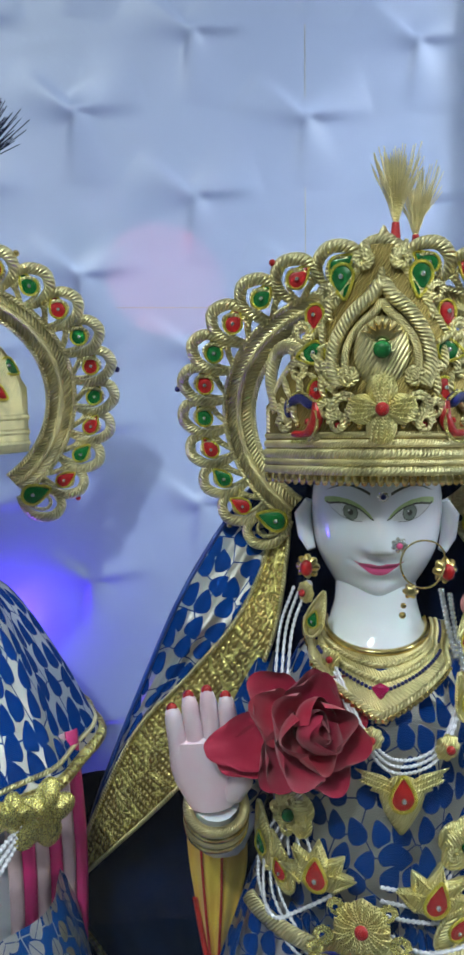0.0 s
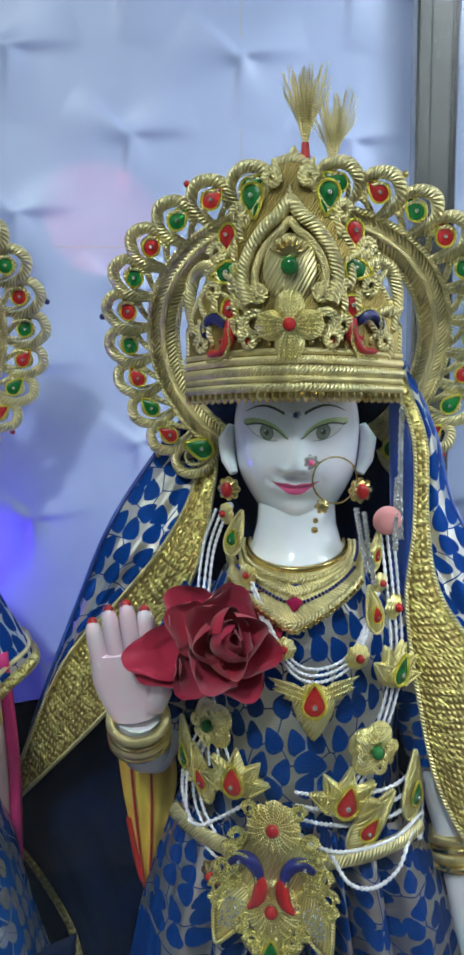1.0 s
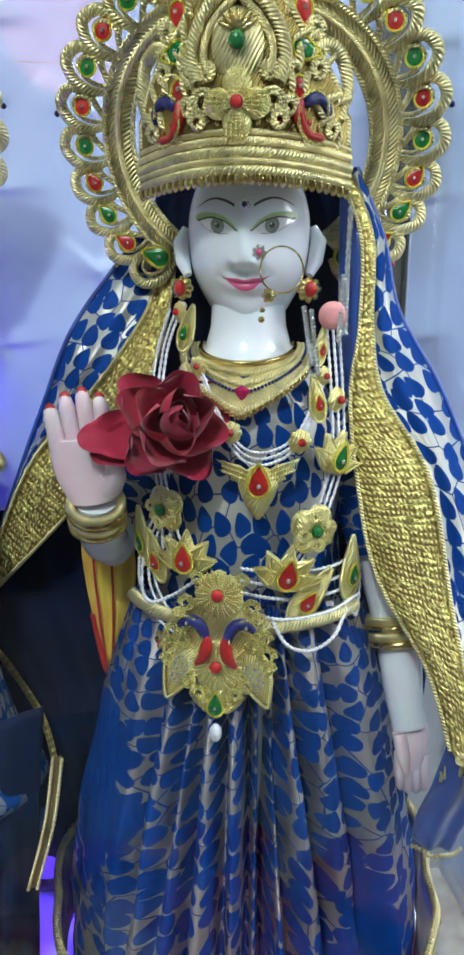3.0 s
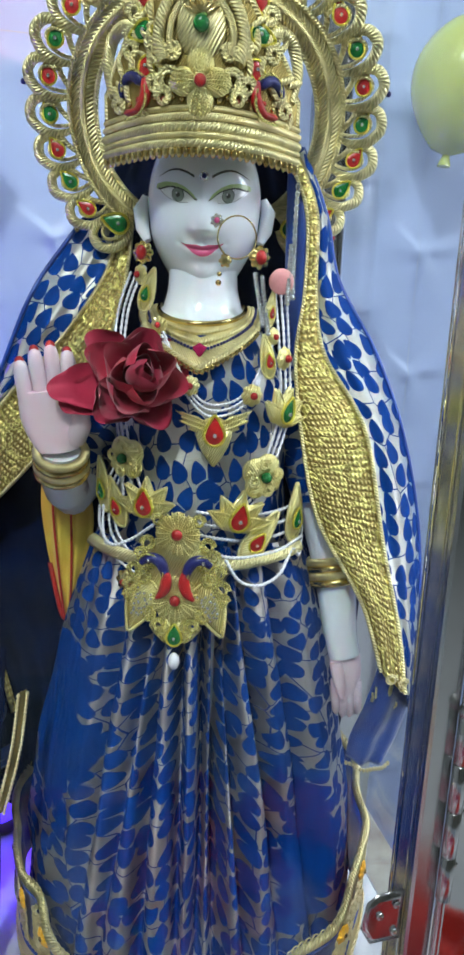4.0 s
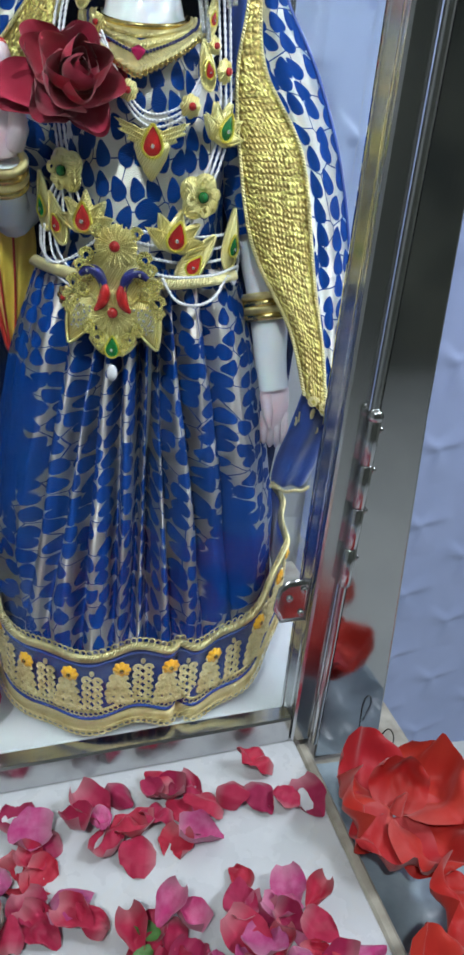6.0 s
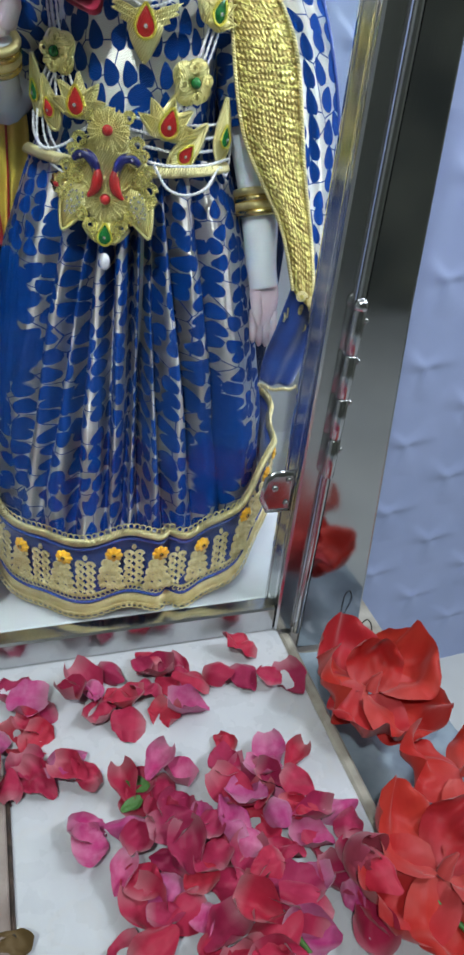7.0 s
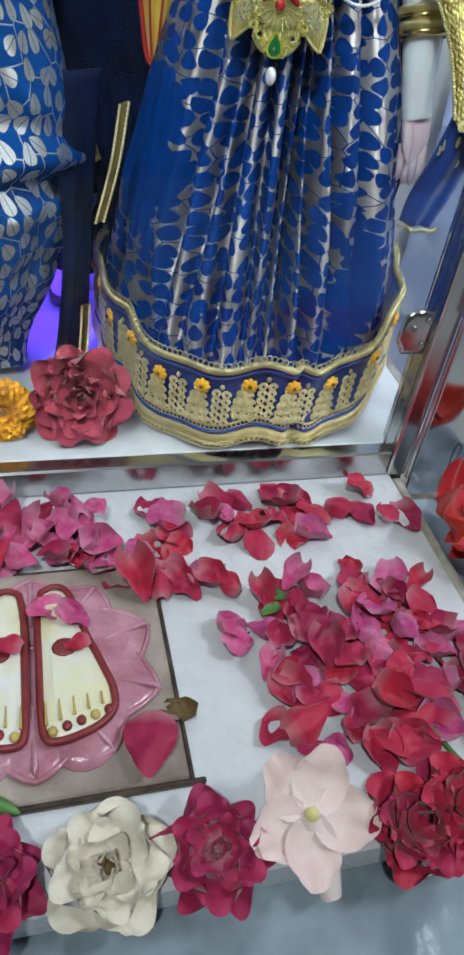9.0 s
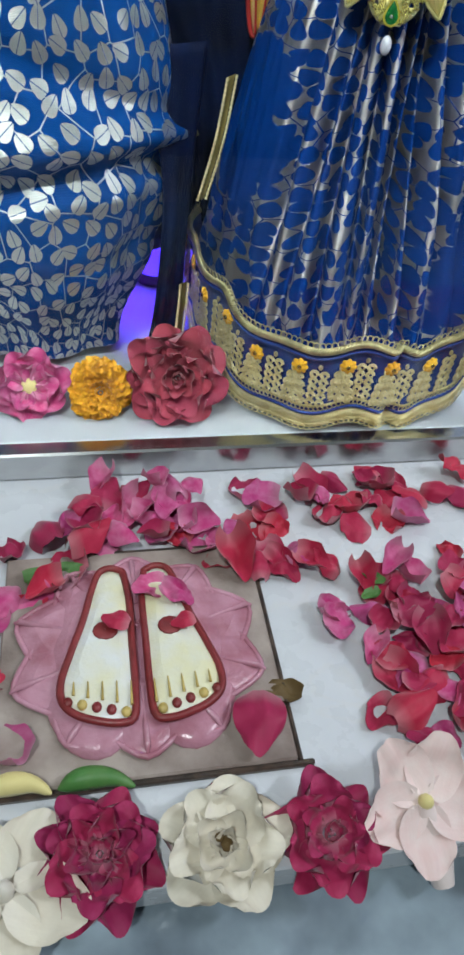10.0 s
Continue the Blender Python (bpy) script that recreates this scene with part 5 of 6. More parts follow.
def pendant(kind, x, z, size, colour, turn=0.0, lift=0.004):
    m = body_frame(x, z, lift, turn)
    size *= {"lotus": 1.25, "square": 1.12, "leaf": 1.15}.get(kind, 1.0)
    plate = Shape()
    if kind == "square":
        plate.add(flower_plate(4, size * 0.5, size * 0.16, 0.22, math.pi / 4), m)
        for k in range(4):
            plate.add(flower_plate(5, size * 0.2, size * 0.12, 0.3), m @ pose(0, 0, 0, 0, 45 + 90 * k, 0) @ pose(0, -size * 0.10, size * 0.26))
            plate.add(coil((0, 0), size * 0.13, size * 0.03), m @ pose(0, 0, 0, 0, 90 * k, 0) @ pose(0, -size * 0.16, size * 0.28))
    elif kind == "lotus":
        for a, l in ((-70, 0.56), (-38, 0.66), (0, 0.70), (38, 0.66), (70, 0.56)):
            plate.dome(drop_outline(size * 0.34, size * l), size * 0.12, m=m @ pose(0, -size * 0.02, -size * 0.12, 0, a, 0) @ pose(0, 0, size * 0.18))
            plate.tube([m @ pose(0, -size * 0.02, -size * 0.12, 0, a, 0) @ Vector((x2 * size, -0.10 * size, z2 * size)) for x2, z2 in ((-0.12, 0.22), (0, 0.58), (0.12, 0.22))], size * 0.028, 5)
        plate.dome([(q[0], q[1]) for q in drop_outline(size * 0.5, size * 0.66)], size * 0.14, m=m @ pose(0, -size * 0.04, 0))
    elif kind == "round":
        plate.add(flower_plate(8, size * 0.5, size * 0.24, 0.14), m)
    elif kind == "leaf":
        plate.dome(drop_outline(size * 0.62, size * 1.5), size * 0.14, m=m)
        plate.tube([m @ Vector((px * 0.70 * size, -0.06 * size, pz * 1.62 * size)) for px, pz in drop_outline(0.9, 1.0)], size * 0.05, 5, True)
    elif kind == "winged":
        plate.dome(drop_outline(size, size * 1.4), size * 0.2, m=m @ pose(0, 0, -0.001, 0, 180, 0))
        for sx in (-1, 1):
            wing = [(0, 0.0), (0.45, 0.30), (1.05, 0.46), (0.78, 0.24), (0.95, 0.18), (0.60, 0.06), (0.70, -0.06), (0.3, -0.22)]
            plate.dome([(sx * a * size, b * size + size * 0.18) for a, b in wing], size * 0.10, m=m)
            for b in (0.30, 0.18, 0.05):
                plate.tube([m @ Vector((sx * 0.25 * size, -0.12 * size, (b + 0.05) * size)), m @ Vector((sx * 0.9 * size, -0.06 * size, (b + 0.30) * size))], size * 0.03, 5)
    p = part("pendant", plate, PRESSED, necklace, {"square": "square gold flower pendant", "lotus": "gold lotus pendant", "round": "small round gold pendant", "leaf": "gold leaf pendant", "winged": "winged gold pendant with a red drop"}[kind])
    if kind in ("round", "square"):
        part("gem", Shape().add(Shape().ball((0, -size * (0.26 if kind == "round" else 0.2), 0), size * (0.17 if kind == "round" else 0.12), 10, 7), m), colour, p)
    else:
        jewel(p, m @ pose(0, -size * 0.17, 0), size * {"lotus": 0.30, "leaf": 0.36, "winged": 0.52}[kind], colour)


pendant("winged", 0.022, 0.519, 0.027, RED)
for kind, x, z, size, colour, turn in (("square", -0.043, 0.496, 0.031, GREEN, 8), ("square", 0.059, 0.485, 0.033, GREEN, -12), ("lotus", -0.027, 0.462, 0.036, RED, 0), ("lotus", 0.041, 0.453, 0.037, RED, 12),
                                       ("lotus", 0.072, 0.532, 0.034, GREEN, 22), ("leaf", 0.086, 0.445, 0.026, GREEN, 4), ("leaf", -0.062, 0.465, 0.024, GREEN, -12), ("leaf", -0.050, 0.455, 0.022, RED, -20), ("leaf", 0.055, 0.432, 0.026, RED, 38),
                                       ("round", 0.004, 0.554, 0.015, RED, 0), ("round", 0.049, 0.547, 0.017, RED, 0), ("round", 0.064, 0.588, 0.014, RED, 0), ("round", -0.020, 0.595, 0.013, RED, 0),
                                       ("leaf", 0.060, 0.570, 0.018, RED, -14), ("leaf", 0.061, 0.604, 0.015, RED, 10), ("round", 0.073, 0.572, 0.018, RED, 0), ("round", -0.046, 0.568, 0.016, RED, 0), ("leaf", -0.030, 0.615, 0.018, GREEN, 20), ("round", -0.036, 0.630, 0.015, RED, 0)):
    pendant(kind, x, z, size, colour, turn)
for k in range(3):
    o = 0.0042 * k
    for pts in (((-0.036 - o, 0.632), (-0.046 - o, 0.60), (-0.047 - o, 0.55), (-0.041 - o, 0.50), (-0.030 - o * 2, 0.465)), ((0.066 + o, 0.62), (0.070 + o, 0.575), (0.071 + o, 0.53), (0.058 + o, 0.487), (0.040 + o, 0.455)),
                ((-0.044 - o, 0.49), (-0.054 - o, 0.465), (-0.052 - o, 0.435 - o), (-0.030, 0.418 - o), (-0.005, 0.415)), ((-0.018, 0.592 - o), (0.001, 0.556 - o), (0.020, 0.540 - o), (0.046, 0.550 - o), (0.064, 0.586 - o))):
        part("pearl_string", bead_string([on_body(x, z, 0.0025) for x, z in pts], 38, 0.0013), PEARL, necklace, "string of white pearls")
for z0, dip in ((0.458, 0.004), (0.449, 0.005), (0.440, 0.006), (0.431, 0.006)):
    part("pearl_string", bead_string([on_body(x, z0 - dip * math.sin(math.pi * (x - 0.01) / 0.09), 0.003) for x in (0.01, 0.03, 0.05, 0.075, 0.094)], 26), PEARL, necklace, "string of white pearls")
part("pearl_string", bead_string([on_body(0.033, 0.425, 0.004), on_body(0.044, 0.410, 0.007), on_body(0.060, 0.405, 0.008), on_body(0.076, 0.410, 0.007), on_body(0.086, 0.424, 0.004), on_body(0.093, 0.418, 0.004), on_body(0.096, 0.448, 0.003)], 34), PEARL, necklace, "string of white pearls")
part("pearl_string", bead_string([on_body(-0.068, 0.452, 0.003), on_body(-0.067, 0.436, 0.004), on_body(-0.056, 0.428, 0.005), on_body(-0.040, 0.432, 0.004), on_body(-0.02, 0.448, 0.004)], 26), PEARL, necklace, "string of white pearls")

belt = thing("belt", "gold embroidered belt with peacock and flower buckle", "belt", S, (AX, -0.07, 0.40))
arc = [on_body(-0.075 + 0.168 * i / 40, 0.424 - 0.004 * math.sin(math.pi * i / 40), 0.002) for i in range(41)]
part("strap", Shape().tube(arc, 0.005, 8, flat=0.5), GOLD, belt)
bm_ = body_frame(-0.002, 0.412, 0.008) @ pose(0, 0, 0, -8, 0, 0)
lobes = [(0.0, 0.050), (0.011, 0.044), (0.016, 0.030), (0.026, 0.022), (0.033, 0.010), (0.030, -0.003), (0.024, -0.014), (0.014, -0.026), (0.008, -0.048)]
outline = lobes + [(-x, z) for x, z in lobes[::-1][:-1]]
part("buckle_plate", Shape().dome([(x, z) for x, z in outline[::-1]], 0.007, m=bm_), PRESSED, belt, "lobed gold thread buckle plate")
for z, r in ((0.036, 0.017), (-0.013, 0.018)):
    fl = Shape()
    for k in range(8):
        m = bm_ @ pose(0, -0.006, z, 0, 45 * k, 0)
        fl.dome([(0.0058 * math.cos(a), r * 0.62 + r * 0.36 * math.sin(a)) for a in (2 * math.pi * i / 14 for i in range(14))], 0.003, m=m)
        for j in (-0.5, 0, 0.5):
            fl.tube([m @ Vector((0, -0.002, 0.002)), m @ Vector((j * 0.007, -0.0042, r * 0.6)), m @ Vector((j * 0.009, -0.002, r * 0.95))], 0.0007, 4)
    part("flower", fl, PRESSED, belt, "ribbed gold flower")
    part("gem", Shape().add(Shape().ball((0, -0.0115, z), (0.0042, 0.003, 0.0042), 10, 7), bm_), RED, belt)
for sx in (-1, 1):
    neck = [bm_ @ Vector((sx * x, -0.011, z)) for x, z in ((0.007, 0.001), (0.0085, 0.010), (0.013, 0.0165), (0.020, 0.018), (0.026, 0.014))]
    part("peacock_neck", Shape().tube(spline(neck, 16), [0.0022 + 0.0022 * math.sin(math.pi * i / 15) for i in range(16)], 8), INK, belt, "dark blue enamel peacock neck")
    body = [bm_ @ Vector((sx * x, -0.0115, z)) for x, z in ((0.0085, 0.012), (0.0065, 0.003), (0.0085, -0.006), (0.014, -0.012))]
    part("peacock_body", Shape().tube(spline(body, 14), [0.0012 + 0.0032 * math.sin(math.pi * i / 13) for i in range(14)], 8), RED, belt, "red enamel peacock body")
    for off in (0.0035, -0.0035):
        part("outline", Shape().tube([p + Vector((sx * off * 0.5, -0.002, off)) for p in spline(neck, 16)], 0.0008, 5), GOLD_YELLOW, belt)
    part("peacock_eye", Shape().ball(neck[3] + Vector((0, -0.005, 0)), 0.0014, 6, 5), STONE, belt)
    for x, z, r in ((0.026, -0.018, 0.008), (0.033, -0.004, 0.007), (0.024, 0.002, 0.006), (0.022, 0.028, 0.006), (0.012, -0.034, 0.006), (0.020, -0.026, 0.006), (0.015, 0.046, 0.005), (0.031, 0.008, 0.006), (0.027, 0.020, 0.005), (0.020, 0.012, 0.004), (0.007, -0.042, 0.005), (0.035, -0.012, 0.005)):
        part("scroll", Shape().add(coil((0, 0), r, 0.0013), bm_ @ pose(sx * x, -0.0055, z) @ Matrix.Diagonal((sx, 1, 1, 1))), GOLD_YELLOW, belt)
for sx in (-1, 1):
    wing = bm_ @ pose(sx * 0.0250, -0.003, -0.0150, 0, sx * 158, 0)
    part("paisley", Shape().dome(drop_outline(0.022, 0.040), 0.006, m=wing).tube([wing @ Vector((px * 1.05, -0.003, pz * 1.05)) for px, pz in drop_outline(0.022, 0.040)], 0.0013, 5, True), PRESSED, belt, "ribbed gold paisley leaf")
    grains = Shape()
    for k in range(22):
        q, w = k / 21, 2.4 * k
        grains.ball(wing @ Vector((0.0062 * math.cos(w) * (1 - 0.5 * q), -0.0062, -0.008 + 0.020 * q)), 0.0011, 5, 4)
    part("grains", grains, STONE, belt, "silver bead filling")
low = Shape()
for a in (-60, -30, 0, 30, 60):
    low.dome(drop_outline(0.010, 0.020), 0.003, m=bm_ @ pose(0, -0.004, -0.046, 0, a, 0) @ pose(0, 0, 0.010))
part("lotus_end", low, PRESSED, belt)
jewel(belt, bm_ @ pose(0, -0.009, -0.042), 0.0105, GREEN)
part("pearl_drop", Shape().ball(bm_ @ Vector((0, -0.006, -0.061)), (0.0045, 0.0045, 0.0068), 10, 8), PEARL, belt, "white pearl drop")
side_r = body_frame(-0.042, 0.405, 0.005)
part("side_rosette", Shape().add(flower_plate(8, 0.009, 0.004, 0.2), side_r).add(flower_plate(6, 0.006, 0.004, 0.2), side_r @ pose(0.010, -0.001, -0.008)), GOLD_METAL, belt)
part("gem", Shape().add(Shape().ball((0, -0.005, 0), 0.0024, 8, 6), side_r), RED, belt)

collar = thing("collar", "broad gold V-shaped collar with blue beads on the idol's neck", "necklace", S, (AX, -0.03, 0.565))


def collar_at(q, k):
    """q from -1 to 1 round the neck, k from 0 (neck) to 1 (lower edge)."""
    a = q * 1.75
    inner = Vector((AX + 0.034 * math.sin(a), 0.008 - 0.034 * math.cos(a), 0.596 + 0.016 * (1 - math.cos(a)) * 0.6))
    drop = 0.566 + 0.040 * abs(q) ** 1.05
    ox = AX + 0.047 * math.sin(a * 0.92)
    lower = Vector((ox, min(torso_front(ox, drop) - 0.002, 0.006 - 0.040 * math.cos(a)) if abs(q) < 0.7 else 0.004 - 0.046 * math.cos(a), drop))
    return inner.lerp(lower, k)


rows = [[collar_at(-1 + 2 * j / 70, i / 10) for j in range(71)] for i in range(11)]
part("plate", Shape().grid(rows, [[(j * 0.0015, i * 0.003) for j in range(71)] for i in range(11)]), GOLD_FINE, collar, thick=0.0012)
for k, r, m in ((0.0, 0.0022, GOLD_METAL), (0.22, 0.0016, GOLD), (0.45, 0.0018, GOLD), (1.0, 0.0022, GOLD)):
    part("cord", Shape().tube([collar_at(-1 + 2 * j / 70, k) + Vector((0, -0.0015, 0)) for j in range(71)], r, 6), m, collar)
beads = Shape()
for j in range(56):
    p = collar_at(-0.98 + 1.96 * j / 55, 0.62 + 0.0) + Vector((0, -0.0018, 0))
    beads.ball(p, 0.0013, 6, 4)
part("blue_beads", beads, INK, collar, "row of dark blue beads")
edge = Shape()
for j in range(40):
    edge.add(flower_plate(5, 0.0026, 0.0016, 0.25), Matrix.Translation(collar_at(-0.95 + 1.9 * j / 39, 1.06) + Vector((0, -0.001, -0.001))))
part("scallops", edge, GOLD_METAL, collar)
part("gem", Shape().dome([(0.0055, 0.003), (0, 0.006), (-0.0055, 0.003), (0, -0.006)], 0.003, m=Matrix.Translation(collar_at(0, 0.62) + Vector((0, -0.002, 0)))), surface("ruby", (0.35, 0.01, 0.08), 0.1, scale=300, coat=0.6), collar)

earring = thing("earring", "gold earring with red stone and pearl drop", "earring", S, (-0.034, 0.0, 0.63))
part("stud", Shape().add(flower_plate(8, 0.0085, 0.005, 0.2), pose(-0.035, -0.006, 0.646, 0, 0, -20)), GOLD_METAL, earring)
part("gem", Shape().ball((-0.036, -0.012, 0.646), (0.0042, 0.003, 0.0055), 8, 6), RED, earring)
part("drop", Shape().ball((-0.035, -0.008, 0.634), 0.0032, 8, 6).ball((-0.035, -0.008, 0.628), 0.002, 8, 6), PEARL, earring)
cluster = thing("earring", "gold earring with crystal chains and a pink disc", "earring", S, (0.058, 0.0, 0.60))
part("stud", Shape().add(flower_plate(8, 0.009, 0.005, 0.2), pose(0.053, -0.006, 0.645, 0, 0, 20)), GOLD_METAL, cluster)
part("gem", Shape().ball((0.054, -0.012, 0.645), (0.0042, 0.003, 0.0055), 8, 6), RED, cluster)
part("disc", Shape().dome([(0.0095 * math.cos(a), 0.0095 * math.sin(a)) for a in (2 * math.pi * i / 22 for i in range(22))], 0.003, m=pose(0.069, -0.022, 0.628, 0, 0, 12)), PINK_PAD, cluster, "small pink disc")
for x0, x1, z0, z1, y in ((0.050, 0.056, 0.634, 0.596, -0.018), (0.055, 0.060, 0.632, 0.590, -0.021), (0.080, 0.078, 0.700, 0.615, -0.004), (0.076, 0.073, 0.655, 0.612, -0.020)):
    part("crystal_chain", bead_string([(x0, y + 0.008, z0), ((x0 + x1) / 2, y, (z0 + z1) / 2), (x1, y - 0.016, z1)], 16, 0.0022), STONE, cluster, "chain of clear crystals")
nose = thing("nose_ring", "thin gold nose ring with a flower stud and crystal drop", "nose ring", S, (0.022, -0.04, 0.65))
part("stud", Shape().add(flower_plate(7, 0.0050, 0.003, 0.3), pose(0.0205, -0.0405, 0.668)), STONE, nose)
part("gem", Shape().ball((0.0205, -0.0442, 0.668), 0.0020, 8, 6), LIP, nose)
part("ring", Shape().tube([(0.0350 + 0.0138 * math.cos(a), -0.043 + 0.010 * math.cos(a) ** 2 * (1 if math.cos(a) > 0 else 0), 0.657 + 0.0145 * math.sin(a)) for a in (2 * math.pi * i / 40 for i in range(40))], 0.0006, 5, True), GOLD_METAL, nose)
part("drop", Shape().add(flower_plate(6, 0.0048, 0.003, 0.3), pose(0.027, -0.045, 0.641)).ball((0.023, -0.045, 0.632), 0.0018, 6, 5).ball((0.0225, -0.045, 0.626), 0.0022, 6, 5), GOLD_METAL, nose)
bindi = thing("forehead_jewel", "small blue and silver round jewel on the forehead", "jewel", S, (0.011, -0.038, 0.697))
part("setting", Shape().add(flower_plate(8, 0.0036, 0.0014, 0.25), pose(0.011, -0.0385, 0.697, 17, 0, 0)), STONE, bindi)
part("gem", Shape().ball((0.011, -0.0400, 0.697), (0.0018, 0.0014, 0.0018), 8, 6), INK, bindi)


def bangle(label, place, turn, r):
    b = thing("bangle", label, "bangle", S @ Matrix.Translation(place) @ turn)
    for k in range(4):
        ring = [(r * math.cos(a), r * math.sin(a), -0.0090 + 0.006 * k) for a in (2 * math.pi * i / 36 for i in range(36))]
        part("ring", Shape().tube(ring, 0.0034, 8, True), (GOLD_METAL, GOLD_FINE)[k % 2], b)


bangle("gold bangle set on the lowered forearm", (0.1265, -0.003, 0.392), pose(0, 0, 0, -16, -10, 0), 0.0212)
bangle("gold bangle on the wrist of the raised hand", (-0.093, -0.045, 0.492), pose(0, 0, 0, 28, 6, 0), 0.0180)


# ---- flowers ----
def petal(w, h, cup=0.35, curl=0.25, ruffle=0.06, notch=0.0, seed=0, n=8):
    """A petal from the origin up +z, cupped towards -y, its lip curled to +y."""
    rows, uvs = [], []
    for i in range(n + 1):
        v = i / n
        half = w / 2 * math.sqrt(max(0.02, 1 - (2 * (0.06 + 0.80 * v ** 0.85) - 1) ** 2))
        row = []
        for j in range(n + 1):
            u = -1 + 2 * j / n
            x = half * u
            y = cup * w * (u * u * 0.5) * (-1) + h * 0.18 * math.sin(math.pi * v) + curl * h * max(0.0, v - 0.6) ** 2 * 2.5
            y += ruffle * w * noise.noise((u * 2.2 + seed * 7.1, v * 2.5, seed)) * (0.3 + v)
            z = h * v - notch * h * (1 - abs(u)) * max(0.0, v - 0.75) * 2 - 0.24 * h * abs(u) ** 2.4 * v * v
            row.append((x, y, z))
        rows.append(row)
        uvs.append([(p[0], p[2]) for p in row])
    return Shape().grid(rows, uvs)


PETALS = {}


def petal_mesh(mat, kind):
    """Shared petal meshes, one unit high, by material and kind."""
    if (mat, kind) not in PETALS:
        w, cup, curl, ruffle, notch, seed = {"cup": (0.95, 0.5, 0.35, 0.05, 0.0, 1), "wide": (1.2, 0.42, 0.40, 0.20, -0.08, 2), "bud": (0.85, 0.9, 0.1, 0.03, 0.0, 3), "long": (0.5, 0.25, 0.3, 0.10, 0.0, 4),
                                             "broad": (0.92, 0.16, 0.35, 0.10, 0.0, 6), "frill": (0.75, 0.3, 0.5, 0.35, 0.25, 5), "lily": (0.62, 0.25, 0.5, 0.08, 0.0, 6), "wave": (1.15, 0.20, 0.25, 0.55, -0.15, 7), "curl": (0.9, 0.7, 0.4, 0.15, -0.2, 8), "flat": (0.9, 0.25, 0.1, 0.16, -0.35, 9),
                                             "floppy": (1.10, 0.22, -0.25, 0.20, 0.0, 12), "droop": (1.00, -0.25, -0.45, 0.26, -0.05, 13), "fold": (0.85, 1.2, 0.2, 0.15, -0.35, 10), "twist": (0.75, 0.5, 0.6, 0.5, -0.25, 11)}[kind]
        me = mesh_of("petal", petal(w, 1.0, cup, curl, ruffle, notch, seed, 16 if kind in ("wave", "floppy", "droop") else 9), mat)
        PETALS[(mat, kind)] = me
    return PETALS[(mat, kind)]


def bloom(name, label, category, m, mat, layers, seed, heart=None, group=""):
    """A flower that opens along +z of m. layers: (count, petal height, tilt in degrees, base radius, lift, kind)."""
    rnd = random.Random(seed)
    f = thing(name, label, category, m, group=group)
    for k, (count, h, tilt, r0, lift, kind) in enumerate(layers):
        turn = rnd.uniform(0, 360)
        for i in range(count):
            az = turn + 360 * i / count + rnd.uniform(-9, 9)
            s = h * rnd.uniform(0.88, 1.12)
            loc = pose(0, 0, lift, 0, 0, az) @ pose(0, r0, 0, -(tilt + rnd.uniform(-7, 7)), rnd.uniform(-8, 8), 0)
            piece("petal", petal_mesh(mat, kind), loc @ Matrix.Diagonal((s, s, s, 1)), f)
    r = layers[0][1]
    part("heart", heart[0] if heart else Shape().ball((0, 0, layers[0][4] + 0.1 * r), (0.14 * r, 0.14 * r, 0.3 * r), 10, 7), heart[1] if heart else mat, f)
    return f


def rose_layers(r, open_=1.0):
    return [(3, r * 0.62, 6, r * 0.05, r * 0.10, "bud"), (4, r * 0.72, 18 * open_, r * 0.10, r * 0.06, "bud"), (5, r * 0.85, 36 * open_, r * 0.14, r * 0.02, "cup"), (6, r * 0.98, 56 * open_, r * 0.16, 0.0, "wide"), (6, r * 1.02, 74 * open_, r * 0.16, -r * 0.05, "wide")]


hand_rose = S @ pose(-0.036, -0.058, 0.556, 66, 0, 24)
held = bloom("rose", "large dark red rose held before the raised palm", "rose", hand_rose, DEEP_ROSE, [(3, 0.022, 4, 0.002, 0.006, "bud"), (3, 0.027, 12, 0.005, 0.004, "bud"), (4, 0.034, 24, 0.007, 0.0, "bud"), (4, 0.038, 38, 0.008, -0.003, "cup"), (5, 0.039, 54, 0.008, -0.006, "cup"), (4, 0.036, 72, 0.008, -0.008, "cup")], 5)
for az, tilt, s in ((92, 82, 0.056), (104, 88, 0.050)):
    piece("petal", petal_mesh(DEEP_ROSE, "lily"), pose(0, 0, -0.004, 0, 0, az) @ pose(0, 0.004, 0, -tilt, 0, 0) @ Matrix.Diagonal((s, s, s, 1)), held)
part("stem", Shape().tube([(0, 0, -0.006), (0.004, -0.004, -0.03)], 0.002, 6), LEAF, held)

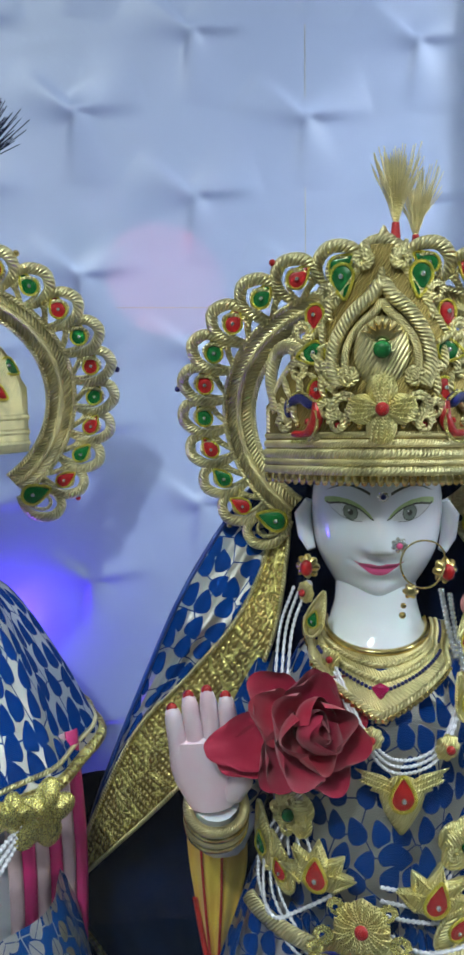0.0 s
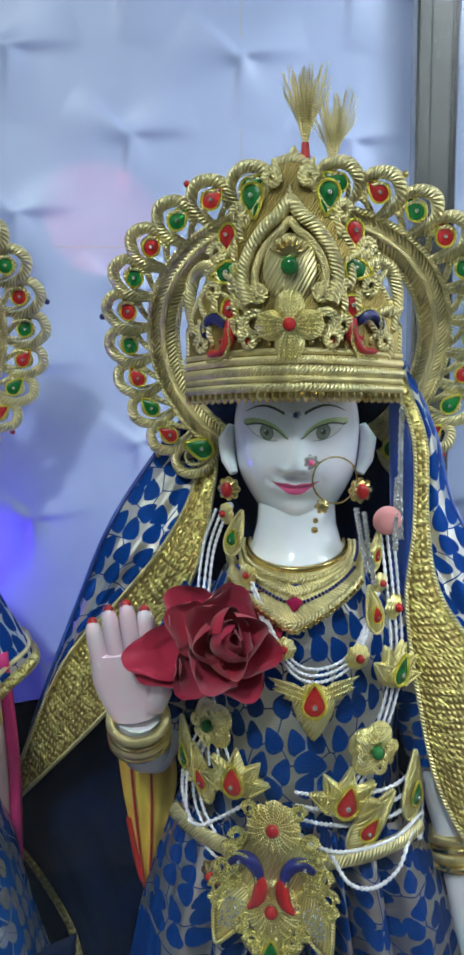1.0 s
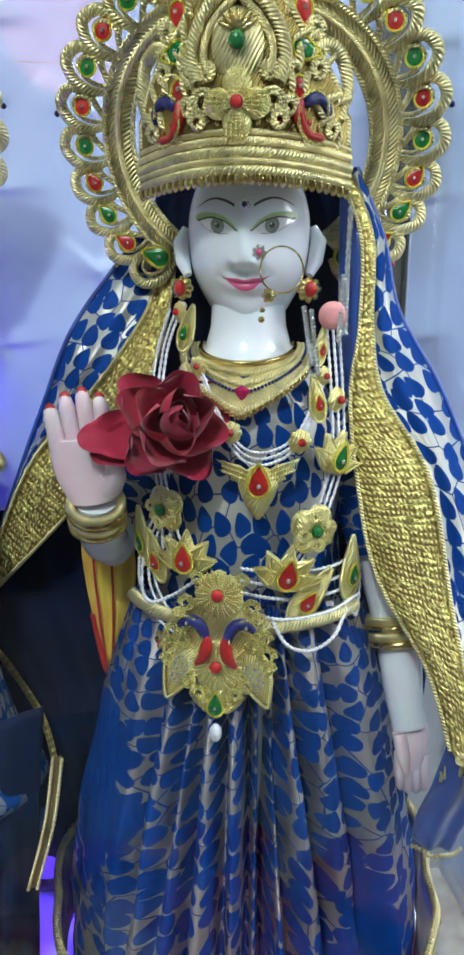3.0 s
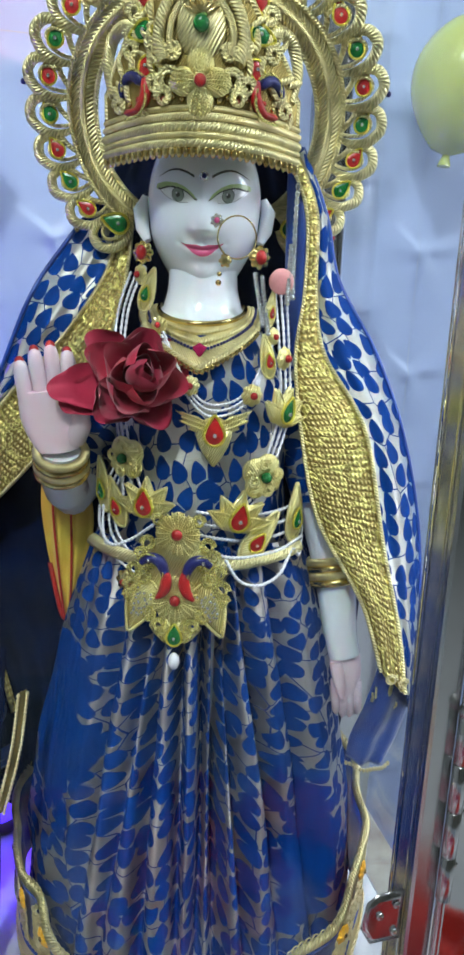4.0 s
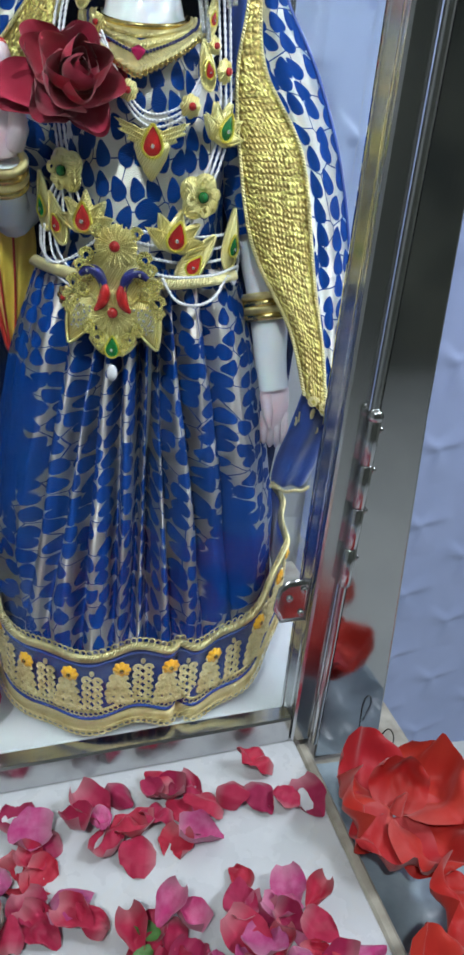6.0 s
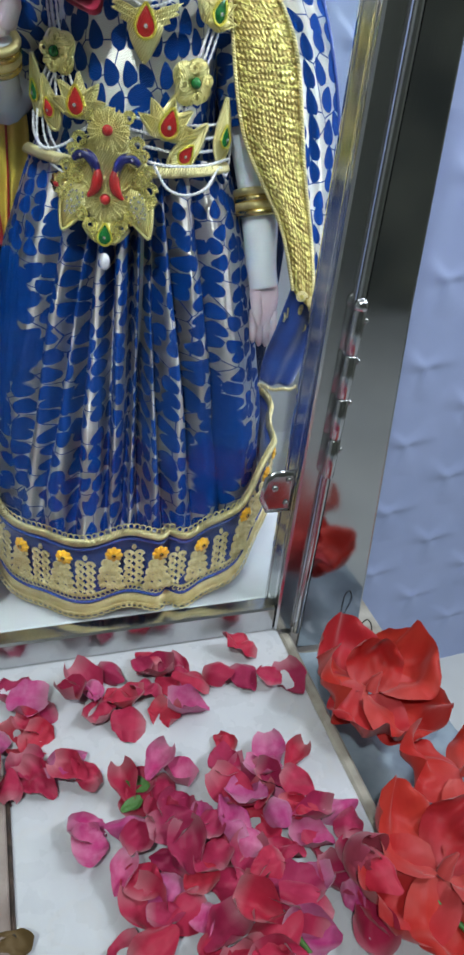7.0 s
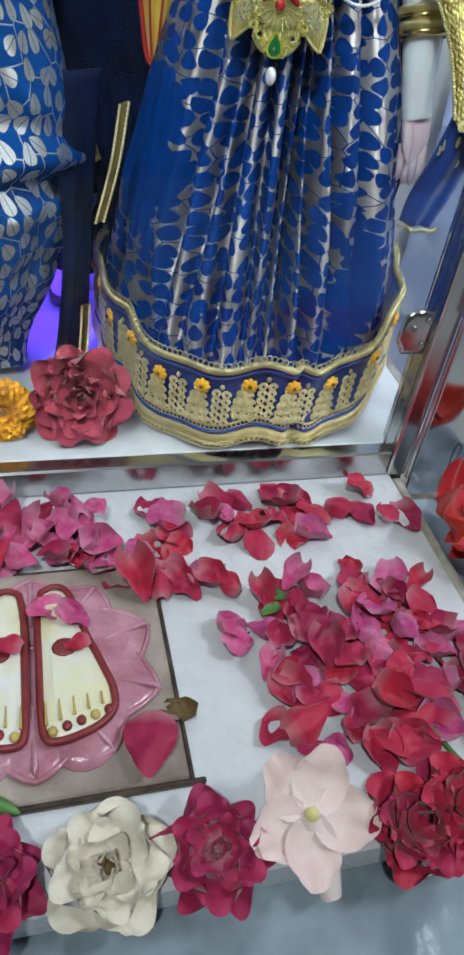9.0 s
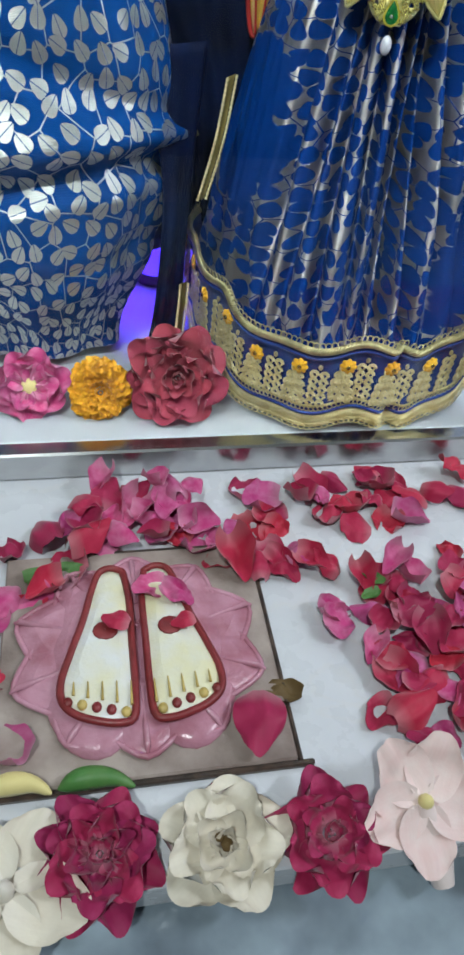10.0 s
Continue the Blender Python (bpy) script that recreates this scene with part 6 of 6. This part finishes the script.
bloom("rose", "dusty red full-blown rose resting inside the glass", "rose", pose(-0.180, 0.050, 0.070, 66, 0, -4), DUSTY, [(4, 0.014, 8, 0.003, 0.008, "curl"), (6, 0.021, 24, 0.006, 0.006, "cup"), (7, 0.030, 42, 0.008, 0.003, "wide"), (8, 0.038, 58, 0.009, 0.0, "wide"), (9, 0.043, 74, 0.009, -0.004, "wide")], 11)
bloom("marigold", "orange-yellow frilled marigold inside the glass", "marigold", pose(-0.254, 0.050, 0.056, 68, 0, 0), MARIGOLD, [(8, 0.010, 10, 0.003, 0.010, "frill"), (12, 0.013, 30, 0.006, 0.009, "frill"), (16, 0.018, 48, 0.007, 0.006, "frill"), (20, 0.022, 66, 0.008, 0.003, "frill"), (22, 0.025, 82, 0.008, 0.0, "frill"), (20, 0.025, 98, 0.008, -0.004, "frill")], 12)
bloom("pink_rose", "magenta single rose with a pale yellow centre inside the glass", "flower", pose(-0.320, 0.055, 0.060, 68, 0, 0), MAGENTA, [(6, 0.022, 62, 0.004, 0.003, "wide"), (7, 0.031, 80, 0.005, 0.0, "wide")], 13, (Shape().ball((0, 0, 0.004), (0.008, 0.008, 0.003), 12, 6), YELLOW))
bloom("rose", "wine-coloured ruffled rose lying on the ledge edge", "rose", pose(-0.270, -0.358, 0.012, 8, 6, 0), WINE, [(4, 0.012, 14, 0.003, 0.006, "curl"), (6, 0.020, 40, 0.006, 0.005, "curl"), (7, 0.026, 62, 0.007, 0.003, "wide"), (8, 0.031, 82, 0.008, 0.0, "curl")], 14, group="roses along the ledge")
bloom("rose", "cream white rose with a russet centre lying on the ledge", "rose", pose(-0.196, -0.362, 0.012, 14, -4, 0), CREAM, [(4, 0.014, 14, 0.003, 0.008, "curl"), (4, 0.021, 34, 0.005, 0.006, "cup"), (5, 0.029, 58, 0.006, 0.003, "wide"), (5, 0.035, 78, 0.006, 0.0, "wide")], 15, (Shape().ball((0.002, 0.0, 0.010), (0.004, 0.005, 0.005), 8, 6).ball((-0.002, 0.004, 0.012), (0.003, 0.003, 0.004), 8, 6), BROWN_LEAF), group="roses along the ledge")
bloom("rose", "small magenta ruffled rose lying on the ledge", "rose", pose(-0.130, -0.364, 0.012, 16, 0, 0), WINE, [(3, 0.012, 10, 0.003, 0.008, "curl"), (5, 0.019, 36, 0.005, 0.006, "wide"), (6, 0.026, 60, 0.006, 0.003, "wide"), (6, 0.032, 80, 0.006, 0.0, "curl")], 16, group="roses along the ledge")
for x, y, sd in ((0.004, -0.372, 17), (0.040, -0.366, 18)):
    bloom("rose", "crimson rose lying beside the scattered petals", "rose", pose(x, y, 0.012, 12, 8, 0), ROSE, rose_layers(0.030), sd, group="roses along the ledge")
lily = bloom("lily", "pale pink five-petalled flower with yellow throat", "flower", pose(-0.066, -0.356, 0.022, 26, 0, 8), BLUSH, [(5, 0.044, 72, 0.003, 0.0, "broad")], 19, (Shape().ball((0, 0, 0.003), (0.005, 0.005, 0.006), 10, 6), YELLOW))
part("throat", Shape().tube([(0, 0, 0.0), (0.002, -0.016, -0.010), (0.004, -0.034, -0.014), (0.004, -0.052, -0.016)], [0.006, 0.009, 0.011, 0.007], 10), BLUSH, lily)
white_lily = bloom("lily", "white flower lying on the ledge corner", "flower", pose(-0.322, -0.372, 0.018, 10, 0, 0), CREAM, [(5, 0.042, 80, 0.003, 0.0, "broad")], 20)
for x, y, w, mat, lab in ((-0.318, -0.312, 0.040, YELLOW, "yellow wilted flower bud lying on the plaque edge"), (-0.270, -0.314, 0.048, LEAF, "pale green bud lying on the plaque edge")):
    bud = thing("flower_bud", lab, "flower bud", pose(x, y, 0.010))
    part("body", Shape().tube(spline([(-w / 2, 0, 0), (-w * 0.2, 0.004, 0.003), (w * 0.2, 0.003, 0.002), (w / 2, -0.004, 0)], 12), [0.001, 0.004, 0.006, 0.007, 0.0075, 0.0075, 0.007, 0.006, 0.005, 0.004, 0.003, 0.001], 9), mat, bud)
for x, y, z, spread, sd in ((0.192, -0.122, 0.016, ((10, 0.072, 62), (80, 0.066, 50), (150, 0.070, 74), (215, 0.074, 78), (290, 0.078, 70), (335, 0.050, 30)), 31),
                            (0.170, -0.290, 0.010, ((20, 0.070, 70), (95, 0.074, 78), (165, 0.066, 84), (250, 0.070, 80), (310, 0.060, 55)), 32),
                            (0.232, -0.222, 0.014, ((60, 0.060, 66), (180, 0.066, 76), (300, 0.060, 72)), 34)):
    scarlet = thing("scarlet_flower", "big scarlet flower with broad crumpled petals beside the ledge", "flower", pose(x, y, z), group="scarlet flowers")
    turn_rnd = random.Random(sd)
    for az, size, tilt in spread:
        piece("petal", petal_mesh(SCARLET, turn_rnd.choice(("floppy", "droop"))), pose(0, 0, 0, 0, 0, az) @ pose(0, 0.003, 0, -tilt, turn_rnd.uniform(-14, 14), 0) @ Matrix.Diagonal((size, size, size, 1)), scarlet)
    part("heart", Shape().tube([(0, 0, 0), (0.004, 0.003, 0.010), (0.010, 0.004, 0.018)], [0.006, 0.0045, 0.001], 9), SCARLET, scarlet)
bloom("rosebud", "half-open dusty red rosebud lying on petals", "rosebud", pose(0.108, -0.262, 0.016, 50, 30, 0), DUSTY, [(3, 0.022, 6, 0.002, 0.0, "bud"), (4, 0.026, 14, 0.004, -0.003, "bud"), (4, 0.028, 24, 0.005, -0.006, "cup")], 35)

# ---- footprint plaque ----
plaque = thing("footprint_plaque", "pink painted lotus plaque with two relief footprints on a grimy board", "plaque", pose(-0.236, -0.212, 0.0, 0, 0, 0))
part("board", Shape().block((-0.101, -0.099, 0.0005), (0.101, 0.097, 0.006), 0.0015), BOARD, plaque, "grimy square backing board", smooth=False)
# Thin mottled black strips along three sides of the board.
part("board_edge", Shape().block((0.1012, -0.100, 0.0004), (0.1045, 0.075, 0.0052), 0.001).block((-0.101, -0.1035, 0.0004), (0.112, -0.0992, 0.0052), 0.001).block((-0.06, 0.0972, 0.0004), (0.09, 0.1005, 0.0045), 0.001), MOTTLED_BLACK, plaque, "mottled black strips round the board", smooth=False)


def flat_dome(line, height, base):
    """A cushion on the board: outline of (x, y)."""
    return Shape().dome([(x, y) for x, y in line], height, m=pose(0, 0, base, -90, 0, 0))


for k in range(10):
    a = radians(36 * k + 18)
    reach = 0.086 + 0.006 * math.cos(2 * a)
    line = []
    for q in range(18):
        b = 2 * math.pi * q / 18
        u, w = math.cos(b), math.sin(b)
        px, py = reach * 0.66 + 0.034 * u, 0.034 * w * (1 - 0.50 * max(0, u) ** 1.5)
        line.append((px * math.cos(a) - py * math.sin(a), px * math.sin(a) + py * math.cos(a)))
    part("lotus_petal", flat_dome(line, 0.008, 0.0062).tube([(x, y, 0.0085) for x, y in line], 0.0022, 6, True).tube([(reach * 0.45 * math.cos(a), reach * 0.45 * math.sin(a), 0.0125), (reach * 1.0 * math.cos(a), reach * 1.0 * math.sin(a), 0.0125), (reach * 1.06 * math.cos(a), reach * 1.06 * math.sin(a), 0.009)], [0.002, 0.0026, 0.001], 6), PINK_PAINT, plaque)
for sx in (-1, 1):
    pad = [(sx * 0.033 + sx * 0.037 * math.cos(b) * (1.0 - 0.12 * math.sin(b)), -0.004 + 0.080 * math.sin(b)) for b in (2 * math.pi * i / 28 for i in range(28))]
    part("pad", flat_dome(pad if sx > 0 else pad[::-1], 0.012, 0.006), PINK_PAINT, plaque)
    foot = [(0.010, 0.066), (0.018, 0.070), (0.026, 0.066), (0.031, 0.050), (0.037, 0.022), (0.045, -0.006), (0.051, -0.030), (0.050, -0.046), (0.042, -0.056), (0.030, -0.062), (0.018, -0.065), (0.009, -0.062), (0.007, -0.040), (0.007, 0.0), (0.007, 0.040)]
    line = [(sx * (0.004 + 1.16 * (x - 0.006)), y) for x, y in foot]
    print_ = part("footprint", flat_dome(line if sx < 0 else line[::-1], 0.0065, 0.0150), FOOT_WHITE, plaque, "worn white footprint")
    part("outline", Shape().tube(spline([(x, y, 0.0175) for x, y in line + line[:1]], 60), 0.0030, 6), MAROON, plaque, "maroon raised outline")
    for k in range(5):
        x, y = sx * (0.0125 + 0.0098 * k), -0.058 + 0.0028 * k
        part("toe", Shape().ball((x, y, 0.0185), (0.0036, 0.0042, 0.0028), 9, 6), MAROON if k % 3 else FOOT_GOLD, plaque)
        part("toe_line", Shape().tube([(x - sx * 0.004, y + 0.004, 0.0205), (x - sx * 0.0044, y + 0.022 - 0.002 * k, 0.0212)], [0.0012, 0.0005], 5), FOOT_GOLD, plaque)
    part("mark", Shape().ball((sx * 0.024, 0.008, 0.0212), (0.0095, 0.0085, 0.0016), 12, 6), MAROON, plaque, "dark red dot of paint")

# ---- the second idol ----
K = pose(-0.301, 0.230, 0.016, 0, 0, 10)
other = Shape()
other.add(head_shape(0, 0, 0, 1.0, False), pose(AX, 0.0146, 0.685, 17, 0, 0))
rows = []
for z, rx, ry in ((0.63, 0.022, 0.02), (0.60, 0.025, 0.02), (0.58, 0.05, 0.03), (0.54, 0.066, 0.046), (0.45, 0.058, 0.045), (0.30, 0.07, 0.06), (-0.008, 0.06, 0.06)):
    rows.append([(AX + rx * math.cos(a), 0.008 + ry * math.sin(a), z) for a in (2 * math.pi * j / 28 for j in range(28))])
other.grid(rows, None, True, 0)
whole("statue", other, [SKIN, HAIR, LIP, LID, EYE, EYEWHITE, LINE], "second marble idol in blue brocade beside the first", "statue", K)
build_halo("halo", "openwork gold thread halo behind the second idol", K)
crown2 = thing("crown", "gold thread crown with gem drops on the second idol", "crown", K, (AX, 0, 0.70))
rows = [[crown_at(half_width(z) * q, z, -0.002) for q in (-1 + 2 * j / 30 for j in range(31))] for z in (0.706 + 0.134 * i / 24 for i in range(25))]
part("base_plate", Shape().grid(rows, [[(p[0], p[2]) for p in r] for r in rows]), GOLD_FINE, crown2, thick=0.004)
for z in (0.712, 0.720, 0.730):
    part("band_cord", Shape().tube([crown_at(-0.069 + 0.138 * j / 40, z, 0.001) for j in range(41)], 0.003, 7), GOLD, crown2)
for x, z, colour in ((0.05, 0.748, RED), (0.058, 0.765, GREEN), (0.036, 0.775, RED)):
    jewel(crown2, crown_frame(x, z, 0.003, 120), 0.010, colour)
plume("plume", "dark stiff feather plume on the second crown", NAVY_SILK, pose(-0.262, 0.215, 0.885, 0, 28, 0), 0.075, 110, 9)
cape = thing("cape", "blue leaf brocade shoulder cape with gold border on the second idol", "clothing", K, (AX, 0, 0.49))
rows, uvs = [], []
for i in range(26):
    v = i / 25
    rx, ry = 0.040 + 0.070 * v ** 0.8, 0.034 + 0.055 * v ** 0.7
    z = 0.612 - 0.115 * v
    rows.append([(AX + (rx + 0.003 * math.cos(9 * a + 2 * v)) * math.cos(a), 0.004 + (ry + 0.003 * math.cos(9 * a)) * math.sin(a), z - 0.018 * v * max(0, -math.sin(a))) for a in (2 * math.pi * j / 90 for j in range(90))])
    uvs.append([(2 * math.pi * j / 90 * 0.11, z) for j in range(90)])
part("cloth", Shape().grid(rows, uvs, True), BROCADE, cape, thick=0.0008)
part("border", Shape().tube(rows[-1] + rows[-1][:1], 0.0045, 7), SEQUIN, cape, "gold cord border")
part("border", Shape().tube(rows[-3] + rows[-3][:1], 0.0020, 6), GOLD, cape)
dhoti = thing("striped_cloth", "pink and white striped silk hanging below the cape", "clothing", K, (0.09, 0, 0.32))
for k in range(6):
    x = 0.048 + 0.009 * k
    part("stripe", sheet([[(x, -0.066 + 0.005 * k, 0.51), (x + 0.004, -0.064 + 0.005 * k, 0.42), (x + 0.002, -0.060 + 0.005 * k, 0.33)], [(x + 0.009, -0.062 + 0.005 * k, 0.51), (x + 0.0132, -0.060 + 0.005 * k, 0.42), (x + 0.011, -0.056 + 0.005 * k, 0.33)]], 20, 6, 0.002, 0.0006, 1.0), surface("magenta_silk", (0.62, 0.03, 0.20), 0.5, relief=0.3) if k % 2 else surface("blush_silk", (0.66, 0.48, 0.52), 0.5, relief=0.3), dhoti, thick=0.0008)
charm = thing("gold_brooch", "gold winged brooch with pearl strings on the second idol", "brooch", K, (0.06, -0.09, 0.48))
part("plate", Shape().add(flower_plate(5, 0.024, 0.008, 0.35), pose(0.075, -0.085, 0.478, 0, 0, 30)).add(flower_plate(5, 0.014, 0.008, 0.35), pose(0.055, -0.095, 0.488, 0, 0, 20)), GOLD_YELLOW, charm)
for k in range(3):
    part("pearl_string", bead_string([(0.066, -0.092, 0.482 - 0.003 * k), (0.04, -0.104, 0.462 - 0.008 * k), (0.0, -0.11, 0.455 - 0.010 * k)], 26, 0.002), PEARL, charm)
robe = thing("robe", "blue robe with silver leaf brocade hanging in folds to the platform", "clothing", None, (-0.31, 0.15, 0.035))
rows, uvs = [], []
for i in range(70):
    v = i / 69
    z = 0.43 - 0.385 * v
    rx = 0.104 + 0.040 * math.sin(min(1.0, v * 2.0) * math.pi * 0.5) - 0.062 * smooth_step(0.50, 1.0, v)
    row = []
    for j in range(160):
        a = 2 * math.pi * j / 160
        crease = -0.026 * bell(z - 0.205 - 0.04 * math.sin(a + 2.42), 0.014) + 0.014 * bell(z - 0.25, 0.03) - 0.007 * bell(z - 0.325 + 0.05 * math.cos(a), 0.014) - 0.006 * bell(z - 0.12 - 0.05 * math.sin(a + 2), 0.014)
        fold = 0.005 * math.sin(a * 7 + v * 5) * v + 0.007 * noise.noise((math.cos(a) * 2.5, math.sin(a) * 2.5, v * 5)) + crease
        row.append((-0.312 + (rx + fold) * math.cos(a), 0.185 + (0.085 + 0.035 * v - 0.06 * smooth_step(0.7, 1.0, v) + fold) * math.sin(a), z))
    rows.append(row)
    uvs.append([(2 * math.pi * j / 160 * 0.115, z) for j in range(160)])
part("fabric", Shape().grid(rows, uvs, True), LEAF_BROCADE, robe)
part("sash", sheet([[(-0.205, 0.15, 0.33), (-0.190, 0.13, 0.22), (-0.196, 0.11, 0.12), (-0.210, 0.10, 0.045)], [(-0.150, 0.17, 0.33), (-0.160, 0.16, 0.22), (-0.165, 0.15, 0.12), (-0.170, 0.14, 0.045)]], 40, 16, 0.006, 0.003, 2.0), NAVY_SILK, robe, "dark sash", thick=0.001)
for trim_a in ([(-0.134, 0.120, 0.318), (-0.142, 0.114, 0.27), (-0.156, 0.104, 0.222)], [(-0.170, 0.088, 0.150), (-0.172, 0.084, 0.12), (-0.176, 0.080, 0.085)]):
    part("sash_trim", sheet([[(x - 0.005, y + 0.003, z - 0.003) for x, y, z in trim_a], trim_a], 30, 5, 0.001), DARKENED_GOLD, robe, "silver-gold braided trim", thick=0.0012)
    part("trim_beads", Shape().add(bead_string([(x + 0.001, y - 0.003, z) for x, y, z in trim_a], 26, 0.0014)).add(bead_string([(x - 0.006, y, z - 0.003) for x, y, z in trim_a], 26, 0.0014)), OLD_GOLD, robe)

drape = thing("dark_cloth", "black-navy cloth hanging in the gap between the idols", "cloth", None, (-0.19, 0.27, 0.10))
part("cloth", sheet([[(-0.275, 0.285, 0.47), (-0.270, 0.288, 0.30), (-0.262, 0.286, 0.112)], [(-0.185, 0.270, 0.46), (-0.180, 0.268, 0.30), (-0.190, 0.270, 0.098)], [(-0.080, 0.285, 0.48), (-0.085, 0.286, 0.30), (-0.110, 0.284, 0.085)]], 30, 50, 0.0, 0.006, 5.0), NAVY_SILK, drape, thick=0.0010)
part("frayed_edge", sheet([[(-0.205, 0.225, 0.215), (-0.180, 0.215, 0.200), (-0.150, 0.215, 0.205)], [(-0.200, 0.222, 0.180), (-0.178, 0.212, 0.176), (-0.158, 0.212, 0.186)]], 20, 10, 0.003, 0.003, 2.0), BLUE_SILK, drape, "blue cloth end", thick=0.0010)

# ---- scattered petals ----
rnd = random.Random(21)
KINDS = ("flat", "curl", "flat", "fold", "twist", "wide")


LAID = []


def scatter(count, cx, cy, sx, sy, mats, low=0.022, high=0.039, base=0.002, stack=0.010):
    for i in range(count):
        x, y = cx + rnd.uniform(-1, 1) * sx, cy + rnd.uniform(-1, 1) * sy
        if y > -0.026 or (x > 0.13 and y > -0.1) or min((math.hypot(x - a, y - b) for a, b in LAID), default=1.0) < 0.0130:
            continue
        LAID.append((x, y))
        mat = rnd.choice(mats)
        s = rnd.uniform(low, high)
        kind = rnd.choice(KINDS)
        flip = rnd.random() < 0.35
        lift = base + rnd.random() ** 2 * stack + (0.006 if kind in ("fold", "twist", "curl") else 0.002)
        m = pose(x, y, lift, 0, 0, rnd.uniform(0, 360)) @ pose(0, 0, 0, (90 if flip else -90) + rnd.uniform(-16, 16), rnd.uniform(-16, 16), 0)
        names = {ROSE: ("red rose petal fallen on the marble ledge", "rose petal"), MAGENTA: ("magenta rose petal fallen on the marble ledge", "rose petal")}
        ob = new("rose_petal", petal_mesh(mat, kind))
        ob.matrix_basis = m @ Matrix.Translation((0, 0, -0.5 * s)) @ Matrix.Diagonal((s, s, s, 1))
        tagged(ob, names[mat][0], names[mat][1], "scattered rose petals")


R3M = (ROSE, ROSE, ROSE, MAGENTA)
scatter(120, 0.030, -0.215, 0.078, 0.058, (ROSE, ROSE, ROSE, ROSE, MAGENTA), stack=0.020)
scatter(60, 0.000, -0.275, 0.065, 0.045, (ROSE, ROSE, ROSE, MAGENTA), stack=0.014)
scatter(40, 0.075, -0.265, 0.05, 0.05, R3M, stack=0.014)
scatter(36, -0.060, -0.072, 0.085, 0.034, R3M)
scatter(20, 0.055, -0.068, 0.075, 0.034, (ROSE,))
scatter(90, -0.225, -0.075, 0.050, 0.036, (ROSE, MAGENTA, MAGENTA), stack=0.022)
scatter(30, -0.130, -0.120, 0.045, 0.030, R3M, stack=0.014)
scatter(16, -0.305, -0.130, 0.035, 0.055, (MAGENTA, ROSE))
scatter(3, -0.080, -0.195, 0.016, 0.012, (MAGENTA,))
scatter(5, -0.020, -0.150, 0.07, 0.02, R3M)
scatter(6, -0.33, -0.215, 0.025, 0.07, (MAGENTA, ROSE))
scatter(1, -0.158, -0.288, 0.004, 0.004, (ROSE,), 0.040, 0.042, 0.012)
scatter(3, -0.225, -0.165, 0.03, 0.015, (MAGENTA, ROSE), 0.024, 0.028, 0.022, 0.002)
scatter(3, -0.225, -0.205, 0.028, 0.006, (ROSE,), 0.016, 0.020, 0.024, 0.002)
for x, y, s, az in ((-0.028, -0.172, 0.022, 40), (-0.034, -0.178, 0.018, 110), (-0.075, -0.140, 0.010, 10)):
    lf = new("green_leaf", petal_mesh(LEAF, "lily"))
    lf.matrix_basis = pose(x, y, 0.010, 0, 0, az) @ pose(0, 0, 0, -84, 0, 0) @ Matrix.Diagonal((s, s, s, 1))
    tagged(lf, "small fresh green leaf among the rose petals", "leaf", "loose leaves")
bit = new("white_petal", petal_mesh(CREAM, "flat"))
bit.matrix_basis = pose(0.092, -0.083, 0.006, -90, 0, 20) @ Matrix.Diagonal((0.012, 0.012, 0.012, 1))
tagged(bit, "tiny white petal scrap lying on the marble", "petal", "loose leaves")
dry = new("dry_leaf", petal_mesh(BROWN_LEAF, "twist"))
dry.matrix_basis = pose(-0.122, -0.265, 0.008, 0, 0, 70) @ pose(0, 0, 0, -86, 0, 0) @ Matrix.Diagonal((0.026, 0.026, 0.026, 1))
tagged(dry, "withered brown leaf lying beside the plaque", "leaf", "loose leaves")
long_leaf = new("green_leaf", petal_mesh(LEAF, "long"))
long_leaf.matrix_basis = pose(-0.322, -0.142, 0.012, 0, 0, -80) @ pose(0, 0, 0, -86, 0, 0) @ Matrix.Diagonal((0.05, 0.05, 0.05, 1))
tagged(long_leaf, "long green leaf lying on the plaque", "leaf", "loose leaves")
for path in ([(0.05, -0.30, 0.004), (0.062, -0.335, 0.006), (0.075, -0.36, 0.005)], [(0.155, -0.30, 0.006), (0.17, -0.335, 0.004), (0.165, -0.375, 0.003)]):
    whole("twig", Shape().tube(spline(path, 12), 0.0022, 6), LEAF, "thin green twig lying among the petals", "twig")
whole("thread", Shape().tube(spline([(0.222, -0.030, -0.02), (0.224, -0.036, 0.012), (0.230, -0.038, 0.020), (0.236, -0.040, 0.006), (0.232, -0.042, -0.02)], 24), 0.0007, 5), HAIR, "loose dark thread curling at the wall foot", "thread")
led = thing("led_light", "small violet-blue LED spotlight standing behind the idols", "lamp", pose(-0.178, 0.322, 0.030))
part("base", Shape().tube([(0, 0, 0.0), (0, 0, 0.002), (0, 0, 0.012), (0, 0, 0.014)], [0.020, 0.024, 0.024, 0.018], 20), MOTTLED_BLACK, led)
part("lens", Shape().tube([(0, 0, 0.0145), (0, 0, 0.030), (0, 0, 0.062), (0, 0, 0.070)], [0.020, 0.022, 0.020, 0.008], 20), LED, led, "glowing violet-blue lens")
